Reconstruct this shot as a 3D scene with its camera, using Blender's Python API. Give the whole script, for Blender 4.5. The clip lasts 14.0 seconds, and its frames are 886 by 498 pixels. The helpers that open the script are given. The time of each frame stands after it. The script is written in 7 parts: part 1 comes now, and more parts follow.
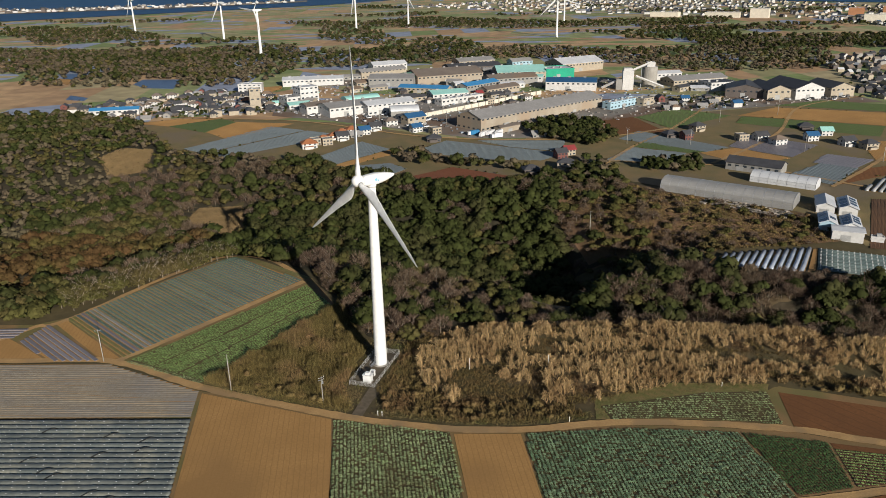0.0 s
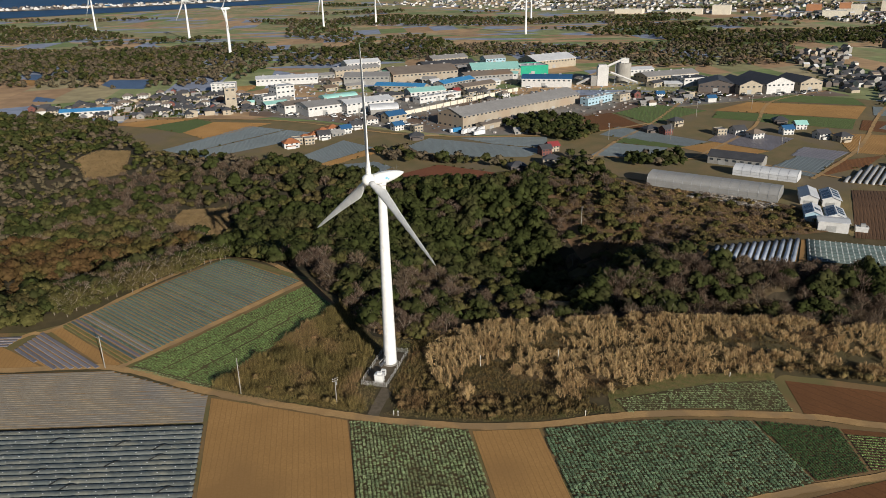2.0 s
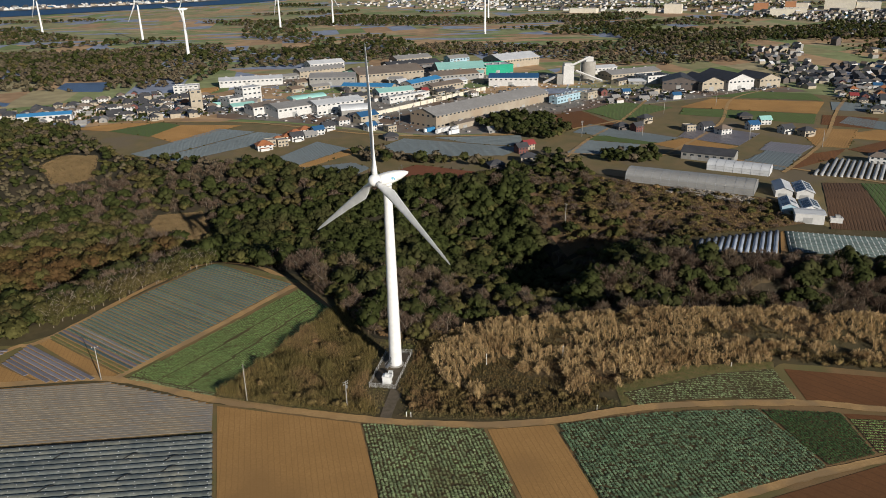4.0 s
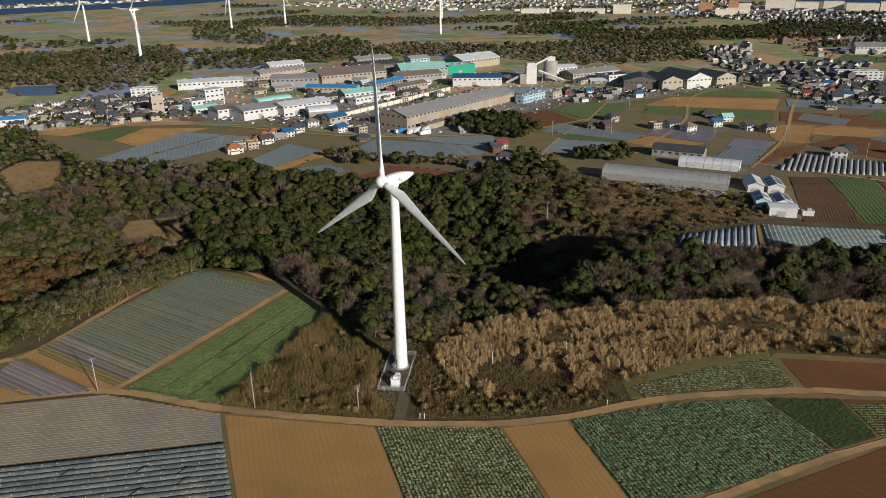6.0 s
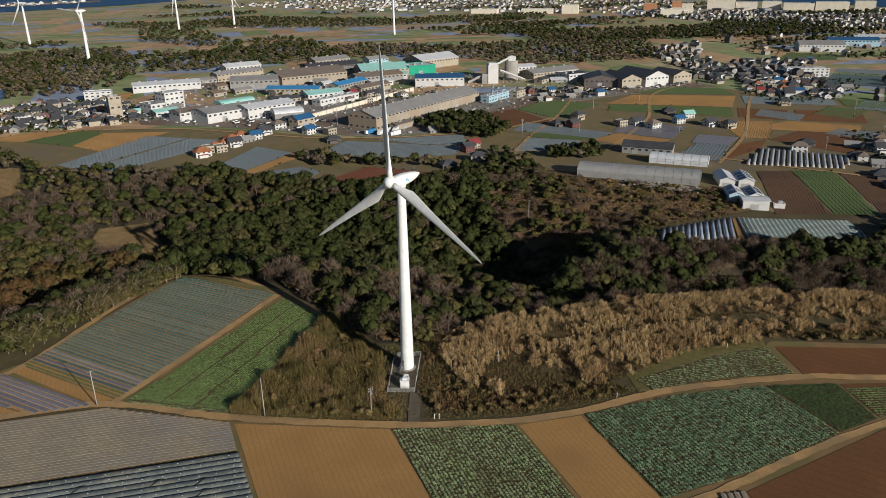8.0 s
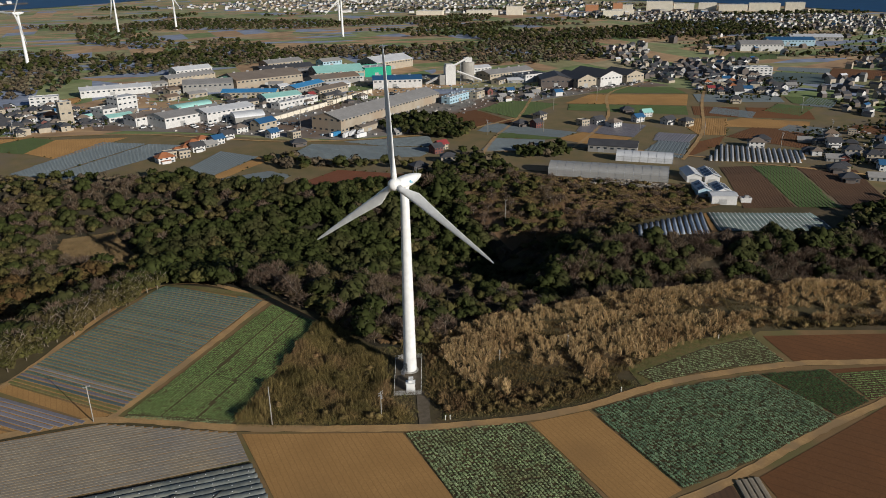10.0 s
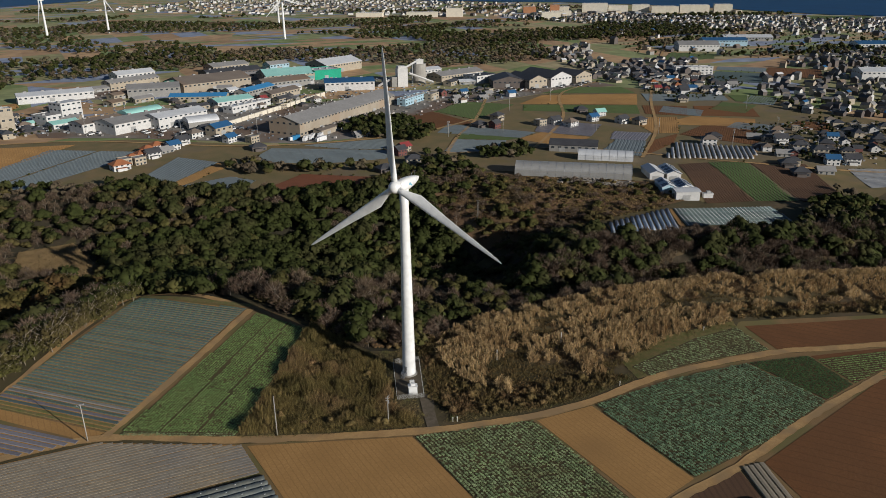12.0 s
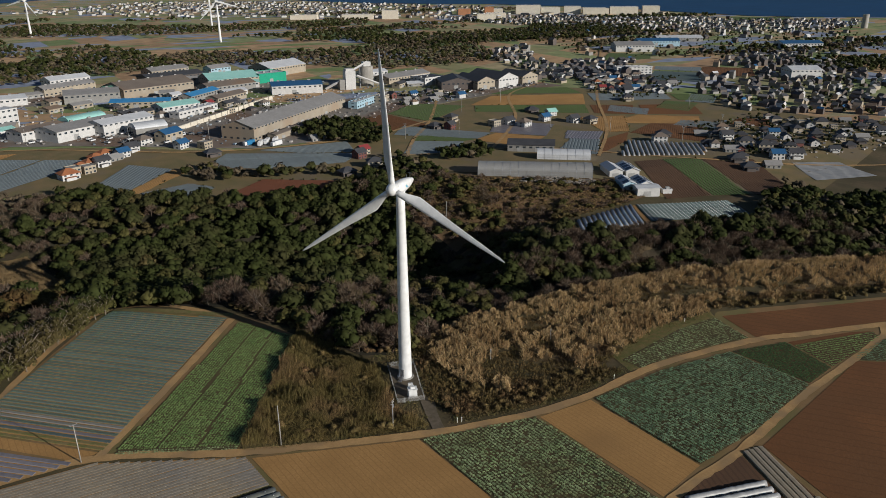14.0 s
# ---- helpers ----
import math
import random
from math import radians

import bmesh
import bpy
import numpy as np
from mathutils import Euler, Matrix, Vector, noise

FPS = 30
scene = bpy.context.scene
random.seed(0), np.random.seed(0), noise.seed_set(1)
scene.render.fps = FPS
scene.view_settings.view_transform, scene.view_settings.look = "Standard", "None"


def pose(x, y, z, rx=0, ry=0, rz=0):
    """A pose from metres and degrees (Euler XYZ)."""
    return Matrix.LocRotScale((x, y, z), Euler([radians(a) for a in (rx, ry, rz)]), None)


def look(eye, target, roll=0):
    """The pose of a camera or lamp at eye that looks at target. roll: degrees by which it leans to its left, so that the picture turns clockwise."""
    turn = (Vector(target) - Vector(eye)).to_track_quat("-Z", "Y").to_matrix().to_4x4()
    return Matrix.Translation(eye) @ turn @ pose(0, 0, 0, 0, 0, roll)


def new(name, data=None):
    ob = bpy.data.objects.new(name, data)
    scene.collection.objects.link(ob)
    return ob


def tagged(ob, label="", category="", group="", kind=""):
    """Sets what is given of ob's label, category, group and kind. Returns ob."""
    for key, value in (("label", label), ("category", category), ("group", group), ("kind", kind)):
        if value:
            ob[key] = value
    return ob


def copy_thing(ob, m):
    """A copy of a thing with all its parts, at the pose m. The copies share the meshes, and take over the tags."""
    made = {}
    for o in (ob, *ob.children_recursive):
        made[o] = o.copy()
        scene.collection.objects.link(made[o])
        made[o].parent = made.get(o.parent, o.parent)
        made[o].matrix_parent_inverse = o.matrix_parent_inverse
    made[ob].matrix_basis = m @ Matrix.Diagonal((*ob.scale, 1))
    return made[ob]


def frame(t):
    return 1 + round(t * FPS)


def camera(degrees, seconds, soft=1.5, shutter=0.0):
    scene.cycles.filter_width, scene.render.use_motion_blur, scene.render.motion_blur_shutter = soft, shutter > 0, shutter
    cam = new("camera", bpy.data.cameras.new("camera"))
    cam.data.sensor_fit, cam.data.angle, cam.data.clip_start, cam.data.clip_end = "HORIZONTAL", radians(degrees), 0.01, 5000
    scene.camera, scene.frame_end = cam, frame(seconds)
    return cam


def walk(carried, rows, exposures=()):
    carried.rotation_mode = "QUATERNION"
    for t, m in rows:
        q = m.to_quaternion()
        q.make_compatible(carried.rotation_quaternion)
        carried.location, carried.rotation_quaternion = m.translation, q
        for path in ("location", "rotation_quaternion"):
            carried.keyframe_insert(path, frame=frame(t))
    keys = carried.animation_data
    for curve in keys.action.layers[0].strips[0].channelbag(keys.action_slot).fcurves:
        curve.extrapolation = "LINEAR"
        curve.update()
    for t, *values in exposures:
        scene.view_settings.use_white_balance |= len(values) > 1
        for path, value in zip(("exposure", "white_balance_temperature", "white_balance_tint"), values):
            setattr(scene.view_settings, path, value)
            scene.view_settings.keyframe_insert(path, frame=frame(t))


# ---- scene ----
cam = camera(62.2, 14.0, soft=0.8)
METRES, EYE, TILT, LEAN, TURN = 113.2, 116.5, -0.7, 0.0, 1.5
ROWS = [
    (0.0, 0.0, 0.0, 0.0, -0.36, -19.8, 1.0),
    (0.5, -0.0281, 0.0007, 0.0002, -1.06, -19.87, 1.01),
    (1.0, -0.0577, 0.002, 0.0001, -1.8, -19.94, 1.04),
    (1.5, -0.0875, 0.0044, 0.0002, -2.5, -19.97, 1.07),
    (2.0, -0.1173, 0.0071, 0.0, -3.28, -20.01, 1.1),
    (2.5, -0.1491, 0.0099, -0.0002, -4.16, -20.02, 1.13),
    (3.0, -0.1808, 0.0133, -0.0007, -5.08, -20.04, 1.15),
    (5.5, -0.3533, 0.0397, 0.0012, -10.03, -20.11, 1.1),
    (6.0, -0.3893, 0.0463, 0.0017, -11.07, -20.12, 1.06),
    (6.5, -0.4257, 0.054, 0.0021, -12.12, -20.14, 1.06),
    (7.0, -0.4619, 0.0622, 0.0023, -13.12, -20.14, 1.06),
    (7.5, -0.4981, 0.0712, 0.0023, -14.16, -20.16, 1.02),
    (8.0, -0.5346, 0.081, 0.0022, -15.32, -20.16, 1.03),
    (10.5, -0.7133, 0.1408, 0.0037, -21.14, -20.12, 0.92),
    (11.0, -0.7487, 0.1553, 0.0041, -22.4, -20.12, 0.89),
    (11.5, -0.784, 0.1705, 0.0048, -23.66, -20.09, 0.87),
    (12.0, -0.8193, 0.1864, 0.0056, -24.96, -20.06, 0.84),
    (12.5, -0.8541, 0.2029, 0.0058, -26.27, -20.03, 0.83),
    (13.0, -0.8882, 0.22, 0.006, -27.59, -20.03, 0.81),
    (13.5, -0.9225, 0.2385, 0.0061, -28.96, -20.0, 0.79),
    (14.0, -0.956, 0.2575, 0.006, -30.31, -19.98, 0.78),
]
walk(cam, [(t, pose(0, 0, EYE, TILT, LEAN, TURN) @ pose(METRES * x, METRES * y, METRES * z, 90 + pitch, roll, yaw)) for t, x, y, z, yaw, pitch, roll in ROWS], [(0.0, 0.36, 6350, 10), (3.0, 0.29, 6300, 10), (8.0, 0.17, 6200, 10), (14.0, -0.04, 6050, 10)])

# ---- world, sun and exposure ----
SUN_AZ, SUN_EL = radians(151.5), radians(17.6)          # clockwise from +y, height
world = bpy.data.worlds.new("sky")
scene.world = world
world.use_nodes = True
wn = world.node_tree
sky = wn.nodes.new("ShaderNodeTexSky")
sky.sky_type, sky.sun_disc = "NISHITA", False
sky.air_density, sky.dust_density = 0.7, 0.1
sky.sun_elevation, sky.sun_rotation = SUN_EL, SUN_AZ
wn.links.new(sky.outputs[0], wn.nodes["Background"].inputs[0])
wn.nodes["Background"].inputs[1].default_value = 0.05
sun = new("sun", bpy.data.lights.new("sun", "SUN"))
sun.data.energy, sun.data.angle, sun.data.color = 5.0, radians(0.5), (1.0, 0.915, 0.79)
sun.matrix_world = look((0, 0, 300), (-300 * math.sin(SUN_AZ) * math.cos(SUN_EL), -300 * math.cos(SUN_AZ) * math.cos(SUN_EL), 300 - 300 * math.sin(SUN_EL)))


# ---- materials ----
def mat(name, c1, c2=None, scale=0.3, rough=0.8, metal=0.0, bump=0.0, fine=3.0, rnd=0.0, island=False, spec=0.3, stripes=None, c3=None):
    """Two colours mixed by a broad and a fine noise in world metres; rnd: spread of value from piece to piece.
    stripes: (angle, period, share, colour) of a worked field's lines."""
    m = bpy.data.materials.new(name)
    m.use_nodes = True
    n, l = m.node_tree.nodes, m.node_tree.links
    b = n["Principled BSDF"]
    b.inputs["Roughness"].default_value, b.inputs["Metallic"].default_value = rough, metal
    b.inputs["Specular IOR Level"].default_value = spec
    geo = n.new("ShaderNodeNewGeometry")

    def noise_at(s, detail=4):
        t = n.new("ShaderNodeTexNoise")
        t.inputs["Scale"].default_value, t.inputs["Detail"].default_value = s, detail
        l.new(geo.outputs["Position"], t.inputs["Vector"])
        return t.outputs["Fac"]

    def mix(fac, a, c, mode="MIX"):
        x = n.new("ShaderNodeMix")
        x.data_type, x.blend_type = "RGBA", mode
        for s, v in ((0, fac), (6, a), (7, c)):
            if hasattr(v, "is_linked"):
                l.new(v, x.inputs[s])
            else:
                x.inputs[s].default_value = v if s == 0 else (*v, 1)
        return x.outputs[2]

    def ramp(v, lo, hi, a=0.0, z=1.0):
        r = n.new("ShaderNodeMapRange")
        l.new(v, r.inputs[0])
        for i, q in enumerate((lo, hi, a, z)):
            r.inputs[i + 1].default_value = q
        return r.outputs[0]

    c2 = c2 or tuple(0.75 * v for v in c1)
    col = mix(ramp(noise_at(scale), 0.35, 0.65), c1, c2)
    if c3:
        col = mix(ramp(noise_at(scale * 0.37, 2), 0.5, 0.62), col, c3)
    if stripes:
        ang, period, share, sc = stripes
        v = n.new("ShaderNodeVectorMath")
        v.operation = "DOT_PRODUCT"
        v.inputs[1].default_value = (-math.sin(ang) / period, math.cos(ang) / period, 0)
        l.new(geo.outputs["Position"], v.inputs[0])
        wob = n.new("ShaderNodeMath")
        wob.operation = "MULTIPLY_ADD"
        l.new(noise_at(0.9, 2), wob.inputs[0])
        wob.inputs[1].default_value = 0.35
        l.new(v.outputs["Value"], wob.inputs[2])
        f = n.new("ShaderNodeMath")
        f.operation = "PINGPONG"
        l.new(wob.outputs[0], f.inputs[0])
        f.inputs[1].default_value = 0.5
        col = mix(ramp(f.outputs[0], share * 0.5 - 0.06, share * 0.5 + 0.06, 1, 0), col, sc)
    col = mix(ramp(noise_at(fine, 6), 0.3, 0.7, 0, 0.55), col, tuple(0.62 * v for v in c1))
    if rnd:
        src = geo.outputs["Random Per Island"] if island else n.new("ShaderNodeObjectInfo").outputs["Random"]
        col = mix(1.0, col, ramp(src, 0, 1, 1 - rnd, 1 + rnd), "MULTIPLY")
    l.new(col, b.inputs["Base Color"])
    if bump:
        bp = n.new("ShaderNodeBump")
        bp.inputs["Strength"].default_value, bp.inputs["Distance"].default_value = 0.8, bump
        l.new(noise_at(fine, 6), bp.inputs["Height"])
        l.new(bp.outputs[0], b.inputs["Normal"])
    return m


def glass(name, col, rough, alpha):
    """Thin film or pane: partly clear."""
    m = mat(name, col, tuple(0.85 * v for v in col), 0.2, rough, spec=0.5)
    b = m.node_tree.nodes["Principled BSDF"]
    b.inputs["Alpha"].default_value = alpha
    return m


SOIL_TAN = mat("soil_tan", (0.43, 0.24, 0.082), (0.355, 0.195, 0.064), 0.07, 0.95, bump=0.05, fine=1.6, c3=(0.30, 0.168, 0.06), stripes=(radians(-82), 1.45, 0.12, (0.29, 0.16, 0.055)))
SOIL_BROWN = mat("soil_brown", (0.185, 0.078, 0.026), (0.14, 0.060, 0.021), 0.06, 0.95, bump=0.05, fine=1.5, c3=(0.15, 0.068, 0.025), stripes=(radians(-50), 3.1, 0.10, (0.115, 0.05, 0.018)))
SOIL_RED = mat("soil_red", (0.20, 0.072, 0.034), (0.16, 0.058, 0.028), 0.05, 0.95, bump=0.05, fine=0.8)
SOIL_DARK = mat("soil_dark", (0.13, 0.070, 0.036), (0.10, 0.054, 0.03), 0.1, 0.95, bump=0.05, stripes=(radians(70), 1.6, 0.3, (0.08, 0.045, 0.025)))
ROAD = mat("dirt_road", (0.47, 0.295, 0.125), (0.38, 0.23, 0.095), 0.25, 0.95, bump=0.04, fine=1.6, c3=(0.30, 0.20, 0.10))
GRAVEL = mat("gravel", (0.155, 0.122, 0.085), (0.10, 0.082, 0.052), 0.6, 0.95, bump=0.03)
YARD = mat("yard_concrete", (0.27, 0.25, 0.22), (0.18, 0.16, 0.135), 0.06, 0.9, c3=(0.17, 0.10, 0.06))
MARGIN = mat("field_margin", (0.26, 0.158, 0.07), (0.18, 0.125, 0.052), 0.11, 0.95, bump=0.06, c3=(0.14, 0.13, 0.045))
ROUGH_LAND = mat("rough_farmland", (0.215, 0.155, 0.072), (0.145, 0.128, 0.055), 0.09, 0.95, bump=0.06, c3=(0.17, 0.135, 0.085))
VERGE = mat("grass_verge", (0.15, 0.15, 0.048), (0.23, 0.17, 0.075), 0.5, 0.95, bump=0.08)
STRAW = mat("straw_ground", (0.25, 0.17, 0.08), (0.17, 0.12, 0.055), 0.2, 0.95, bump=0.1)
CAB_SOIL = mat("cabbage_soil", (0.115, 0.085, 0.038), (0.08, 0.066, 0.029), 0.15, 0.95, bump=0.05)
CABBAGE = mat("cabbage_leaf", (0.26, 0.335, 0.14), (0.33, 0.385, 0.19), 0.25, 0.6, rnd=0.45, island=True, c3=(0.22, 0.23, 0.10))
CABBAGE_BLUE = mat("cabbage_leaf_bluish", (0.14, 0.22, 0.11), (0.205, 0.28, 0.15), 0.25, 0.55, rnd=0.45, island=True)
GREEN_CROP = mat("green_crop", (0.20, 0.30, 0.09), (0.25, 0.34, 0.11), 0.2, 0.7, rnd=0.35, island=True)
DARK_CROP = mat("dark_crop", (0.055, 0.105, 0.032), (0.075, 0.13, 0.04), 0.3, 0.7, rnd=0.35, island=True)
FILM_BLACK = mat("black_net_film", (0.105, 0.120, 0.114), (0.16, 0.168, 0.152), 0.35, 0.38, fine=1.1, spec=0.55, rnd=0.22, c3=(0.20, 0.20, 0.165))
FILM_GREY = mat("grey_mulch_film", (0.29, 0.245, 0.18), (0.36, 0.295, 0.20), 0.06, 0.42, spec=0.5, c3=(0.25, 0.235, 0.215), fine=0.9)
FILM_TEAL = mat("teal_mulch_film", (0.105, 0.15, 0.15), (0.135, 0.165, 0.15), 0.05, 0.75, spec=0.2, rnd=0.2, fine=0.8)
FILM_PURPLE = mat("violet_mulch_film", (0.20, 0.185, 0.20), (0.235, 0.215, 0.225), 0.1, 0.4, spec=0.5, fine=0.9, rnd=0.2)
FILM_DEEP = mat("blue_mulch_film", (0.075, 0.13, 0.23), (0.095, 0.15, 0.25), 0.03, 0.5, spec=0.4, fine=0.5)
FILM_WHITE = mat("white_tunnel_film", (0.36, 0.36, 0.355), (0.27, 0.27, 0.265), 0.3, 0.45, spec=0.5, rnd=0.15)
FILM_BLUE = mat("bluish_tunnel_film", (0.28, 0.32, 0.39), (0.36, 0.40, 0.46), 0.3, 0.25, spec=0.6, rnd=0.2)
NET_GREY = mat("grey_netted_field", (0.20, 0.235, 0.24), (0.165, 0.195, 0.20), 0.04, 0.6, fine=0.6, stripes=(radians(-40), 1.8, 0.25, (0.16, 0.17, 0.17)))
TAPE = mat("black_cloth", (0.02, 0.02, 0.018), None, 1.0, 0.8)
WHITE_DOT = mat("white_plastic", (0.75, 0.75, 0.72), (0.6, 0.6, 0.58), 1.0, 0.5)
PAINT_WHITE = mat("white_turbine_paint", (0.80, 0.80, 0.78), (0.76, 0.76, 0.74), 0.15, 0.35, spec=0.5, fine=0.5)
PAINT_WHITE.node_tree.nodes["Principled BSDF"].inputs["Coat Weight"].default_value = 0.2
LOGO = mat("pale_blue_mark", (0.25, 0.55, 0.72), rough=0.4)
STEEL = mat("galvanised_steel", (0.42, 0.43, 0.44), (0.33, 0.34, 0.35), 1.0, 0.45, metal=0.7)
FENCE = mat("pale_galvanised_wire", (0.62, 0.62, 0.60), (0.5, 0.5, 0.48), 1.0, 0.5, metal=0.2)
CONCRETE = mat("concrete", (0.40, 0.38, 0.34), (0.30, 0.28, 0.25), 0.25, 0.85, fine=1.5, rnd=0.1)
BARK = mat("bark", (0.16, 0.13, 0.10), (0.10, 0.08, 0.06), 1.0, 0.9)
BARK_PALE = mat("pale_bark", (0.27, 0.225, 0.175), (0.19, 0.155, 0.12), 1.0, 0.9)
LEAF = mat("evergreen_leaves", (0.031, 0.038, 0.011), (0.041, 0.047, 0.014), 0.13, 0.8, rnd=0.32, island=True, spec=0.06, c3=(0.050, 0.049, 0.019))
LEAF_OLIVE = mat("olive_leaves", (0.062, 0.060, 0.019), (0.076, 0.069, 0.023), 0.13, 0.8, rnd=0.32, island=True, spec=0.06, c3=(0.088, 0.068, 0.029))
TWIG = mat("bare_twigs", (0.135, 0.094, 0.066), (0.104, 0.071, 0.050), 0.1, 0.9, rnd=0.4, island=True, spec=0.1, c3=(0.125, 0.092, 0.058))
CEDAR = mat("rusty_cedar", (0.084, 0.047, 0.020), (0.076, 0.052, 0.020), 0.12, 0.8, rnd=0.3, island=True, spec=0.08, c3=(0.070, 0.064, 0.019))
TWIG_FAR = mat("far_bare_wood", (0.098, 0.075, 0.045), (0.074, 0.056, 0.034), 0.05, 0.9, rnd=0.3, island=True, c3=(0.09, 0.075, 0.04))
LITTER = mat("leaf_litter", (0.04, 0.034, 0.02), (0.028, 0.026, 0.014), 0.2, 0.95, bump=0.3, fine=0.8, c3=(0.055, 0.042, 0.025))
BUSH = mat("dry_bush", (0.150, 0.104, 0.044), (0.112, 0.088, 0.032), 0.16, 0.85, rnd=0.4, island=True, spec=0.1, c3=(0.165, 0.10, 0.05))
SASA = mat("bamboo_grass", (0.185, 0.138, 0.052), (0.125, 0.104, 0.038), 0.14, 0.85, rnd=0.5, island=True, spec=0.1, c3=(0.24, 0.155, 0.078))
PAMPAS = mat("pampas_plumes", (0.53, 0.37, 0.185), (0.41, 0.28, 0.13), 0.22, 0.85, rnd=0.45, island=True, spec=0.1, c3=(0.32, 0.205, 0.095))
BANK_EARTH = mat("bank_earth", (0.145, 0.085, 0.042), (0.09, 0.062, 0.03), 0.12, 0.95, bump=0.3, fine=0.5, c3=(0.20, 0.12, 0.07))
FIELD_GREEN = mat("green_field", (0.088, 0.14, 0.038), (0.108, 0.15, 0.048), 0.08, 0.9, bump=0.1, stripes=(radians(50), 1.6, 0.3, (0.09, 0.085, 0.04)))
WATER = mat("sea_water", (0.011, 0.058, 0.145), (0.013, 0.068, 0.165), 0.004, 0.5, fine=0.02, spec=0.15)


# ---- shape of the land ----
def sm(a, b, v):
    k = np.clip((v - a) / (b - a), 0, 1)
    return k * k * (3 - 2 * k)


CREST_X, CREST_Y = (-20, 10, 62, 93, 120, 140, 175, 215, 330), (217, 222, 225.5, 220.5, 214, 207, 196, 184, 150)
DALE_X = (-330, -200, -130, -60, -10, 30, 60)           # the wooded valley, from west to east


def crest_of(x):
    """The ridge of the pampas hill."""
    return np.interp(x, CREST_X, CREST_Y)


def land(x, y):
    """Height of the ground: fields in front, a wooded valley, a slightly higher plateau behind."""
    z = 1.6 + 1.6 * sm(200, 270, y) + 4.6 * sm(285, 345, y) + 5 * sm(400, 600, y) + 6 * sm(600, 1000, y) + 3 * sm(1000, 1800, y)
    rim, foot = np.interp(x, DALE_X, (268, 262, 292, 284, 262, 250, 258)), np.interp(x, DALE_X, (325, 330, 352, 334, 312, 288, 286))
    toe, brow = np.interp(x, DALE_X, (385, 392, 394, 352, 335, 322, 306)), np.interp(x, DALE_X, (520, 478, 446, 414, 391, 391, 372))
    deep = np.interp(x, DALE_X, (12, 15, 16, 21, 24, 27, 22))
    z = z - deep * sm(rim, foot, y) * sm(brow, toe, y) * sm(84, 46, x) * sm(-480, -330, x)
    z = z - 11 * np.exp(-((x - 76) / 26.0) ** 2 - ((y - 313) / 17.0) ** 2)
    crest = crest_of(x)
    hill = sm(-16, 14, x)
    z = z - 18 * sm(20, 50, x) * sm(330, 250, x) * np.exp(-((y - crest - 25) / 13.0) ** 2)
    z = z + hill * (2.3 * np.exp(-((y - crest + 3) / 7.0) ** 2) - 1.1 * np.exp(-((y - crest + 18) / 4.5) ** 2) * sm(10, 40, x))
    d, s = (y - 262) * 0.743 - (x + 165) * 0.669, (x + 165) * 0.743 + (y - 262) * 0.669
    z = z - 10 * np.exp(-((d - 13) / 11.0) ** 2) * sm(-40, 0, s) * sm(125, 85, s)
    z = z + 2.2 * np.exp(-((x - 70) / 85.0) ** 2 - ((y - 206) / 12.0) ** 2)
    return z


def H(x, y):
    return float(land(np.float64(x), np.float64(y)))


# ---- mesh helpers ----
def smooth_all(me):
    me.polygons.foreach_set("use_smooth", np.ones(len(me.polygons), dtype=bool))


def part(name, bm, material, parent=None, label="", smooth=False):
    """Links a bmesh as one mesh object, under a thing or a part."""
    me = bpy.data.meshes.new(name)
    bm.to_mesh(me)
    bm.free()
    me.materials.append(material)
    if smooth:
        smooth_all(me)
    ob = new(name, me)
    ob.parent = parent
    if label:
        ob["label"] = label
    return ob


def thing(name, label, category, x=0, y=0, z=0, rz=0, group="", kind=""):
    ob = new(name)
    ob.empty_display_size = 0.5
    ob.matrix_basis = pose(x, y, z, 0, 0, rz)
    return tagged(ob, label, category, group, kind)


def raw_mesh(name, v, f, mats, idx=None, sharp=False):
    """A mesh from arrays of points and triangles, quickly."""
    v, f = np.asarray(v, dtype=np.float32), np.asarray(f, dtype=np.int32)
    me = bpy.data.meshes.new(name)
    k = f.shape[1]
    me.vertices.add(len(v))
    me.vertices.foreach_set("co", v.ravel())
    me.loops.add(f.size)
    me.loops.foreach_set("vertex_index", f.ravel())
    me.polygons.add(len(f))
    me.polygons.foreach_set("loop_start", np.arange(0, f.size, k, dtype=np.int32))
    for m in mats:
        me.materials.append(m)
    if idx is not None:
        me.polygons.foreach_set("material_index", np.asarray(idx, dtype=np.int32))
    if sharp:
        me.polygons.foreach_set("use_smooth", np.zeros(len(f), dtype=bool))
    me.update(calc_edges=True)
    me.validate()
    return me


def scatter(v, f, places):
    """Copies of one small shape (points, triangles) at rows x, y, z, turn, scale, tallness: joined arrays."""
    places = np.asarray(places, dtype=np.float64)
    n, c, s = len(places), np.cos(places[:, 3]), np.sin(places[:, 3])
    sc, tall = places[:, 4], places[:, 4] * places[:, 5]
    X = (v[None, :, 0] * c[:, None] - v[None, :, 1] * s[:, None]) * sc[:, None] + places[:, 0:1]
    Y = (v[None, :, 0] * s[:, None] + v[None, :, 1] * c[:, None]) * sc[:, None] + places[:, 1:2]
    Z = v[None, :, 2] * tall[:, None] + places[:, 2:3]
    return np.stack([X, Y, Z], -1).reshape(-1, 3), (f[None] + (np.arange(n) * len(v))[:, None, None]).reshape(-1, 3)


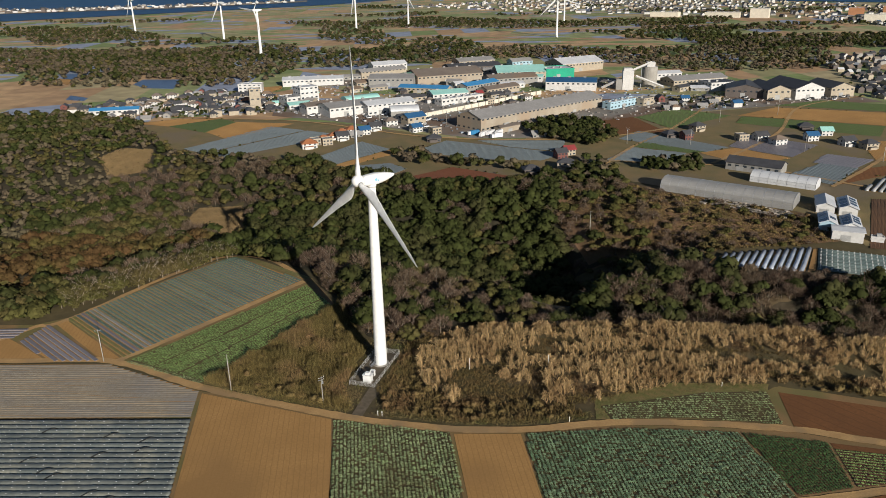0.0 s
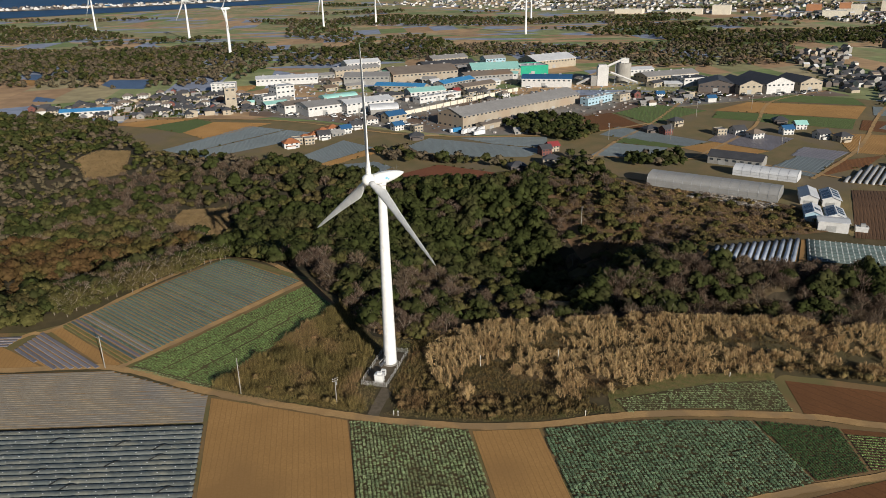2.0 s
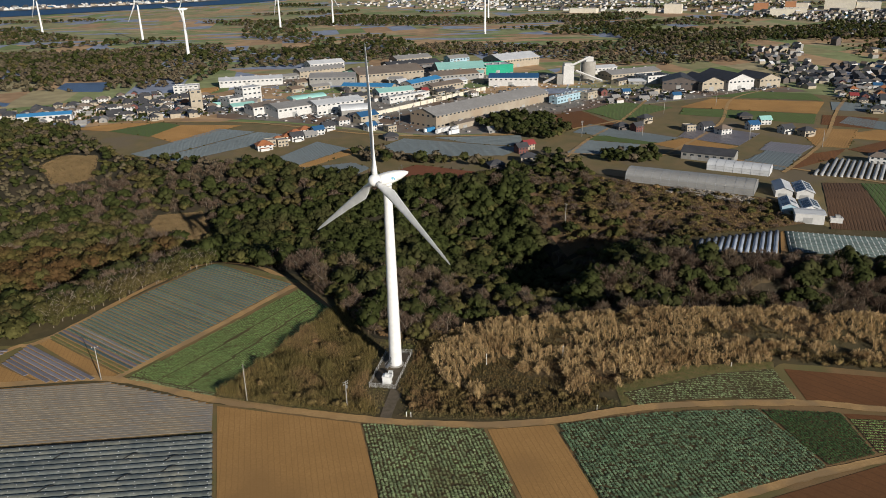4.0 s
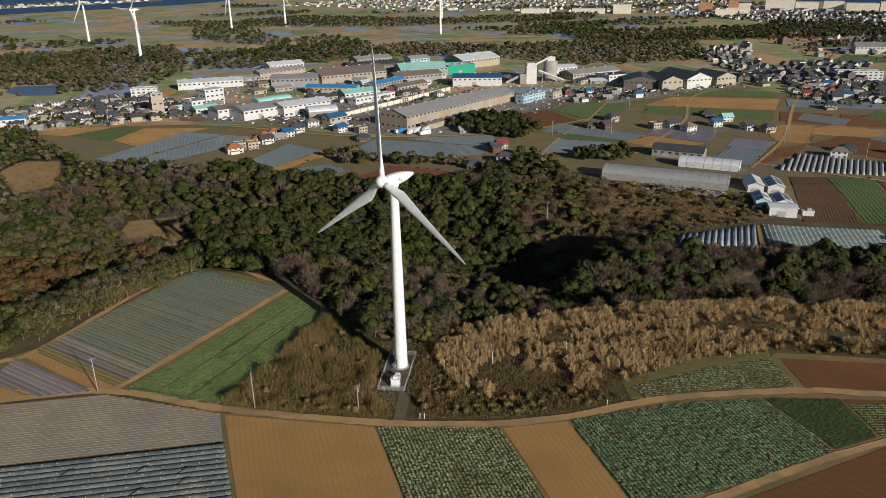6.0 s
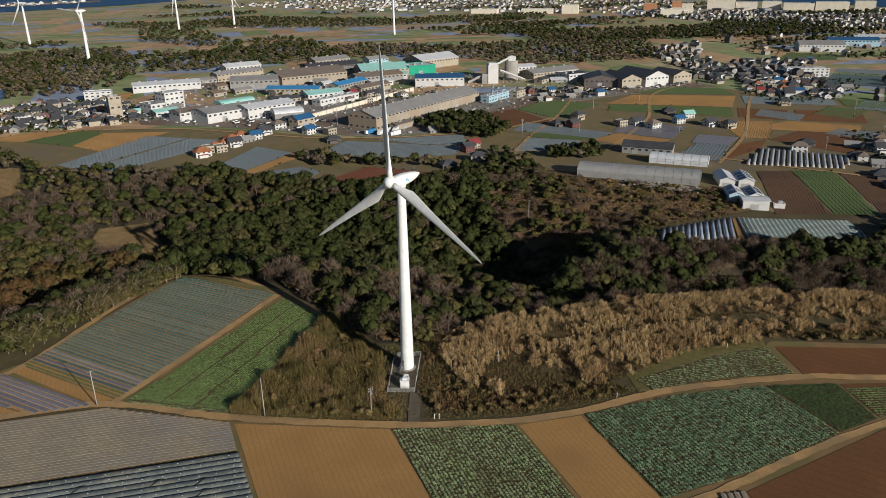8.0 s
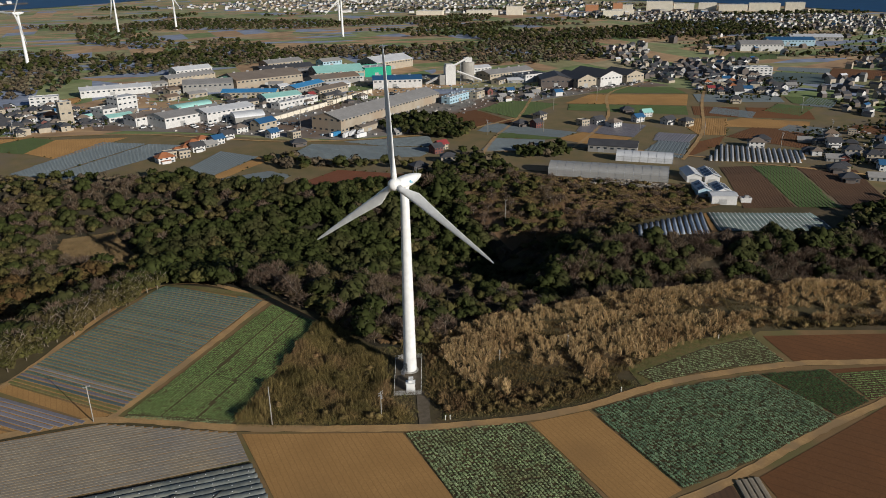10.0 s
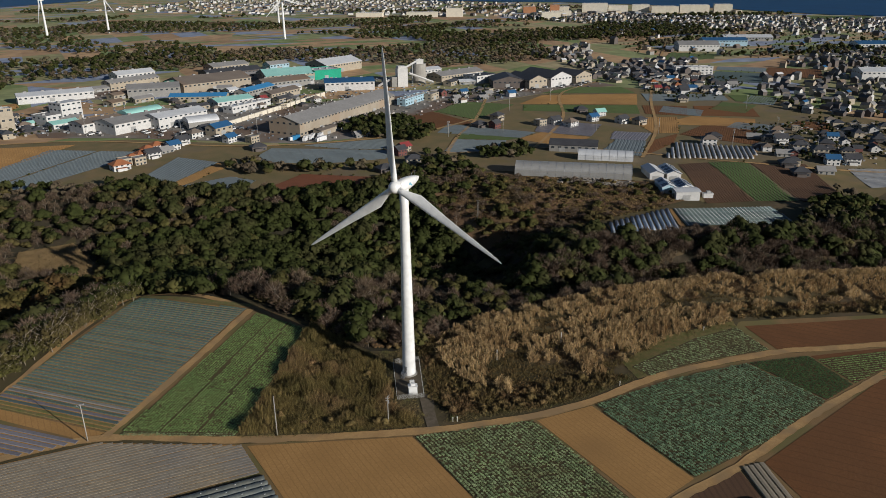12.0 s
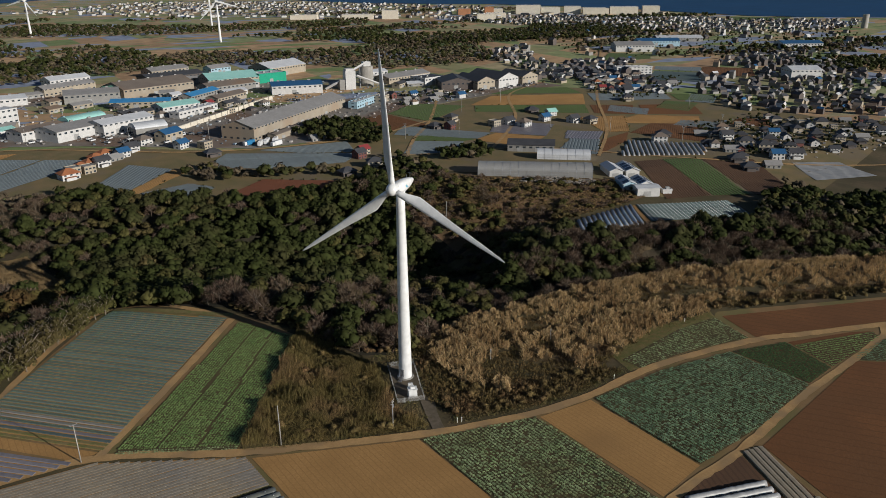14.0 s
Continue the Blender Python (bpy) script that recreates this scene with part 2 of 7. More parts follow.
def inside(px, py, poly):
    px, py = np.asarray(px, dtype=float), np.asarray(py, dtype=float)
    r = np.zeros(px.shape, dtype=bool)
    for (x0, y0), (x1, y1) in zip(poly, poly[1:] + poly[:1]):
        if y0 != y1:
            r ^= ((y0 > py) != (y1 > py)) & (px < (x1 - x0) * (py - y0) / (y1 - y0) + x0)
    return r


def fill(poly, step, rng, jitter=0.45):
    """Jittered points inside a polygon."""
    xs, ys = [p[0] for p in poly], [p[1] for p in poly]
    gx, gy = np.meshgrid(np.arange(min(xs), max(xs), step), np.arange(min(ys), max(ys), step))
    gx = gx.ravel() + rng.uniform(-jitter, jitter, gx.size) * step
    gy = gy.ravel() + rng.uniform(-jitter, jitter, gy.size) * step
    k = inside(gx, gy, poly)
    return gx[k], gy[k]


def lines_in(poly, ang, step):
    """Parallel lines across a polygon at an angle: pairs of end points."""
    c, s = math.cos(ang), math.sin(ang)
    uv = [(x * c + y * s, -x * s + y * c) for x, y in poly]
    lo, hi = min(v for _, v in uv), max(v for _, v in uv)
    v = lo + step * 0.5
    while v < hi:
        cuts = sorted(u0 + (u1 - u0) * (v - v0) / (v1 - v0) for (u0, v0), (u1, v1) in zip(uv, uv[1:] + uv[:1]) if (v0 > v) != (v1 > v))
        for a, b in zip(cuts[::2], cuts[1::2]):
            if b - a > 1.0:
                yield (a * c - v * s, a * s + v * c), (b * c - v * s, b * s + v * c)
        v += step


def ridge_arrays(p, q, width, height, up, rng, sag=0.06, seg=6.0, n=4):
    """An arched row from p to q on the ground: points and triangles."""
    d = np.subtract(q, p)
    ln = float(np.hypot(*d))
    d = d / ln
    k = max(2, int(ln / seg) + 1)
    a = np.linspace(0, math.pi, n + 1)
    ts = np.linspace(0, ln, k)
    cx, cy = p[0] + d[0] * ts, p[1] + d[1] * ts
    z = land(cx, cy) + up
    wob = rng.uniform(-sag, sag, k)
    flatness = 0.45 if height < 0.4 else 1.0            # low mulch beds are flat on top
    ca, sa = np.cos(a), np.sin(a)
    across = -(np.sign(ca) * np.abs(ca) ** flatness)[None, :] * width * 0.5 + wob[:, None] * 0.8
    # with close hoops they show as ribs under the film
    tall = (np.abs(sa) ** flatness)[None, :] * height * (1 + (0.07 * (np.arange(k) % 2) if seg < 1.5 else np.zeros(k)))[:, None] * (1 + rng.uniform(-sag, sag, k) * 2)[:, None]
    v = np.stack([cx[:, None] - d[1] * across, cy[:, None] + d[0] * across, z[:, None] + tall], -1).reshape(-1, 3)
    f = []
    m = n + 1
    for i in range(k - 1):
        for j in range(n):
            o = i * m + j
            f += [(o, o + 1, o + m + 1), (o, o + m + 1, o + m)]
    for j in range(1, n):
        f += [(0, j + 1, j), ((k - 1) * m, (k - 1) * m + j, (k - 1) * m + j + 1)]
    return v, np.array(f)


def join(chunks):
    vs, fs, o = [], [], 0
    for v, f in chunks:
        vs.append(v)
        fs.append(f + o)
        o += len(v)
    return np.concatenate(vs), np.concatenate(fs)


def draped(name, poly, material, up, step=8.0):
    """A polygon laid on the land, cut into cells so that it follows it."""
    bm = bmesh.new()
    bm.faces.new([bm.verts.new((x, y, 0)) for x, y in poly])
    xs, ys = [p[0] for p in poly], [p[1] for p in poly]
    for axis, lo, hi in ((0, min(xs), max(xs)), (1, min(ys), max(ys))):
        v = math.ceil(lo / step) * step
        while v < hi:
            co, no = [0, 0, 0], [0, 0, 0]
            co[axis], no[axis] = v, 1
            bmesh.ops.bisect_plane(bm, geom=bm.verts[:] + bm.edges[:] + bm.faces[:], plane_co=co, plane_no=no)
            v += step
    bmesh.ops.triangulate(bm, faces=bm.faces[:])
    for v in bm.verts:
        v.co.z = H(v.co.x, v.co.y) + up
    bmesh.ops.recalc_face_normals(bm, faces=bm.faces[:])
    if sum(f.normal.z for f in bm.faces) < 0:
        bmesh.ops.reverse_faces(bm, faces=bm.faces[:])
    return part(name, bm, material)


def ribbon(name, pts, width, material, up, rng, wob=0.25):
    """A dirt road along a smooth line, with uneven edges."""
    pts = [Vector((x, y)) for x, y in pts]
    line = []
    for i in range(len(pts) - 1):
        a, b, c, d = pts[max(i - 1, 0)], pts[i], pts[i + 1], pts[min(i + 2, len(pts) - 1)]
        n = max(2, int((c - b).length / 2.5))
        for j in range(n):
            t = j / n
            line.append(0.5 * ((2 * b) + (c - a) * t + (2 * a - 5 * b + 4 * c - d) * t * t + (3 * b - a - 3 * c + d) * t ** 3))
    line.append(pts[-1])
    bm = bmesh.new()
    rows = []
    for i, p in enumerate(line):
        d = (line[min(i + 1, len(line) - 1)] - line[max(i - 1, 0)]).normalized()
        no = Vector((-d.y, d.x))
        row = []
        for k in (-1, -0.45, 0, 0.45, 1):
            q = p + no * (k * width * 0.5 + (rng.uniform(-wob, wob) if abs(k) == 1 else 0))
            rut = -0.05 if abs(k) == 0.45 else 0.0
            row.append(bm.verts.new((q.x, q.y, H(q.x, q.y) + up + rut)))
        rows.append(row)
    for r, s in zip(rows, rows[1:]):
        for k in range(4):
            bm.faces.new((r[k], s[k], s[k + 1], r[k + 1]))
    bmesh.ops.recalc_face_normals(bm, faces=bm.faces[:])
    if sum(f.normal.z for f in bm.faces) < 0:
        bmesh.ops.reverse_faces(bm, faces=bm.faces[:])
    return part(name, bm, material, smooth=True)


def box(bm, x0, y0, z0, x1, y1, z1):
    v = [bm.verts.new(p) for p in ((x0, y0, z0), (x1, y0, z0), (x1, y1, z0), (x0, y1, z0), (x0, y0, z1), (x1, y0, z1), (x1, y1, z1), (x0, y1, z1))]
    for q in ((3, 2, 1, 0), (4, 5, 6, 7), (0, 1, 5, 4), (1, 2, 6, 5), (2, 3, 7, 6), (3, 0, 4, 7)):
        bm.faces.new([v[i] for i in q])


def tube(bm, a, b, r0, r1, n=8):
    a, b = Vector(a), Vector(b)
    q = (b - a).to_track_quat("Z", "Y")
    ring = lambda c, r: [bm.verts.new(c + q @ Vector((r * math.cos(2 * math.pi * i / n), r * math.sin(2 * math.pi * i / n), 0))) for i in range(n)]
    A, B = ring(a, r0), ring(b, r1)
    for i in range(n):
        bm.faces.new((A[i], A[(i + 1) % n], B[(i + 1) % n], B[i]))
    bm.faces.new(A[::-1])
    bm.faces.new(B)


RNG = np.random.default_rng(7)

# ---- the land ----
def ground_material():
    m = mat("land", (0.10, 0.078, 0.036), (0.072, 0.062, 0.026), 0.08, 0.95, bump=0.15, fine=0.5, c3=(0.12, 0.085, 0.045))
    n, l = m.node_tree.nodes, m.node_tree.links
    b = n["Principled BSDF"]
    near = b.inputs["Base Color"].links[0].from_socket
    geo = n.new("ShaderNodeNewGeometry")

    def patchwork(turn, w, h):
        mp = n.new("ShaderNodeMapping")
        mp.inputs["Rotation"].default_value = (0, 0, turn)
        mp.inputs["Scale"].default_value = (1 / w, 1 / h, 0)
        l.new(geo.outputs["Position"], mp.inputs["Vector"])
        fl = n.new("ShaderNodeVectorMath")
        fl.operation = "FLOOR"
        l.new(mp.outputs[0], fl.inputs[0])
        wn_ = n.new("ShaderNodeTexWhiteNoise")
        wn_.noise_dimensions = "2D"
        l.new(fl.outputs[0], wn_.inputs["Vector"])
        r = n.new("ShaderNodeValToRGB")
        r.color_ramp.interpolation = "CONSTANT"
        cols = [(0.0, (0.287, 0.268, 0.126)), (0.18, (0.464, 0.301, 0.16)), (0.34, (0.188, 0.236, 0.0858)), (0.48, (0.397, 0.253, 0.137)), (0.58, (0.265, 0.29, 0.126)), (0.72, (0.265, 0.301, 0.389)), (0.86, (0.375, 0.312, 0.172))]
        e = r.color_ramp.elements
        for i, (p, c) in enumerate(cols):
            q = e[i] if i < 2 else e.new(p)
            q.position, q.color = p, (*c, 1)
        l.new(wn_.outputs["Value"], r.inputs[0])
        return r.outputs[0]

    a, c = patchwork(radians(38), 85, 24), patchwork(radians(-12), 46, 100)
    big = n.new("ShaderNodeTexNoise")
    big.inputs["Scale"].default_value = 0.0035
    l.new(geo.outputs["Position"], big.inputs["Vector"])
    st = n.new("ShaderNodeMath")
    st.operation = "GREATER_THAN"
    st.inputs[1].default_value = 0.5
    l.new(big.outputs["Fac"], st.inputs[0])
    x = n.new("ShaderNodeMix")
    x.data_type = "RGBA"
    l.new(st.outputs[0], x.inputs[0]), l.new(a, x.inputs[6]), l.new(c, x.inputs[7])
    sep = n.new("ShaderNodeSeparateXYZ")
    l.new(geo.outputs["Position"], sep.inputs[0])
    far = n.new("ShaderNodeMath")
    far.operation = "MULTIPLY_ADD"
    l.new(sep.outputs["X"], far.inputs[0])
    far.inputs[1].default_value = 0.1
    l.new(sep.outputs["Y"], far.inputs[2])
    step = n.new("ShaderNodeMath")
    step.operation = "GREATER_THAN"
    step.inputs[1].default_value = 405
    l.new(far.outputs[0], step.inputs[0])
    y = n.new("ShaderNodeMix")
    y.data_type = "RGBA"
    l.new(step.outputs[0], y.inputs[0]), l.new(near, y.inputs[6]), l.new(x.outputs[2], y.inputs[7])
    fineness = n.new("ShaderNodeTexNoise")
    fineness.inputs["Scale"].default_value, fineness.inputs["Detail"].default_value = 0.06, 6
    l.new(geo.outputs["Position"], fineness.inputs["Vector"])
    mr = n.new("ShaderNodeMapRange")
    l.new(fineness.outputs["Fac"], mr.inputs[0])
    mr.inputs[1].default_value, mr.inputs[2].default_value, mr.inputs[3].default_value, mr.inputs[4].default_value = 0.3, 0.7, 0.7, 1.15
    z = n.new("ShaderNodeMix")
    z.data_type, z.blend_type = "RGBA", "MULTIPLY"
    z.inputs[0].default_value = 1
    l.new(y.outputs[2], z.inputs[6]), l.new(mr.outputs[0], z.inputs[7])
    l.new(z.outputs[2], b.inputs["Base Color"])
    return m


def axis(a, b, c, d, fine, coarse):
    return np.concatenate([np.linspace(a, b, coarse, endpoint=False), np.arange(b, c, fine), np.linspace(c, d, coarse)])


gx, gy = axis(-4800, -420, 620, 4800, 8, 26), axis(-700, 80, 620, 4950, 8, 30)
mx, my = np.meshgrid(gx, gy)
gv = np.stack([mx.ravel(), my.ravel(), land(mx, my).ravel()], -1)
w_ = len(gx)
i_ = (np.arange(len(gy) - 1)[:, None] * w_ + np.arange(w_ - 1)[None]).ravel()
gf = np.concatenate([np.stack([i_, i_ + 1, i_ + w_ + 1], -1), np.stack([i_, i_ + w_ + 1, i_ + w_], -1)])
me = raw_mesh("ground", gv, gf, [ground_material()])
smooth_all(me)
tagged(new("ground", me), "wide farmland with dry scrub and a patchwork of fields", "ground", kind="structure")

tagged(draped("water", [(-4500, 3000), (-1750, 2000), (-1166, 1960), (-863, 2290), (-480, 2720), (-100, 3500), (300, 4600), (-4500, 4700)], WATER, 1.0, 200), "dark blue sea and harbour water", "water", kind="structure")
tagged(draped("water", [(500, 4700), (860, 2850), (961, 2449), (1235, 2113), (1300, 1860), (1360, 1620), (1345, 1430), (1360, 1238), (1430, 1130), (1600, 1000), (4700, 200), (4700, 4700)], WATER, 1.0, 200), "dark blue open sea", "water", kind="structure")
tagged(draped("far_shore", [(-4400, 3350), (-1900, 2680), (-1456, 2380), (-1000, 2600), (-600, 3060), (-640, 3260), (-1100, 2900), (-1500, 2700), (-4400, 3700)], YARD, 2.0, 200), "built-up grey spit of land across the water", "shore", kind="structure")


# ---- fields ----
for margin in ([(-205, 203.2), (-113, 204), (-78, 188.5), (-36, 174), (-7, 167.6), (15, 166.8), (40, 170), (60, 169.8), (88, 166.5), (108, 160.2), (135, 152.6), (190, 137), (190, 60), (-205, 60)],
               [(-205, 233), (-152, 232), (-141, 238), (-98.5, 300), (-60, 271), (-46.5, 246), (-79.5, 191.5), (-112, 206.5), (-205, 206.6)],
               [(40, 172), (62, 173), (88, 169), (108, 163), (136, 155), (166, 142), (180, 160), (92, 190), (88, 188)]):
    tagged(draped("field_margin", margin, MARGIN, 0.05), "bare tan earth and weeds between fields", "field margin", kind="structure")

def field(name, poly, material, label, up=0.12, step=8.0):
    return tagged(draped(name, poly, material, up, step), label, "field", kind="structure")


def rows_on(fld, name, poly, ang, step, width, height, material, up=0.12, single=True, label="", sag=0.06, n=4, seg=6.0):
    """Film-covered rows on a field: each a part of its own, or one joined mesh."""
    chunks = [ridge_arrays(p, q, width, height, up, RNG, sag, seg, n) for p, q in lines_in(poly, radians(ang), step)]
    if single:
        obs = []
        for v, f in chunks:
            c = v.mean(0)
            ob = new(name, raw_mesh(name, v - c, f, [material], None, height < 0.4))
            if height >= 0.4:
                smooth_all(ob.data)
            ob.location, ob.parent = c, fld
            obs.append(ob)
        return obs
    v, f = join(chunks)
    ob = new(name, raw_mesh(name, v, f, [material], None, height < 0.4))
    ob.parent = fld
    return [tagged(ob, label, kind="stuff")]


def cabbage_shape(rng, leaves=6):
    """A low rosette: raised heart, drooping leaves."""
    v, f = [(0, 0, 0.30)], []
    for i in range(leaves):
        a = 2 * math.pi * (i + rng.uniform(-0.2, 0.2)) / leaves
        r, w = rng.uniform(0.38, 0.52), 0.42
        o = len(v)
        v += [(0.24 * math.cos(a - w), 0.24 * math.sin(a - w), 0.24), (r * math.cos(a), r * math.sin(a), rng.uniform(0.06, 0.2)), (0.24 * math.cos(a + w), 0.24 * math.sin(a + w), 0.24)]
        f += [(0, o, o + 1), (0, o + 1, o + 2)]
    return np.array(v), np.array(f)


def plants(fld, name, poly, ang, row, gap, size, material, label, up=0.12, miss=0.05, tall=1.0, leaves=6):
    pl = []
    for p, q in lines_in(poly, radians(ang), row):
        ln = math.dist(p, q)
        k = np.arange(gap * 0.5, ln, gap) + RNG.uniform(-0.2, 0.2, len(np.arange(gap * 0.5, ln, gap))) * gap
        x, y = p[0] + (q[0] - p[0]) * k / ln, p[1] + (q[1] - p[1]) * k / ln
        keep = RNG.random(len(k)) > miss
        x, y = x[keep] + RNG.normal(0, 0.06, keep.sum()), y[keep] + RNG.normal(0, 0.06, keep.sum())
        pl.append(np.stack([x, y, land(x, y) + up, RNG.uniform(0, 6.3, len(x)), size * RNG.uniform(0.75, 1.25, len(x)), np.full(len(x), tall)], -1))
    pl = np.concatenate(pl)
    kinds = [cabbage_shape(RNG, leaves) for _ in range(4)]
    v, f = join([scatter(a, b, pl[i::4]) for i, (a, b) in enumerate(kinds)])
    ob = new(name, raw_mesh(name, v, f, [material]))
    ob.parent = fld
    return tagged(ob, label, kind="stuff")


poly = [(-200, 174.1), (-75.7, 173.7), (-62, 100), (-200, 100)]
fl = field("tunnel_field", poly, SOIL_DARK, "dark field covered with black netted row tunnels")
tun = rows_on(fl, "row_tunnel", poly, 0, 2.15, 2.0, 0.62, FILM_BLACK, sag=0.04, n=6, seg=0.9)
clips = []
for p, q in lines_in(poly, 0, 2.15):
    for x in np.arange(p[0] + RNG.uniform(0, 3), q[0], 4.2):
        clips.append((x + RNG.uniform(-0.4, 0.4), p[1] - 0.35, H(x, p[1]) + 0.78, 0, 1, 1))
lines = list(lines_in(poly, 0, 2.15))
for r in range(2, len(lines) - 2, 1):
    for xs in ((-92 - 19 * math.sin(r * 2.3) - 0.2 * r,) if r % 4 else ()):
        bm = bmesh.new()
        y0, y1, z0 = lines[r][0][1] + 1.05, lines[r][0][1] - 1.05, H(xs, lines[r][0][1]) + 0.3
        curve = [Vector((xs + 1.3 - 2.6 * (k / 8 - 0.5) * 1.4, y0 + (y1 - y0) * (0.5 - 0.5 * math.cos(math.pi * k / 8)), z0 + 0.5 * math.sin(math.pi * k / 8))) for k in range(9)]
        for a, b in zip(curve, curve[1:]):
            tube(bm, a, b, 0.13, 0.13, 6)
        part("seam", bm, TAPE, fl, "dark gathered end of a row cover")
bmx = np.array([(-.14, -.14, 0), (.14, -.14, 0), (.14, .14, 0), (-.14, .14, 0), (0, 0, .16)]), np.array([(0, 1, 4), (1, 2, 4), (2, 3, 4), (3, 0, 4)])
v, f = scatter(*bmx, clips)
ob = new("clips", raw_mesh("clips", v, f, [WHITE_DOT]))
ob.parent = fl
tagged(ob, "small white plastic clips on the tunnels", kind="stuff")

poly = [(-200, 205.1), (-112.9, 204.6), (-78.3, 187.9), (-76.1, 174.6), (-200, 174.9)]
fl = field("mulch_field", poly, SOIL_TAN, "field under wrinkled grey mulch film")
rows_on(fl, "mulch_rows", poly, 0, 1.15, 1.06, 0.045, FILM_GREY, single=False, label="low rows of grey plastic mulch film", sag=0.1)

field("bare_field", [(-77.0, 187.0), (-36.3, 173.2), (-25.2, 100), (-61, 100)], SOIL_TAN, "bare tan field with faint plough lines")
poly = [(-35.5, 173.0), (-3.4, 166.6), (2.3, 122), (-28.6, 115)]
fl = field("cabbage_field", poly, CAB_SOIL, "field of pale green cabbages in rows")
plants(fl, "cabbages", poly, -82, 0.95, 0.72, 1.1, CABBAGE, "pale green cabbages in rows", miss=0.1)
field("bare_field", [(-2.4, 166.2), (15.4, 166.1), (19.7, 129.2), (3.2, 125)], SOIL_TAN, "narrow bare tan field between cabbages")
poly = [(16.4, 166.1), (45, 168.2), (73.0, 166.3), (77.2, 140.9), (48, 133.5), (20.3, 129.5)]
fl = field("cabbage_field", poly, CAB_SOIL, "large field of bluish green cabbages")
plants(fl, "cabbages", poly, -83, 1.05, 0.82, 1.3, CABBAGE_BLUE, "bluish green cabbages in rows", miss=0.04)
poly = [(73.7, 166.2), (94.1, 161.8), (91.8, 143.9), (77.7, 141.1)]
fl = field("dark_crop_field", poly, SOIL_DARK, "dark green field of low leafy crop")
plants(fl, "crop", poly, -84, 0.75, 0.5, 0.95, DARK_CROP, "dark green leafy crop")
poly = [(94.6, 159.0), (126.3, 152.3), (124.2, 148.9), (92.9, 144.1)]
fl = field("green_crop_field", poly, SOIL_DARK, "field of green crop in dark-lined rows")
plants(fl, "crop", poly, -12, 1.15, 0.55, 0.95, GREEN_CROP, "green leafy crop in rows")
field("bare_field", [(94.6, 161.6), (120, 155.7), (126.3, 152.6), (94.6, 159.3)], SOIL_BROWN, "thin bare strip beside a dirt road")
field("bare_field", [(102.5, 142.6), (140, 118), (120, 60), (30, 70), (40.0, 127.0)], SOIL_BROWN, "wide bare brown field with tyre marks")
poly = [(33.2, 127.6), (39.2, 127.0), (31, 95), (24, 99)]
fl = field("mulch_field", poly, SOIL_DARK, "narrow field under grey-white film strips")
rows_on(fl, "mulch_row", poly, 72, 1.6, 1.4, 0.38, FILM_GREY, n=4)
poly = [(6.5, 123.4), (28.6, 127.0), (31.8, 126.5), (24, 99), (0, 95)]
fl = field("bare_field", poly, SOIL_DARK, "dark bare soil with white row tunnels")
rows_on(fl, "row_tunnel", [(7.5, 122.2), (28.2, 118.2), (25, 104), (0, 108)], -14, 2.3, 1.7, 0.9, FILM_WHITE, n=6, seg=0.9)
poly = [(39.2, 179.0), (70, 185.5), (88.0, 186.2), (85.9, 169.9), (62, 173.4), (41.2, 172.6)]
fl = field("cabbage_field", poly, CAB_SOIL, "ragged cabbage field with bare patches")
plants(fl, "cabbages", poly, -3, 0.95, 0.75, 1.0, CABBAGE, "pale green cabbages in uneven rows", miss=0.18)
field("bare_field", [(91.2, 186.0), (175, 160), (165, 143), (136.1, 155.4), (88.6, 169.2)], SOIL_BROWN, "bare reddish brown field")
poly = [(106.5, 145.0), (126, 147.2), (165, 139), (140, 118.5), (103, 142.8)]
fl = field("cabbage_field", poly, CAB_SOIL, "cabbage field beside a dirt track")
plants(fl, "cabbages", poly, -10, 1.05, 0.85, 1.1, CABBAGE_BLUE, "bluish green cabbages in rows")

poly = [(-98.6, 296.0), (-63.8, 268.8), (-110.0, 208.8), (-141.6, 236.2)]
fl = field("teal_mulch_field", poly, SOIL_TAN, "field under long teal-grey mulch film rows")
beds = rows_on(fl, "mulch_row", poly, -40.5, 1.55, 1.14, 0.16, FILM_TEAL, n=4)
for k, o in enumerate(beds[:7]):
    if k in (3, 5, 6):
        o.data.materials[0] = FILM_PURPLE
    elif k < 2:
        o.data.materials[0] = VERGE
sprouts = []
for p, q in list(lines_in(poly, radians(-40.5), 1.55))[4:]:
    ln = math.dist(p, q)
    for off in (-0.3, 0.3):
        k = np.arange(0.4, ln, 0.62)
        x, y = p[0] + (q[0] - p[0]) * k / ln + 0.65 * off, p[1] + (q[1] - p[1]) * k / ln + 0.76 * off
        sprouts.append(np.stack([x, y, land(x, y) + 0.27, RNG.uniform(0, 6, len(x)), RNG.uniform(0.14, 0.32, len(x)), np.full(len(x), 1.0)], -1))
v, f = scatter(np.array([(-0.7, -0.5, 0), (0.7, -0.5, 0), (0, 0.8, 0), (0, 0, 0.7)]), np.array([(0, 1, 3), (1, 2, 3), (2, 0, 3)]), np.concatenate(sprouts))
ob = new("seedlings", raw_mesh("seedlings", v, f, [CABBAGE_BLUE]))
ob.parent = fl
tagged(ob, "small seedlings planted through the film", kind="stuff")
poly = [(-60.6, 263.3), (-47.5, 245.2), (-79.4, 192.2), (-108.0, 205.6)]
fl = field("green_crop_field", poly, CAB_SOIL, "long field of fresh green crop in rows")
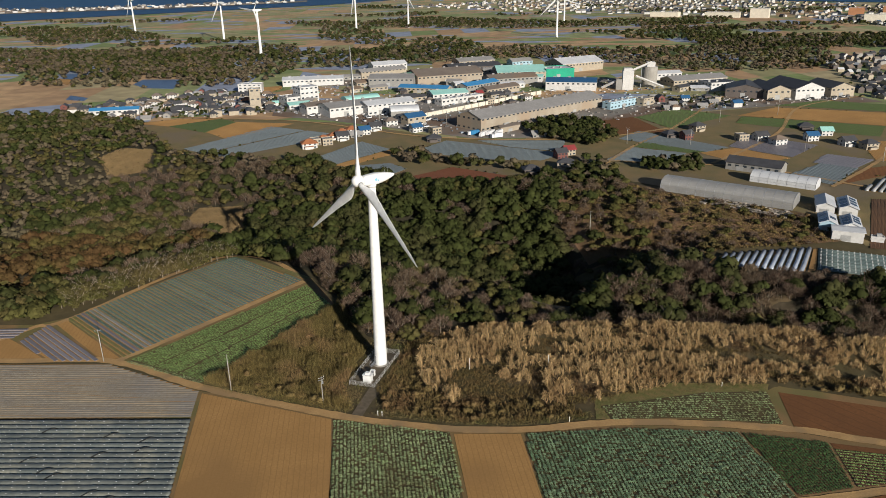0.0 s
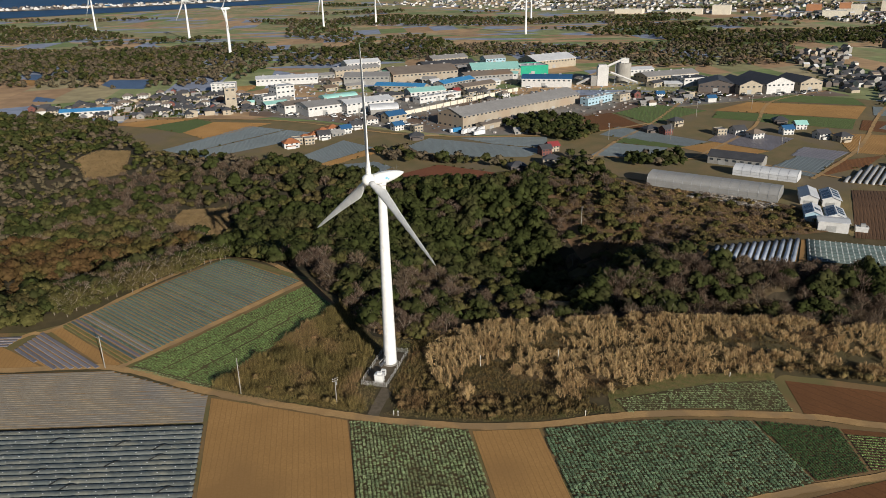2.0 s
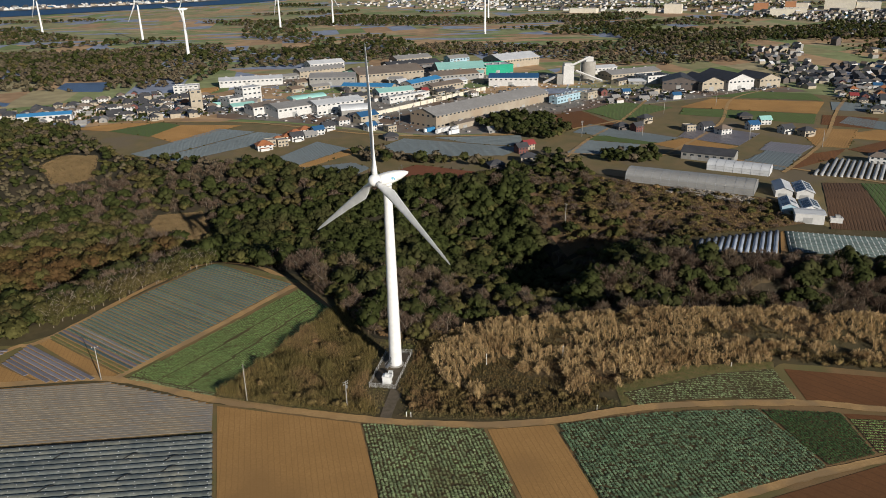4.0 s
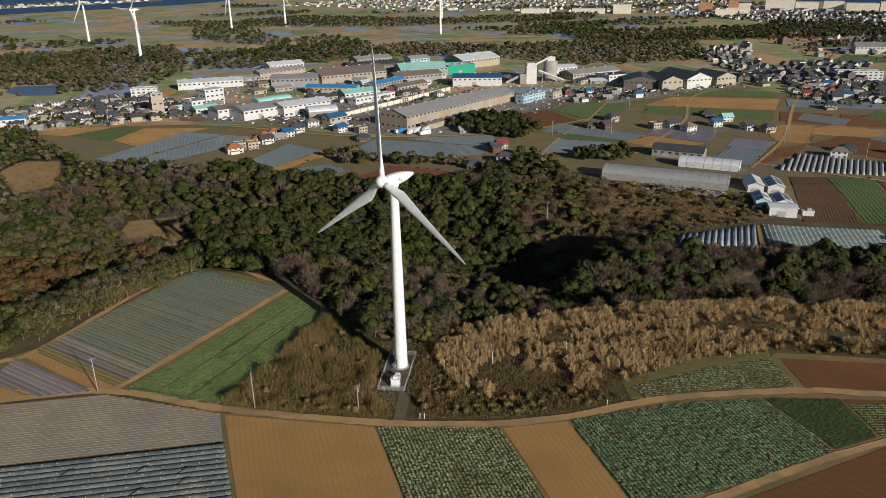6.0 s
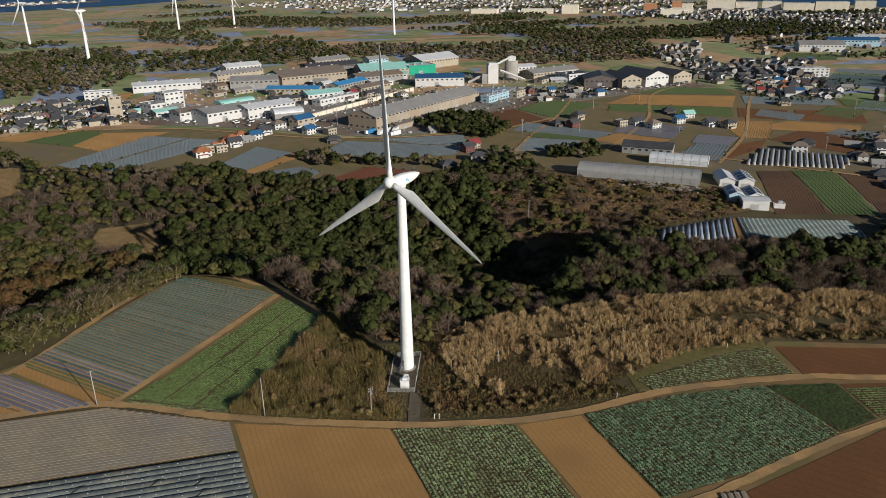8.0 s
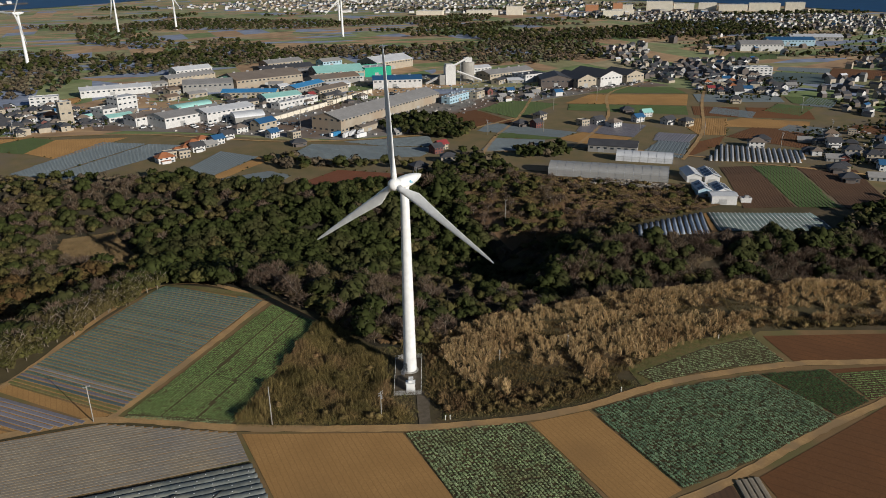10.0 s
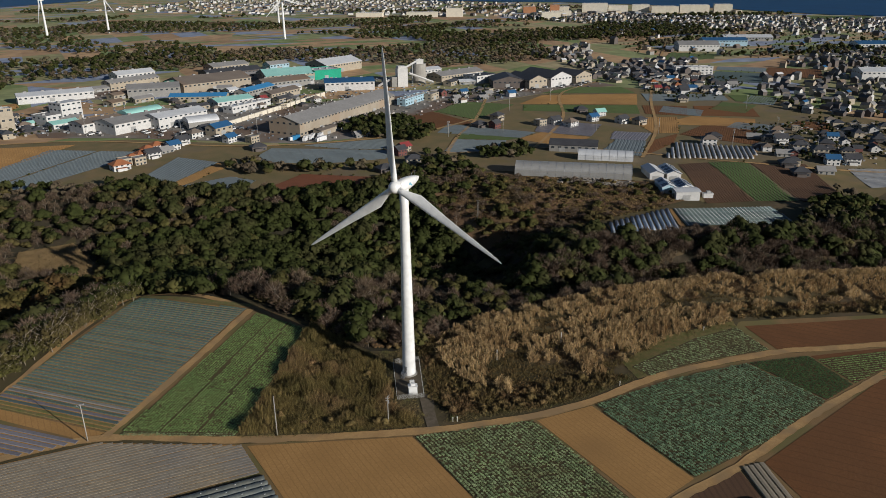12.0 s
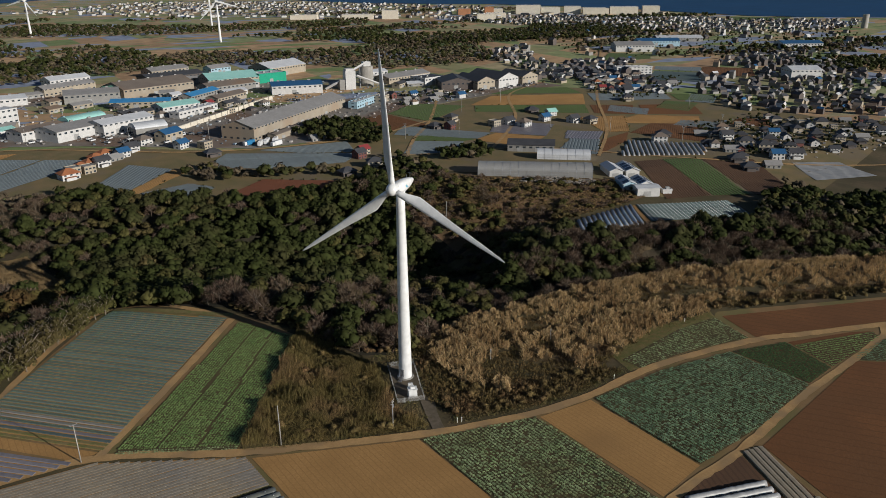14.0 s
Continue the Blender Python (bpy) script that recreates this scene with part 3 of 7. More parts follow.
for a, b in ((0.0, 0.31), (0.335, 0.64), (0.665, 1.0)):
    A, B, C, D = [Vector(p) for p in poly]
    C2, D2 = D.lerp(C, b), D.lerp(C, a)
    q = [tuple(A.lerp(B, a)), tuple(A.lerp(B, b)), tuple(C2.lerp(A.lerp(B, b), 0.03)), tuple(D2.lerp(A.lerp(B, a), 0.03))]
    plants(fl, "crop", q, 52, 0.8, 0.5, 0.95, GREEN_CROP, "bright green leafy crop in rows", tall=1.0)
plants(fl, "cabbages", [(-106.5, 206.6), (-78.4, 193.6), (-79.6, 192.4), (-107.6, 205.6)], -25, 0.8, 0.7, 0.9, CABBAGE, "pale green cabbages along the end of the field")
poly = [(-146.5, 231.8), (-116.6, 207.0), (-132.8, 207.0), (-150.2, 219.8)]
fl = field("violet_mulch_field", poly, SOIL_TAN, "small field under violet-grey mulch film")
rows_on(fl, "mulch_row", poly, -40, 1.7, 1.35, 0.2, FILM_PURPLE, n=4)
field("bare_field", [(-145.4, 233.6), (-142.0, 235.6), (-110.9, 208.6), (-115.9, 207.0)], SOIL_TAN, "strip of bare tan soil between fields")
field("bare_field", [(-200, 206.6), (-155, 222), (-151, 219.4), (-134, 206.9)], SOIL_TAN, "bare ploughed tan corner of a field")
poly = [(-200, 231), (-152, 229), (-154, 222.5), (-200, 208)]
fl = field("violet_mulch_field", poly, SOIL_TAN, "field under violet-grey mulch film")
rows_on(fl, "mulch_row", poly, 2, 1.8, 1.4, 0.2, FILM_PURPLE, n=4)

# fields on the plateau
poly = [(109.3, 292.3), (150.0, 297.0), (136.4, 272.6), (104.8, 281.0)]
fl = field("tunnel_field", poly, SOIL_TAN, "field of bluish film row tunnels", 0.25)
rows_on(fl, "row_tunnel", poly, 60, 2.7, 1.9, 1.1, FILM_BLUE, up=0.25, n=6)
field("bare_field", [(100, 281), (108, 292), (104, 281), (95, 276)], SOIL_TAN, "bare ploughed tan corner beside tunnels", 0.25)
field("bare_field", [(150.6, 297), (152.6, 297.6), (141.5, 274.2), (137.4, 272.4)], SOIL_TAN, "bare path between tunnel fields", 0.25)
poly = [(153, 297.6), (200.3, 280.4), (191.5, 256.1), (142, 274.2)]
fl = field("tunnel_field", poly, SOIL_DARK, "field of low pale net tunnels with white weights", 0.25)
rows_on(fl, "row_tunnel", poly, -20, 1.7, 1.35, 0.5, FILM_TEAL, up=0.25)
dots = []
for p, q in lines_in(poly, radians(-20), 1.7):
    for k in np.arange(1, math.dist(p, q), 2.1):
        u = k / math.dist(p, q)
        x, y = p[0] + (q[0] - p[0]) * u, p[1] + (q[1] - p[1]) * u
        dots.append((x, y, H(x, y) + 0.72, 0, 2.0, 0.8))
v, f = scatter(*bmx, dots)
ob = new("weights", raw_mesh("weights", v, f, [WHITE_DOT]))
ob.parent = fl
tagged(ob, "small white weights on the net tunnels", kind="stuff")
poly = [(241.2, 401.0), (279.2, 366.1), (255.1, 346.3), (207.5, 370.9)]
fl = field("tunnel_field", poly, SOIL_TAN, "field of white film row tunnels", 0.3)
rows_on(fl, "row_tunnel", poly, 52, 3.1, 2.1, 1.2, FILM_WHITE, up=0.3, n=6)
def free(x, y):
    """True where no plateau field lies."""
    x, y = np.asarray(x, dtype=float), np.asarray(y, dtype=float)
    taken = np.zeros(x.shape, dtype=bool)
    for poly, _m, _l in FAR_FIELDS:
        taken |= inside(x, y, poly)
    return ~taken


FAR_FIELDS = (
    ([(204.6, 355.4), (222.5, 351.3), (200.6, 290.5), (174.5, 297.1)], SOIL_DARK, "dark bare soil with furrows"),
    ([(223.2, 351.3), (244.6, 342.1), (221.3, 281.6), (201.5, 290.2)], FIELD_GREEN, "field of low green crop"),
    ([(246, 341), (275, 326), (245, 268), (223, 280)], SOIL_DARK, "dark bare soil in shade"),
    ([(179.6, 400.1), (198.3, 381.7), (228.0, 414.8), (212.4, 427.4)], NET_GREY, "netted grey field"),
    ([(225.9, 448.6), (246.8, 433.4), (227.4, 415.6), (208.7, 429.7)], FILM_PURPLE, "field under dark violet film"),
    ([(200, 381), (240, 402), (262, 424), (229, 414)], SOIL_BROWN, "bare reddish brown field"),
    ([(247.5, 433), (264, 425), (300, 470), (262, 482)], SOIL_TAN, "bare tan field"),
    ([(-27.5, 409.9), (-4.9, 428.8), (38.2, 400.8), (26.6, 393.0), (-17.1, 392.6)], SOIL_RED, "bare red-brown soil field"),
    ([(-29.1, 468.9), (-9.3, 494.5), (33.2, 474.0), (66.5, 458.2), (50.4, 441.9), (9.0, 446.5)], NET_GREY, "field under grey film"),
    ([(11.9, 493.4), (70.7, 490.3), (65.5, 461.8), (33.6, 475.4)], NET_GREY, "field under grey film"),
    ([(-92.5, 452.6), (-67.2, 494.4), (-46.1, 474.0), (-77.6, 437.3)], NET_GREY, "field under grey film"),
    ([(-77.2, 436.6), (-45.5, 473.2), (-38, 466), (-70, 433)], SOIL_TAN, "strip of bare tan soil"),
    ([(-76.8, 431.1), (-43.1, 439.7), (-31.8, 426.3), (-43.6, 408.1)], NET_GREY, "field under grey film"),
    ([(-185.2, 480.8), (-141.1, 544.0), (-113, 530), (-168, 469)], NET_GREY, "field under grey film"),
    ([(-166.5, 468), (-111.5, 529), (-81.7, 514.3), (-149.9, 458.0)], NET_GREY, "field under grey film"),
    ([(-185.2, 528.5), (-171.6, 561.6), (-125.9, 552.7), (-164.4, 507.3)], SOIL_TAN, "bare tan field"),
    ([(-219.7, 548.8), (-188.3, 573.3), (-172.4, 561.3), (-186.0, 527.0)], FIELD_GREEN, "green field of low crop"),
    ([(-250, 560), (-225, 575), (-190, 575), (-221, 549)], SOIL_TAN, "bare pale field"),
    ([(88.0, 440.1), (111.8, 470.5), (141.9, 455.0), (126.8, 431.8)], NET_GREY, "field under pale grey film"),
    ([(107.2, 493.0), (125.4, 514.5), (172.4, 467.5), (154.8, 457.1)], NET_GREY, "field under pale grey film"),
    ([(112.5, 472), (122, 486), (154, 456.5), (143, 455.5)], FIELD_GREEN, "green strip of low crop"),
    ([(103.7, 548.1), (131.5, 560.4), (147, 500), (126, 515.5), (107, 500)], SOIL_BROWN, "bare brown field"),
    ([(150, 455), (176, 466), (200, 440), (170, 425)], SOIL_TAN, "bare tan field with a green edge"),
    ([(173, 470), (196, 500), (230, 470), (202, 442)], FILM_PURPLE, "field under dark violet film"),
    ([(134, 560), (172, 590), (205, 560), (150, 520)], FIELD_GREEN, "green field of low crop"),
    ([(210, 560), (250, 590), (330, 560), (300, 520)], SOIL_TAN, "bare tan field"),
    ([(212, 556), (298, 518), (280, 490), (200, 535)], FIELD_GREEN, "green field of low crop"),
    ([(302, 516), (335, 500), (310, 470), (284, 488)], SOIL_BROWN, "bare brown field"),
    ([(312, 468), (350, 440), (330, 420), (270, 455)], SOIL_TAN, "bare tan field"),
    ([(255, 600), (300, 620), (340, 596), (332, 565)], FIELD_GREEN, "green field of low crop"),
    ([(335, 560), (400, 530), (385, 505), (318, 530)], NET_GREY, "field under grey film"),
    ([(388, 500), (402, 525), (440, 505), (410, 480)], FIELD_GREEN, "green field of low crop"),
    ([(340, 498), (385, 480), (360, 445), (318, 468)], SOIL_BROWN, "bare brown field"),
    ([(262, 422), (300, 440), (330, 415), (285, 372)], SOIL_BROWN, "bare brown field"),
    ([(293.6, 312), (323.9, 301.1), (315.6, 271.5), (276.7, 282.7)], FILM_WHITE, "field under white film"),
    ([(444.9, 597.5), (498.3, 644.2), (529.7, 608.6), (479.1, 560.3)], FILM_TEAL, "field under pale grey film"),
    ([(508.1, 654.7), (529.0, 674.4), (568.8, 642.6), (538.9, 614.9)], NET_GREY, "field under grey film"),
    ([(513.0, 592.2), (573.4, 644.3), (608.5, 605.1), (558.2, 558.1)], SOIL_BROWN, "bare brown field"),
    ([(682.7, 745.1), (753.9, 810.0), (781.0, 781.3), (742.1, 723.5)], NET_GREY, "field under pale grey film"),
    ([(308.6, 426.4), (328.8, 437.7), (345.6, 416.7), (326.2, 400.9)], NET_GREY, "field under grey film"),
    ([(387.1, 491.4), (419.6, 515.5), (431.8, 496.5), (404.3, 474.6)], NET_GREY, "field under grey film"),
    ([(344.6, 482.7), (375.0, 501.1), (391.6, 481.0), (358.3, 460.0)], FIELD_GREEN, "green field of low crop"),
    ([(298.8, 489.9), (317.0, 507.6), (336.4, 481.4), (318.6, 464.8)], NET_GREY, "field under grey film"),
    ([(504.1, 744.3), (567.9, 800.2), (603.1, 761.4), (574.6, 730.3)], FIELD_GREEN, "green field of low crop"),
    ([(1169.1, 1140.4), (1293.9, 1232.6), (1404.6, 1160.1), (1298.1, 1094.7)], FIELD_GREEN, "green field of low crop"),
    ([(348.2, 408.4), (373.5, 421.0), (390.9, 404.9), (362.7, 384.4)], SOIL_BROWN, "bare brown field"),
    ([(-337.3, 765.5), (-340.9, 797.2), (-294.7, 793.6), (-284.4, 734.1), (-315.6, 740.2)], FILM_DEEP, "field under bright blue film"),
    ([(-364.3, 677.5), (-372.1, 703.0), (-348.1, 687.4), (-344.3, 671.7)], FILM_DEEP, "field under dark blue film"),
    ([(-438.2, 814.2), (-447.4, 850.0), (-429.5, 843.0), (-415.6, 803.7)], FILM_DEEP, "field under blue film"),
    ([(-424.3, 785.6), (-436.6, 810.9), (-415.2, 800.8), (-408.8, 769.0)], SOIL_TAN, "bare tan field"),
    ([(-204.3, 703.8), (-203.6, 731.1), (-177.7, 743.0), (-173.6, 722.6), (-181.0, 701.7)], SOIL_TAN, "bare tan field"),
)
tagged(draped("field_margin", [(-262, 565), (-185, 472), (-96, 447), (-42, 408), (27, 394.5), (90, 397), (122, 372), (168, 330), (174, 300), (262, 268), (430, 330), (430, 500), (340, 596), (250, 596), (130, 556), (80, 498), (0, 498), (-95, 556), (-190, 577)], ROUGH_LAND, 0.2, 16), "bare earth and weeds between plateau fields", "field margin", kind="structure")
for poly, m, label in FAR_FIELDS:
    fl = field("plateau_field", poly, m, label, 0.35)
    a, b = max(zip(poly, poly[1:] + poly[:1]), key=lambda e: math.dist(*e))
    rows_on(fl, "beds", poly, math.degrees(math.atan2(b[1] - a[1], b[0] - a[0])), 1.5 if m in (SOIL_TAN, SOIL_BROWN, SOIL_RED, SOIL_DARK) else 2.1, 1.2 if m in (SOIL_TAN, SOIL_BROWN, SOIL_RED, SOIL_DARK) else 1.7, 0.07 if m in (SOIL_TAN, SOIL_BROWN, SOIL_RED, SOIL_DARK) else 0.13, m, up=0.35, single=False, label="low parallel beds of the field", n=3, seg=12)
tagged(draped("industrial_yard", [(-150, 585), (-95, 560), (10, 500), (80, 500), (130, 560), (260, 600), (345, 610), (330, 700), (200, 740), (60, 800), (-110, 800), (-170, 690)], YARD, 0.2, 16), "worn concrete and earth yards between factory buildings", "yard", kind="structure")

# roads
RD = lambda *a, **k: tagged(ribbon("road", *a, **k), "rutted tan dirt farm road", "road", kind="structure")
RD([(-260, 207), (-148.5, 207), (-112.6, 206.3), (-78.0, 190.3), (-35.6, 175.3), (-7, 168.9), (15.3, 167.9), (40, 171.0), (60, 170.9), (88, 167.6), (108.4, 161.4), (135.3, 153.8), (190, 138)], 3.0, ROAD, 0.2, RNG)
RD([(-40, 112), (4.8, 123.7), (32.9, 128.4), (69.0, 137.4), (105.8, 144.2), (128, 149.5), (133, 154)], 2.4, ROAD, 0.17, RNG)
RD([(-62.2, 267.5), (-85.6, 237.5), (-111.6, 206.0)], 2.6, ROAD, 0.22, RNG)
RD([(-165, 212), (-151.0, 230.2), (-140.5, 237.2), (-99, 299), (-62, 270)], 2.4, ROAD, 0.15, RNG)
tagged(ribbon("path", [(-29.5, 175.0), (-27.5, 183), (-25, 191)], 3.6, GRAVEL, 0.15, RNG), "grey gravel access path", "path", kind="structure")
for pts_ in ([(80, 420), (112, 472), (150, 520), (200, 600), (260, 700)], [(90, 440), (127, 430), (170, 420), (210, 380), (240, 345), (290, 310), (420, 250)], [(150, 430), (215, 500), (270, 590), (345, 640)], [(196, 378), (260, 445), (330, 540), (430, 660), (640, 900)], [(-310, 610), (-200, 578), (-120, 560), (-20, 505), (80, 495), (150, 522)]):
    tagged(ribbon("road", pts_, 2.4, ROAD, 0.5, RNG), "narrow lane between fields", "road", kind="structure")
tagged(draped("verge", [(36.5, 172.8), (38.0, 183.0), (62, 191), (90.0, 190.2), (88.4, 186.6), (70, 186.0), (38.8, 179.4), (40.6, 172.8)], VERGE, 0.1), "grassy green verge", "verge", kind="structure")
tagged(draped("verge", [(-98.6, 296.5), (-97, 299.5), (-60.5, 271), (-62, 269.4)], VERGE, 0.3), "grassy dry verge", "verge", kind="structure")
tagged(draped("clearing", [(-234, 468), (-226, 480), (-206, 478), (-198, 445), (-217, 440)], STRAW, 0.4), "clearing of dry straw-coloured grass", "clearing", kind="structure")
tagged(draped("clearing", [(-150, 377), (-150, 400), (-126, 402), (-117, 376), (-112, 363), (-119, 353), (-139, 362)], STRAW, 0.8), "clearing of dry straw-coloured grass", "clearing", kind="structure")

# ---- wind turbines ----
def turbine(x, y, z, face, phase):
    """face: the way the rotor looks, degrees from +x; the tower is 59 m high and the rotor's radius 37 m."""
    t = thing("wind_turbine", "tall white three-bladed wind turbine on a tubular tower", "wind turbine", x, y, z, face, "wind turbines")
    bm = bmesh.new()
    n, prev = 40, None
    for k in range(13):
        h = 58.0 * k / 12
        r = 2.02 + (1.2 - 2.02) * k / 12
        ring = [bm.verts.new((r * math.cos(2 * math.pi * i / n), r * math.sin(2 * math.pi * i / n), h)) for i in range(n)]
        if prev:
            for i in range(n):
                bm.faces.new((prev[i], prev[(i + 1) % n], ring[(i + 1) % n], ring[i]))
        prev = ring
    bm.faces.new(prev)
    part("tower", bm, PAINT_WHITE, t, smooth=True)
    for h in (18, 38):
        bm = bmesh.new()
        r = 2.02 - 0.82 * h / 58 + 0.03
        tube(bm, (0, 0, h), (0, 0, h + 0.16), r, r, 40)
        part("flange", bm, PAINT_WHITE, t)
    bm = bmesh.new()
    tube(bm, (0, 0, -0.3), (0, 0, 0.3), 2.6, 2.5, 32)
    part("foundation", bm, CONCRETE, t, "grey concrete foundation ring")
    bm = bmesh.new()
    box(bm, 1.75, -0.55, 1.1, 2.12, 0.55, 3.3)
    bmesh.ops.bevel(bm, geom=bm.edges[:], offset=0.08, segments=2, affect="EDGES")
    door = part("door", bm, STEEL, t, "grey steel entrance door")
    bm = bmesh.new()
    for k in range(6):
        box(bm, 2.0 + 0.28 * k, -0.6, 1.0 - 0.18 * k, 2.3 + 0.28 * k, 0.6, 1.06 - 0.18 * k)
    for s in (-0.62, 0.58):
        box(bm, 2.0, s, 0.1, 2.06, s + 0.04, 2.1)
        box(bm, 3.6, s, 0.0, 3.66, s + 0.04, 1.1)
        tube(bm, (2.03, s, 2.1), (3.63, s, 1.1), 0.03, 0.03, 6)
    part("stair", bm, STEEL, t, "galvanised steel entrance stair")
    # nacelle: an egg-shaped body tapering to the tail, along x
    bm = bmesh.new()
    prof = [(3.0, 1.3), (2.2, 1.58), (0.8, 1.75), (-1.0, 1.76), (-3.0, 1.55), (-4.8, 1.2), (-6.2, 0.8), (-7.2, 0.42), (-7.7, 0.08)]
    rings = []
    for px, r in prof:
        ring = []
        for i in range(24):
            a = 2 * math.pi * i / 24
            ca, sa = math.cos(a), math.sin(a)
            q = (abs(ca) ** 2.8 + abs(sa) ** 2.8) ** (-1 / 2.8)
            ring.append(bm.verts.new((px, r * 0.92 * q * ca, 0.35 + 0.06 * max(0, -px) + r * q * sa * (1 if sa > 0 else 0.95))))
        rings.append(ring)
    for A, B in zip(rings, rings[1:]):
        for i in range(24):
            bm.faces.new((A[i], B[i], B[(i + 1) % 24], A[(i + 1) % 24]))
    bm.faces.new(rings[0]), bm.faces.new(rings[-1][::-1])
    bmesh.ops.recalc_face_normals(bm, faces=bm.faces[:])
    nac = part("nacelle", bm, PAINT_WHITE, t, smooth=True)
    nac.location = (0, 0, 59.3)
    for s in (-1, 1):
        bm = bmesh.new()
        for px, pz, r in ((-0.7, 0.6, 0.42), (-1.4, 0.25, 0.28)):
            bmesh.ops.create_circle(bm, cap_ends=True, radius=r, segments=14, matrix=pose(px, s * 1.68, pz, 90 * s, 0, 0))
        part("mark", bm, LOGO, nac, "pale blue plain mark")
    bm = bmesh.new()
    tube(bm, (-5.2, 0.3, 1.6), (-5.2, 0.3, 3.4), 0.05, 0.04, 6)
    tube(bm, (-5.2, -0.3, 3.1), (-5.2, 0.9, 3.1), 0.03, 0.03, 6)
    tube(bm, (-4.7, -0.5, 1.7), (-4.7, -0.5, 2.6), 0.05, 0.05, 6)
    part("mast", bm, STEEL, nac, "small wind vane mast")
    bm = bmesh.new()
    tube(bm, (0, 0, -1.8), (0, 0, -0.9), 1.28, 1.45, 28)
    part("yaw_ring", bm, PAINT_WHITE, nac, smooth=True)
    # hub
    bm = bmesh.new()
    rings = []
    for px, r in ((2.95, 1.5), (3.6, 1.75), (4.6, 1.75), (5.4, 1.45), (5.9, 0.95), (6.15, 0.35)):
        rings.append([bm.verts.new((px, r * math.cos(2 * math.pi * i / 28), r * math.sin(2 * math.pi * i / 28))) for i in range(28)])
    for A, B in zip(rings, rings[1:]):
        for i in range(28):
            bm.faces.new((A[i], A[(i + 1) % 28], B[(i + 1) % 28], B[i]))
    bm.faces.new(rings[0][::-1]), bm.faces.new(rings[-1])
    bmesh.ops.recalc_face_normals(bm, faces=bm.faces[:])
    hub = part("hub", bm, PAINT_WHITE, t, smooth=True)
    hub.matrix_basis = pose(0, 0, 59.6, 0, -4, 0)
    # blades
    for b in range(3):
        bm = bmesh.new()
        rings = []
        for r, chord, thick, tw, back in ((1.4, 1.7, 1.7, 0, 0), (3.0, 1.75, 1.6, 5, 0.02), (5.5, 2.5, 1.0, 14, 0.15), (8, 3.1, 0.72, 13, 0.25), (12, 2.75, 0.55, 10, 0.22), (18, 2.15, 0.40, 6, 0.18), (25, 1.6, 0.27, 3, 0.14), (31, 1.15, 0.18, 1, 0.12), (35, 0.72, 0.1, 0, 0.1), (36.7, 0.32, 0.05, 0, 0.1), (37.0, 0.05, 0.02, 0, 0.1)):
            ring = []
            for i in range(14):
                a = 2 * math.pi * i / 14
                u, w = math.cos(a) * chord * 0.5 - back * chord, math.sin(a) * thick * 0.5 * (1 if thick > 1.5 else (0.75 + 0.45 * math.cos(a)))
                c, s = math.cos(radians(tw + 4)), math.sin(radians(tw + 4))
                ring.append(bm.verts.new((4.2 + u * s + w * c + 0.0006 * r * r, u * c - w * s, r)))
            rings.append(ring)
        for A, B in zip(rings, rings[1:]):
            for i in range(14):
                bm.faces.new((A[i], A[(i + 1) % 14], B[(i + 1) % 14], B[i]))
        bm.faces.new(rings[0][::-1]), bm.faces.new(rings[-1])
        bmesh.ops.recalc_face_normals(bm, faces=bm.faces[:])
        bl = part("blade", bm, PAINT_WHITE, t, smooth=True)
        bl.matrix_basis = pose(0, 0, 59.6, 0, -4, 0) @ pose(0, 0, 0, phase + 120 * b, 0, 0)
    return t


TX, TY = -25.5, 203.4
FACE = 215.0
main = turbine(TX, TY, H(TX, TY), FACE, 6)
for x, y, face, turn in ((-391.7, 1262.7, 230, 20), (-253.7, 963.9, 225, 80), (-191.4, 1425.4, 220, 45), (-98.2, 1490.2, 225, 100), (156.1, 1223.3, 240, 10), (205, 1502.5, 235, 60), (-640, 1500, 225, 30)):
    c = copy_thing(main, pose(x, y, H(x, y), 0, 0, face))
    for ch in c.children:
        if ch.name.startswith("blade"):
            ch.matrix_basis = pose(0, 0, 59.6, 0, -4, 0) @ pose(0, 0, 0, turn, 0, 0) @ pose(0, 0, 59.6, 0, -4, 0).inverted() @ ch.matrix_basis

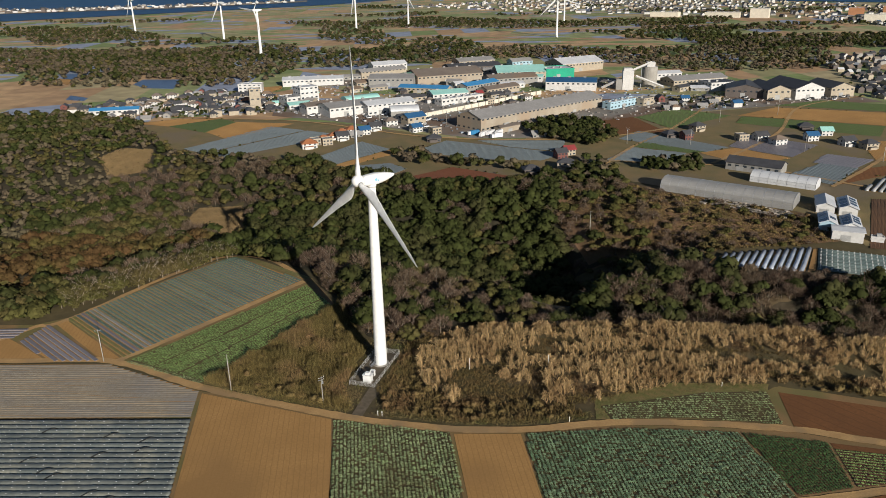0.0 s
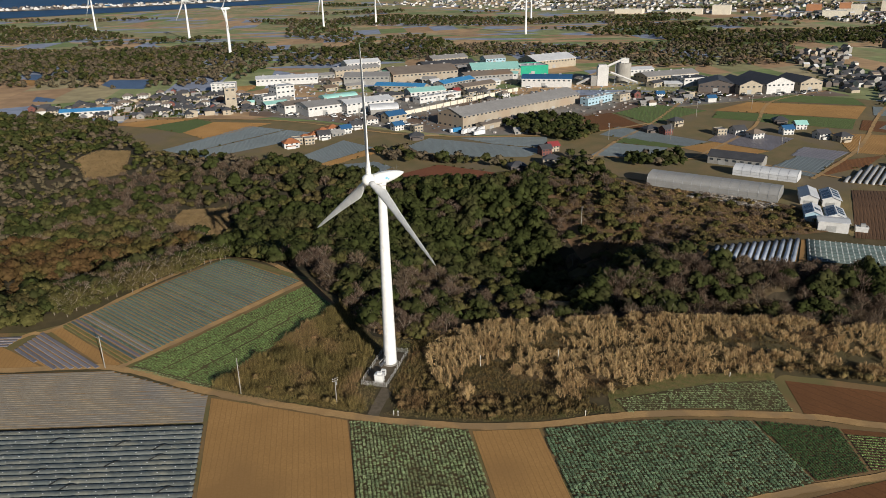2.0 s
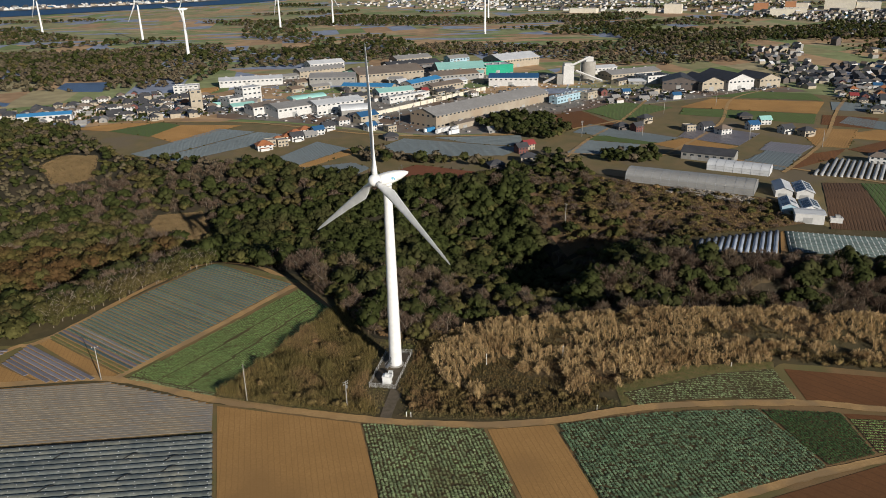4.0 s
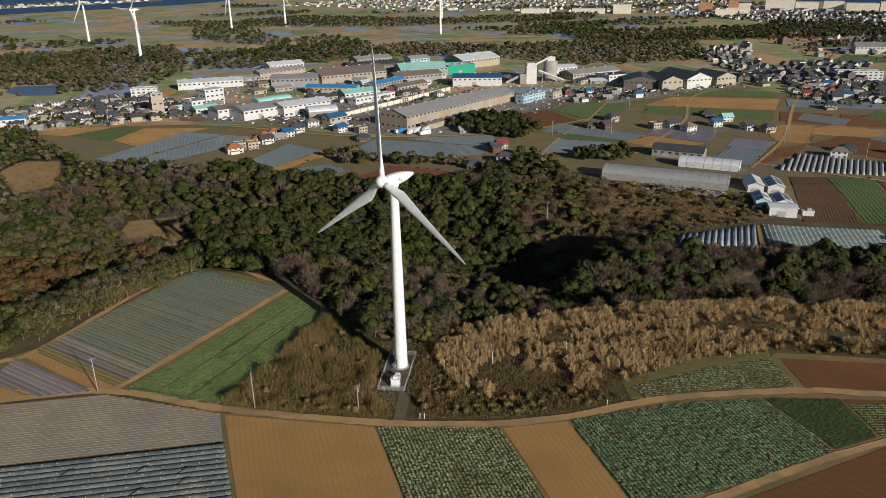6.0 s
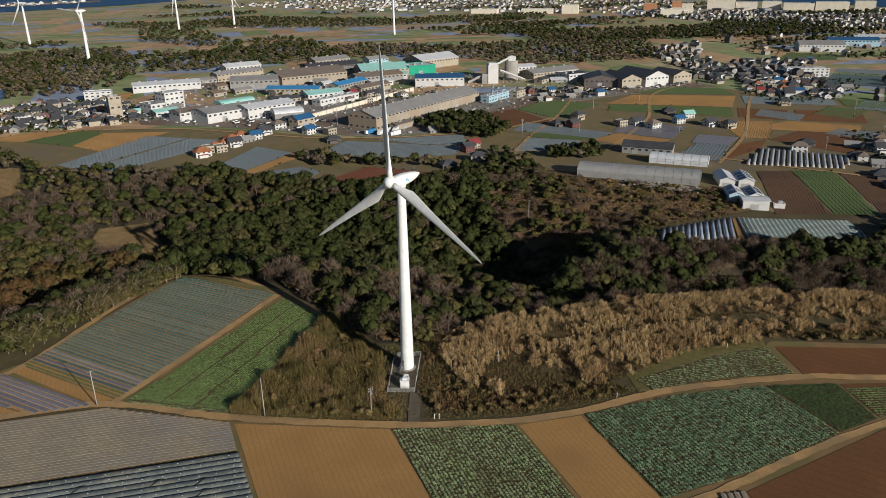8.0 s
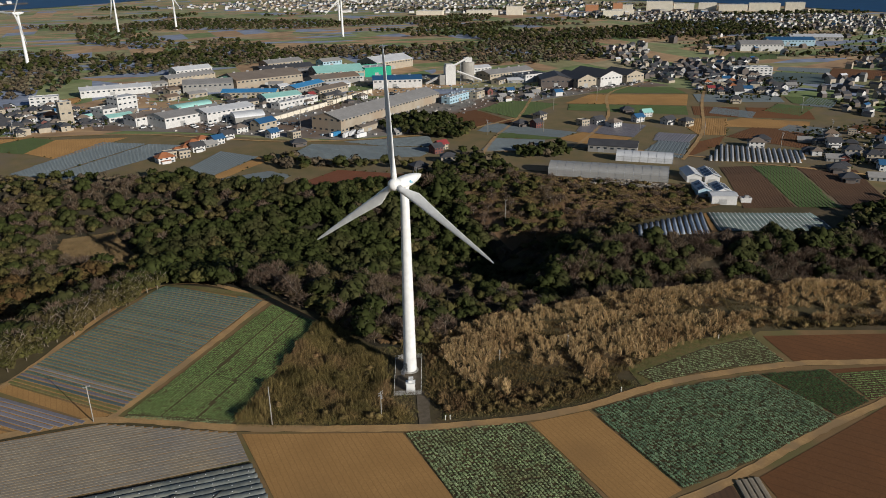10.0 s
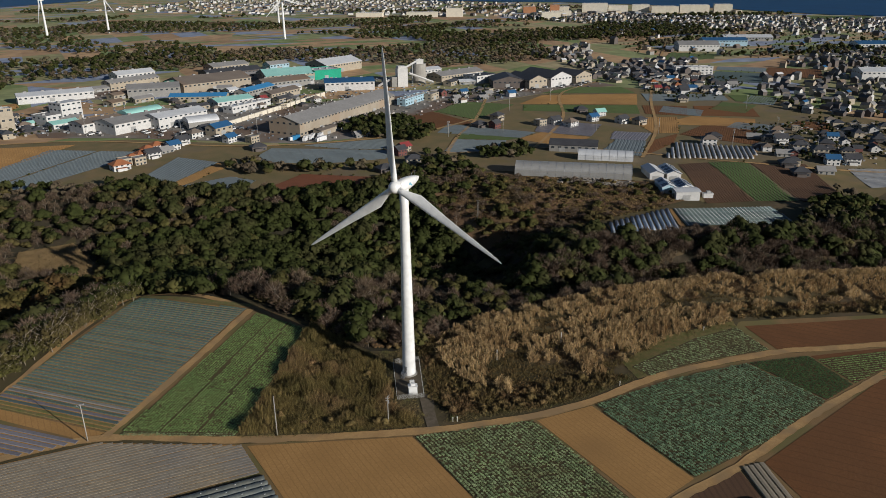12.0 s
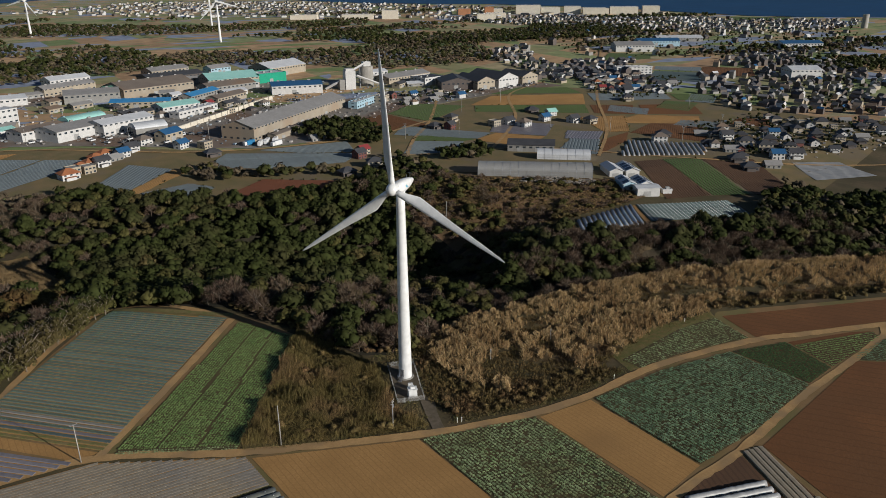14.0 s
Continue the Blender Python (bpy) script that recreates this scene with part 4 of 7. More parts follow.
# fenced pad at the foot
fz = H(-26, 200)
pad = tagged(draped("pad", [(-33.8, 191.5), (-26.2, 189.6), (-20.1, 209.0), (-28.0, 211.0)], GRAVEL, 0.12, 4), "gravel pad at the turbine's foot", "pad", kind="structure")
fence = thing("fence", "low galvanised steel mesh fence round the turbine", "fence")
corners = [Vector(p) for p in ((-33.8, 191.5), (-26.2, 189.6), (-20.1, 209.0), (-28.0, 211.0))]
bm = bmesh.new()
tube(bm, (0, 0, 0), (0, 0, 1.75), 0.05, 0.05, 6)
post0 = part("post", bm, FENCE, fence)
first = True
for a, b in zip(corners, corners[1:] + corners[:1]):
    n = max(2, round((b - a).length / 2.0))
    for i in range(n):
        p = a.lerp(b, i / n)
        o = post0 if first else post0.copy()
        if not first:
            scene.collection.objects.link(o)
        first = False
        o.location = (p.x, p.y, H(p.x, p.y))
    for j in range(n):
        bm = bmesh.new()
        p, q = a.lerp(b, j / n), a.lerp(b, (j + 1) / n)
        grid = [[bm.verts.new((u.x, u.y, H(u.x, u.y) + 0.12 + 1.55 * r / 5)) for u in (p.lerp(q, c / 8) for c in range(9))] for r in range(6)]
        for lo, hi in zip(grid, grid[1:]):
            for c in range(8):
                bm.faces.new((lo[c], lo[c + 1], hi[c + 1], hi[c]))
        bmesh.ops.wireframe(bm, faces=bm.faces[:], thickness=0.06, use_replace=True, use_boundary=True, use_even_offset=True)
        part("panel", bm, FENCE, fence)
tb = thing("transformer_box", "white steel transformer cabinet beside the turbine", "transformer", -28.4, 192.9, H(-28.4, 192.9) + 0.1, -16)
bm = bmesh.new()
box(bm, -1.4, -1.1, 0, 1.4, 1.1, 0.25)
part("plinth", bm, CONCRETE, tb, "grey concrete plinth")
bm = bmesh.new()
box(bm, -1.25, -0.95, 0.25, 1.25, 0.95, 2.5)
bmesh.ops.bevel(bm, geom=bm.edges[:], offset=0.05, segments=2, affect="EDGES")
part("body", bm, PAINT_WHITE, tb)
bm = bmesh.new()
box(bm, -1.4, -1.1, 2.5, 1.4, 1.1, 2.62)
box(bm, -0.6, -0.5, 2.62, 0.6, 0.5, 3.3)
part("lid", bm, PAINT_WHITE, tb)
for s in (-0.62, 0.62):
    bm = bmesh.new()
    box(bm, s - 0.56, -1.0, 0.4, s + 0.56, -0.96, 2.35)
    part("door", bm, PAINT_WHITE, tb)
cab = thing("equipment_cabinet", "small white equipment cabinet at the tower's foot", "cabinet", -27.3, 196.4, H(-27, 196) + 0.1, -16)
bm = bmesh.new()
box(bm, -0.7, -0.5, 0, 0.7, 0.5, 1.9)
bmesh.ops.bevel(bm, geom=bm.edges[:], offset=0.04, segments=1, affect="EDGES")
part("body", bm, PAINT_WHITE, cab)
bm = bmesh.new()
box(bm, -0.3, -0.54, 0.2, 0.6, -0.5, 1.8)
part("door", bm, STEEL, cab)


# ---- poles, stakes ----
def utility_pole(x, y, h, rz, arms, label):
    t = thing("utility_pole", label, "utility pole", x, y, H(x, y), rz, "utility poles")
    bm = bmesh.new()
    tube(bm, (0, 0, -0.3), (0, 0, h), 0.17, 0.10, 10)
    part("pole", bm, CONCRETE, t, smooth=True)
    for k in range(arms):
        bm = bmesh.new()
        box(bm, -0.9, -0.05, h - 0.4 - 0.7 * k, 0.9, 0.05, h - 0.3 - 0.7 * k)
        a = part("crossarm", bm, STEEL, t)
        for s in (-0.8, 0, 0.8):
            bm = bmesh.new()
            tube(bm, (s, 0, h - 0.3 - 0.7 * k), (s, 0, h - 0.05 - 0.7 * k), 0.06, 0.05, 8)
            part("insulator", bm, WHITE_DOT, a, "white porcelain insulator")
    if arms > 1:
        bm = bmesh.new()
        tube(bm, (0.35, 0, h - 2.4), (0.35, 0, h - 1.5), 0.25, 0.25, 12)
        part("transformer_can", bm, STEEL, t, "grey pole-mounted transformer")
    return t


utility_pole(-115.2, 206.4, 11.5, 20, 1, "pale concrete utility pole beside a dirt road")
utility_pole(-68.8, 188.8, 12.0, 60, 0, "plain pale concrete pole beside a field")
utility_pole(-40.0, 181.4, 8.8, 40, 2, "pale concrete utility pole with crossarms and transformer")
for x, y in ((-22.4, 174.8), (-23.6, 175.1), (2.3, 199.0), (26.6, 200.4), (29.1, 171.8), (76, 189)):
    t = thing("marker_stake", "short white marker stake beside dry grass", "stake", x, y, H(x, y), 0, "marker stakes")
    bm = bmesh.new()
    tube(bm, (0, 0, 0), (0, 0, 1.3 if y < 190 else 3.4), 0.09, 0.09, 8)
    part("post", bm, WHITE_DOT, t)
    bm = bmesh.new()
    tube(bm, (0, 0, 1.3 if y < 190 else 3.4), (0, 0, 1.55 if y < 190 else 3.8), 0.16, 0.13, 8)
    part("cap", bm, WHITE_DOT, t)


# ---- trees ----
def card(rng, c, nrm, s):
    """A bent leaf clump: two triangles."""
    nrm = nrm / np.linalg.norm(nrm)
    t = np.cross(nrm, rng.normal(size=3))
    t /= np.linalg.norm(t)
    b = np.cross(nrm, t)
    return [c - t * s, c + b * s * 0.7 - nrm * 0.25 * s, c + t * s, c - b * s * 0.7 - nrm * 0.25 * s]


def crown(rng, n, rad, low, high, size, lumps, up=0.3, core=True):
    """Leaf clumps over a handful of overlapping lumps: an uneven crown with gaps."""
    v, f = [], []
    cs = []
    for i in range(lumps):
        a, r = rng.uniform(0, 6.28), rad * rng.uniform(0.25, 0.62)
        cs.append((np.array([r * math.cos(a), r * math.sin(a), low + (high - low) * rng.uniform(0.4, 0.7)]), rad * rng.uniform(0.38, 0.6)))
    cs.append((np.array([0, 0, low + (high - low) * 0.66]), rad * 0.62))
    for i in range(n):
        c, r = cs[rng.integers(len(cs))]
        d = rng.normal(size=3)
        d[2] = abs(d[2]) * 1.1 - 0.35
        d /= np.linalg.norm(d)
        p = c + d * r * rng.uniform(0.78, 1.08) * np.array([1, 1, 0.8])
        o = len(v)
        v += card(rng, p, d + rng.normal(size=3) * 0.2 + np.array([0, 0, up]), size * rng.uniform(0.55, 1.35))
        f += [(o, o + 1, o + 2), (o, o + 2, o + 3)]
    if core:
        for c, r in cs:
            o = len(v)
            q = [(0, 0, 1), (1, 0, 0), (0, 1, 0), (-1, 0, 0), (0, -1, 0), (0, 0, -1)]
            v += [c + np.array(e) * r * 0.97 * np.array([1, 1, 0.8]) for e in q]
            f += [(o + a, o + b, o + c_) for a, b, c_ in ((0, 1, 2), (0, 2, 3), (0, 3, 4), (0, 4, 1), (5, 2, 1), (5, 3, 2), (5, 4, 3), (5, 1, 4))]
    return np.array(v), np.array(f)


def limbs(rng, h, spread, n, r=0.2):
    """A tapered trunk with limbs."""
    bm = bmesh.new()
    tube(bm, (0, 0, -0.6), (0.1, 0.05, h * 0.55), r, r * 0.6, 7)
    for i in range(n):
        a = 6.28 * i / n + rng.uniform(-0.4, 0.4)
        b = Vector((0.05, 0.03, h * rng.uniform(0.25, 0.5)))
        e = Vector((spread * math.cos(a), spread * math.sin(a), h * rng.uniform(0.65, 0.92)))
        tube(bm, b, e, r * 0.5, r * 0.16, 5)
    bmesh.ops.triangulate(bm, faces=bm.faces[:])
    bm.verts.index_update()
    out = np.array([tuple(q.co) for q in bm.verts]), np.array([[q.index for q in f.verts] for f in bm.faces])
    bm.free()
    return out


def twigs(rng, n, rad, low, high):
    """The crown of a bare tree: many thin twigs that fan out and up."""
    v, f = [], []
    for i in range(n):
        a, u = rng.uniform(0, 6.28), math.sqrt(rng.uniform(0.0, 1))
        p = np.array([rad * 0.75 * u * math.cos(a), rad * 0.75 * u * math.sin(a), low + (high - low) * (0.25 + 0.5 * (1 - u * u) + rng.uniform(-0.2, 0.12))])
        d = np.array([math.cos(a) * u, math.sin(a) * u, 0.75]) + rng.normal(size=3) * 0.4
        d /= np.linalg.norm(d)
        s = np.cross(d, rng.normal(size=3))
        s /= np.linalg.norm(s)
        ln, w = rng.uniform(0.9, 2.0), rng.uniform(0.06, 0.14)
        o = len(v)
        v += [p - s * w, p + s * w, p + d * ln]
        f.append((o, o + 1, o + 2))
    return np.array(v), np.array(f)


R3 = np.random.default_rng(11)
# kind: name, label, crown and limb shapes, materials
KINDS = {}
KINDS["evergreen"] = [(crown(R3, 150, 4.6, -0.8, 7.4, 0.72, 8), limbs(R3, 8, 2.2, 5, 0.24), LEAF, BARK) for _ in range(4)]
KINDS["olive"] = [(crown(R3, 150, 4.4, -0.8, 6.4, 0.69, 8), limbs(R3, 7, 2.0, 5, 0.2), LEAF_OLIVE, BARK) for _ in range(3)]
KINDS["bare"] = [(twigs(R3, 410, 4.3, 0.4, 7.0), limbs(R3, 7.5, 2.4, 8, 0.17), TWIG, BARK_PALE) for _ in range(3)]
KINDS["cedar"] = [(crown(R3, 160, 4.0, -0.8, 8.2, 0.66, 8), limbs(R3, 6, 0.5, 3, 0.2), CEDAR, BARK) for _ in range(2)]
KINDS["edge"] = [(crown(R3, 280, 3.1, -0.9, 5.6, 0.44, 7, core=False), limbs(R3, 5.8, 2.7, 9, 0.17), LEAF_OLIVE, BARK_PALE) for _ in range(3)]
KINDS["bush"] = [(crown(R3, 84, 1.8, -0.5, 2.2, 0.34, 4), limbs(R3, 2.0, 0.8, 3, 0.06), BUSH, BARK) for _ in range(3)]
LABELS = {"evergreen": "dark green broadleaf evergreen tree in a dense wood", "olive": "olive green rounded tree in a wood", "bare": "leafless grey-brown tree with fine twigs",
          "cedar": "rusty brown rounded cedar in a wood", "edge": "small wind-shaped tree with pale crooked branches", "bush": "dry brown-green bush on rough ground"}
PROTO = {}


def tree(kind, i, x, y, s, tall, rz):
    m = Matrix.Translation((x, y, H(x, y))) @ pose(0, 0, 0, 0, 0, rz) @ Matrix.Diagonal((s, s, s * tall, 1))
    if (kind, i) in PROTO:
        return copy_thing(PROTO[kind, i], m)
    (cv, cf), (tv, tf), leaf, bark = KINDS[kind][i]
    t = thing("bush" if kind == "bush" else "tree", LABELS[kind], "bush" if kind == "bush" else "tree", group="bushes" if kind == "bush" else "trees of the wood")
    for nm, v, f, mt in (("trunk", tv, tf, bark), ("crown", cv, cf, leaf)):
        o = new(nm, raw_mesh(nm, v, f, [mt]))
        o.parent = t
    PROTO[kind, i] = t
    t.matrix_basis = Matrix.Translation((x, y, H(x, y))) @ pose(0, 0, 0, 0, 0, rz)
    return t


def wood(name, label, rows):
    """rows: kind, shape, x, y, scale, tallness, turn: joined into one mesh of woodland."""
    cr, idx, mats = [], [], []
    for kind in KINDS:
        for i, ((cv, cf), (tv, tf), leaf, bark) in enumerate(KINDS[kind]):
            r = [q for q in rows if q[0] == kind and q[1] == i]
            if not r:
                continue
            a = np.array([q[2:] for q in r])
            pl = np.stack([a[:, 0], a[:, 1], land(a[:, 0], a[:, 1]), a[:, 4], a[:, 2], a[:, 3]], -1)
            for v, f, mt in ((cv, cf, leaf), (tv, tf, bark))[: 2 if kind in ("bare", "edge") else 1]:
                if mt not in mats:
                    mats.append(mt)
                V, Fc = scatter(v, f, pl)
                cr.append((V, Fc))
                idx.append(np.full(len(Fc), mats.index(mt)))
    v, f = join(cr)
    return tagged(new(name, raw_mesh(name, v, f, mats, np.concatenate(idx))), label, "woodland", kind="stuff")


VALLEY = [(-290, 250), (-230, 236), (-163, 237), (-146, 250), (-101, 303), (-60, 277), (-44, 247), (-32, 222), (-20, 216), (-7, 224), (9, 228), (36, 230), (62, 231), (93, 226), (120, 219), (141, 212), (175, 201), (213, 189), (330, 156), (430, 150), (340, 226), (264, 252), (248, 274), (236, 277), (222, 259), (203, 251), (191, 253), (141, 271), (134, 269), (102, 279), (108, 300), (102, 322), (88, 350), (88, 372), (90, 395), (77, 432), (45, 404), (27, 392), (-23, 391), (-42, 405), (-80, 432), (-96, 445), (-185, 470), (-250, 560), (-330, 600), (-370, 560)]
CLEAR = ([(-236, 468), (-228, 484), (-203, 482), (-194, 442), (-220, 436)], [(-154, 376), (-153, 403), (-124, 405), (-114, 376), (-109, 364), (-118, 350), (-140, 360)])
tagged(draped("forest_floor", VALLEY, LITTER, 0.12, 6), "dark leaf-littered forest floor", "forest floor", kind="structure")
px, py = fill(VALLEY, 4.75, R3, 0.5)
keep = ~(inside(px, py, CLEAR[0]) | inside(px, py, CLEAR[1]))
px, py = px[keep], py[keep]
near_rows, wood_rows, outer = [], [], []
for area, step in (([(60, 246), (93, 242), (141, 228), (213, 206), (225, 232), (190, 250), (135, 267), (104, 277), (80, 292), (56, 290)], 5.2), ([(-205, 234), (-153, 235), (-146, 243), (-150, 252), (-205, 256)], 4.6), ([(-166, 240), (-146, 252), (-98, 306), (-110, 335), (-180, 300), (-200, 250)], 5.6)):
    ex, ey = fill(area, step, R3, 0.5)
    ok = ~inside(ex, ey, CLEAR[1])
    px, py = np.concatenate([px, ex[ok]]), np.concatenate([py, ey[ok]])
for x, y in zip(px, py):
    patch = noise.noise((x * 0.02, y * 0.02, 3.1)) + 0.4 * noise.noise((x * 0.07, y * 0.07, 9.0))
    u = R3.random()
    if x < -95 and 235 < y < 345 and (y - 262) * 0.743 - (x + 165) * 0.669 > 16:
        kind = "cedar" if patch > -0.25 and u < 0.72 else ("bare" if u < 0.3 else "olive")
    elif y < 282 and x > 45:
        kind = "bare" if u < 0.78 + 0.8 * patch else ("evergreen" if u < 0.96 else "olive")
    elif (x > -4 and y < 296) or (x > 50 and y > 292 and y < 392):
        kind = "bare" if u < 0.42 + 0.5 * patch else ("olive" if u < 0.88 else "evergreen")
        if x > 50 and R3.random() < (0.25 if x < 72 else 0.55):
            continue
    elif y < 290 and -75 < x < 45:
        kind = "bare" if u < 0.62 + 1.1 * patch else ("evergreen" if u < 0.85 else "olive")
    elif x < -110:
        kind = "bare" if u < 0.36 + patch else ("olive" if u < 0.72 else "evergreen")
    elif y > 385 or (x > 50 and y > 300):
        kind = "olive" if u < 0.45 else ("bare" if u < 0.6 else "evergreen")
    else:
        kind = "evergreen" if u < 0.86 - 0.4 * patch else ("olive" if u < 0.95 else "bare")
    s = R3.uniform(0.7, 1.25) * (1.12 if kind == "evergreen" else 0.98)
    if -4 < x < 100 and y > 292 and x > 50 or (-4 < x < 45 and y < 296):
        s *= 0.68
    if ((x - 32) / 17) ** 2 + ((y - 276) / 30) ** 2 < 1 and R3.random() < 0.85:
        continue
    if x > 80 and y < 300:
        s *= 0.85
    if y > 380:
        s *= 0.82
    if (y < 245 and x < 30) or x < -105:
        s *= 0.94
    if x > 95 and y > np.interp(x, (95, 105, 136, 191, 215), (284, 281, 272.6, 256, 247)) - 10:
        s *= 0.5
    row = (kind, int(R3.integers(len(KINDS[kind]))), x, y, s * 1.06, R3.uniform(0.7, 1.12), R3.uniform(0, 6.28))
    near_rows.append(row) if (y < 262 and -150 < x < 175) else (wood_rows if (-215 < x < 225 and y < 440) else outer).append(row)
# wind-shaped trees along the left field's edge
for k in range(120):
    u = (k + R3.uniform(-0.4, 0.4)) / 120
    back = (k % 4) * 2.6
    near_rows.append(("edge", int(R3.integers(3)), -148 + 47 * u + 2.6 - 0.77 * back + R3.normal(0, 1.1), 246 + 57 * u - 3.6 + 0.64 * back + R3.normal(0, 0.8), R3.uniform(0.75, 1.35), R3.uniform(0.85, 1.2), R3.uniform(0, 6.28)))
near_rows.sort(key=lambda q: q[3] - (100 if q[0] == "edge" else 0))
wood_rows += near_rows[300:]
near_rows = near_rows[:300]
for kind, i, x, y, s, tall, turn in near_rows:
    tree(kind, i, x, y, s, tall, math.degrees(turn))
wood("woodland", "dense mixed wood of evergreen and leafless trees in a ravine", wood_rows)

# ---- tall dry grass and scrub ----
def tuft(rng, n, h, spread, w):
    v, f = [], []
    for i in range(n):
        a, r = rng.uniform(0, 6.28), spread * math.sqrt(rng.random())
        p = np.array([r * math.cos(a), r * math.sin(a), 0])
        lean = np.array([math.cos(a), math.sin(a), 0]) * rng.uniform(0.15, 0.85) + np.array([-0.15, 0.2, 0])
        top = p + lean + np.array([0, 0, h * rng.uniform(0.7, 1.1)])
        s = rng.normal(size=3) * np.array([1, 1, 0.1])
        s = s / np.linalg.norm(s) * w * rng.uniform(0.6, 1.4)
        o = len(v)
        mid = p * 0.3 + top * 0.7
        v += [p, mid + s, top, mid - s]
        f += [(o, o + 1, o + 2), (o, o + 2, o + 3)]
    return np.array(v), np.array(f)


R4 = np.random.default_rng(23)
GRASS = [(-9, 221), (9, 225), (36, 227), (62, 229), (93, 224), (120, 217), (140, 210), (175, 199), (215, 187), (330, 153), (325, 118), (178, 166), (92, 191), (88, 189.6), (62, 189.4), (38, 181.6), (31, 179), (-3, 181), (-12, 190), (-14, 208)]
def fountain(rng, n, h, spread, w):
    """A pampas clump: blades that arch outward, each with a drooping feathery plume at its end."""
    v, f = [], []
    for i in range(n):
        a, r = rng.uniform(0, 6.28), math.sqrt(rng.random())
        out = np.array([math.cos(a), math.sin(a), 0])
        top = out * spread * r * 1.15 + np.array([-0.1, 0.15, h * (1.08 - 0.45 * r * r) * rng.uniform(0.85, 1.1)])
        knee = out * spread * r * 0.65 + np.array([0, 0, top[2] * 0.72])
        tip = top + out * rng.uniform(0.15, 0.45) + np.array([-0.1, 0.12, rng.uniform(-0.3, 0.12)])
        s = np.cross(out, (0, 0, 1)) * w * rng.uniform(0.6, 1.4)
        o = len(v)
        v += [out * spread * r * 0.35, knee + s, knee - s, top + s * 1.5 + np.array([0, 0, 0.05]), top - s * 1.5, tip]
        f += [(o, o + 1, o + 2), (o + 1, o + 3, o + 4), (o + 1, o + 4, o + 2), (o + 3, o + 5, o + 4)]
    return np.array(v), np.array(f)


x, y = fill(GRASS, 1.5, R4, 0.5)
clump = np.array([noise.noise((a * 0.2, b * 0.2, 1.0)) + 0.8 * noise.noise((a * 0.055, b * 0.075, 5.0)) for a, b in zip(x, y)])
crest = crest_of(x)
fold = (np.abs(y - crest + 17 + 5 * clump) < 1.1) & (x > 22) & (x < 160)
low = np.clip((crest - 24 - y) / 12, 0, 1) * np.clip((46 - x) / 12, 0, 1) + np.clip((x - 92) / 25, 0, 1) * np.clip((crest - 17 - y) / 6, 0, 1)
keep = (clump > -0.3 + 0.75 * low) & ~fold
gap = np.stack([x[~keep], y[~keep]], -1)
x, y, clump = x[keep], y[keep], clump[keep]
pl = np.stack([x, y, land(x, y) - 0.1, R4.uniform(0, 6.28, len(x)), R4.uniform(0.75, 1.2, len(x)), np.clip(0.95 + 0.5 * clump, 0.6, 1.4)], -1)
v, f = join([scatter(*fountain(R4, 29, 2.35, 1.1, 0.040), pl[i::6]) for i in range(6)])
tagged(new("pampas_grass", raw_mesh("pampas_grass", v, f, [PAMPAS])), "hillside of tall straw-coloured pampas grass", "grass", kind="stuff")
gap = np.concatenate([gap + R4.uniform(-0.7, 0.7, gap.shape) for _ in range(3)])

pl = np.stack([gap[:, 0], gap[:, 1], land(gap[:, 0], gap[:, 1]) - 0.1, R4.uniform(0, 6.28, len(gap)), R4.uniform(0.6, 1.1, len(gap)), R4.uniform(0.3, 0.7, len(gap))], -1)
v, f = join([scatter(*tuft(R4, 12, 1.5, 0.8, 0.1), pl[i::4]) for i in range(4)])
tagged(new("rough_grass", raw_mesh("rough_grass", v, f, [BUSH])), "dark low bramble in gaps of the pampas", "grass", kind="stuff")
x, y = fill([(36.8, 173.2), (38.2, 183.0), (62, 190.6), (89.6, 189.8), (88.4, 187), (70, 186.6), (39.2, 179.8), (40.2, 173.2)], 0.7, R4)
pl = np.stack([x, y, land(x, y) + 0.05, R4.uniform(0, 6.28, len(x)), R4.uniform(0.4, 0.7, len(x)), R4.uniform(0.3, 0.5, len(x))], -1)
v, f = scatter(*tuft(R4, 12, 1.2, 0.8, 0.1), pl)
tagged(new("verge_grass", raw_mesh("verge_grass", v, f, [VERGE])), "short green and straw verge grass", "grass", kind="stuff")
x, y = fill([(-150, 377), (-150, 400), (-126, 402), (-117, 376), (-112, 363), (-119, 353), (-139, 362)], 0.9, R4)
pl = np.stack([x, y, land(x, y) + 0.6, R4.uniform(0, 6.28, len(x)), R4.uniform(0.6, 1.0, len(x)), R4.uniform(0.3, 0.7, len(x))], -1)
v, f = scatter(*tuft(R4, 12, 1.6, 0.8, 0.1), pl)
tagged(new("straw_grass", raw_mesh("straw_grass", v, f, [STRAW])), "dry straw grass in a forest clearing", "grass", kind="stuff")
x, y = fill([(-236, 467), (-227, 482), (-205, 480), (-196, 444), (-218, 438)], 1.0, R4)
pl = np.stack([x, y, land(x, y) + 0.3, R4.uniform(0, 6.28, len(x)), R4.uniform(0.6, 1.1, len(x)), R4.uniform(0.4, 0.9, len(x))], -1)
v, f = scatter(*tuft(R4, 12, 1.6, 0.8, 0.1), pl)
tagged(new("straw_grass", raw_mesh("straw_grass", v, f, [STRAW])), "dry straw grass in a small clearing", "grass", kind="stuff")
SCRUB_AREA = [(-47.5, 243), (-78, 193.2), (-60, 185.5), (-37, 178.3), (-31.5, 177.5), (-35.5, 191), (-31, 212), (-34, 221), (-44, 246)]
x, y = fill(SCRUB_AREA, 0.62, R4, 0.5)
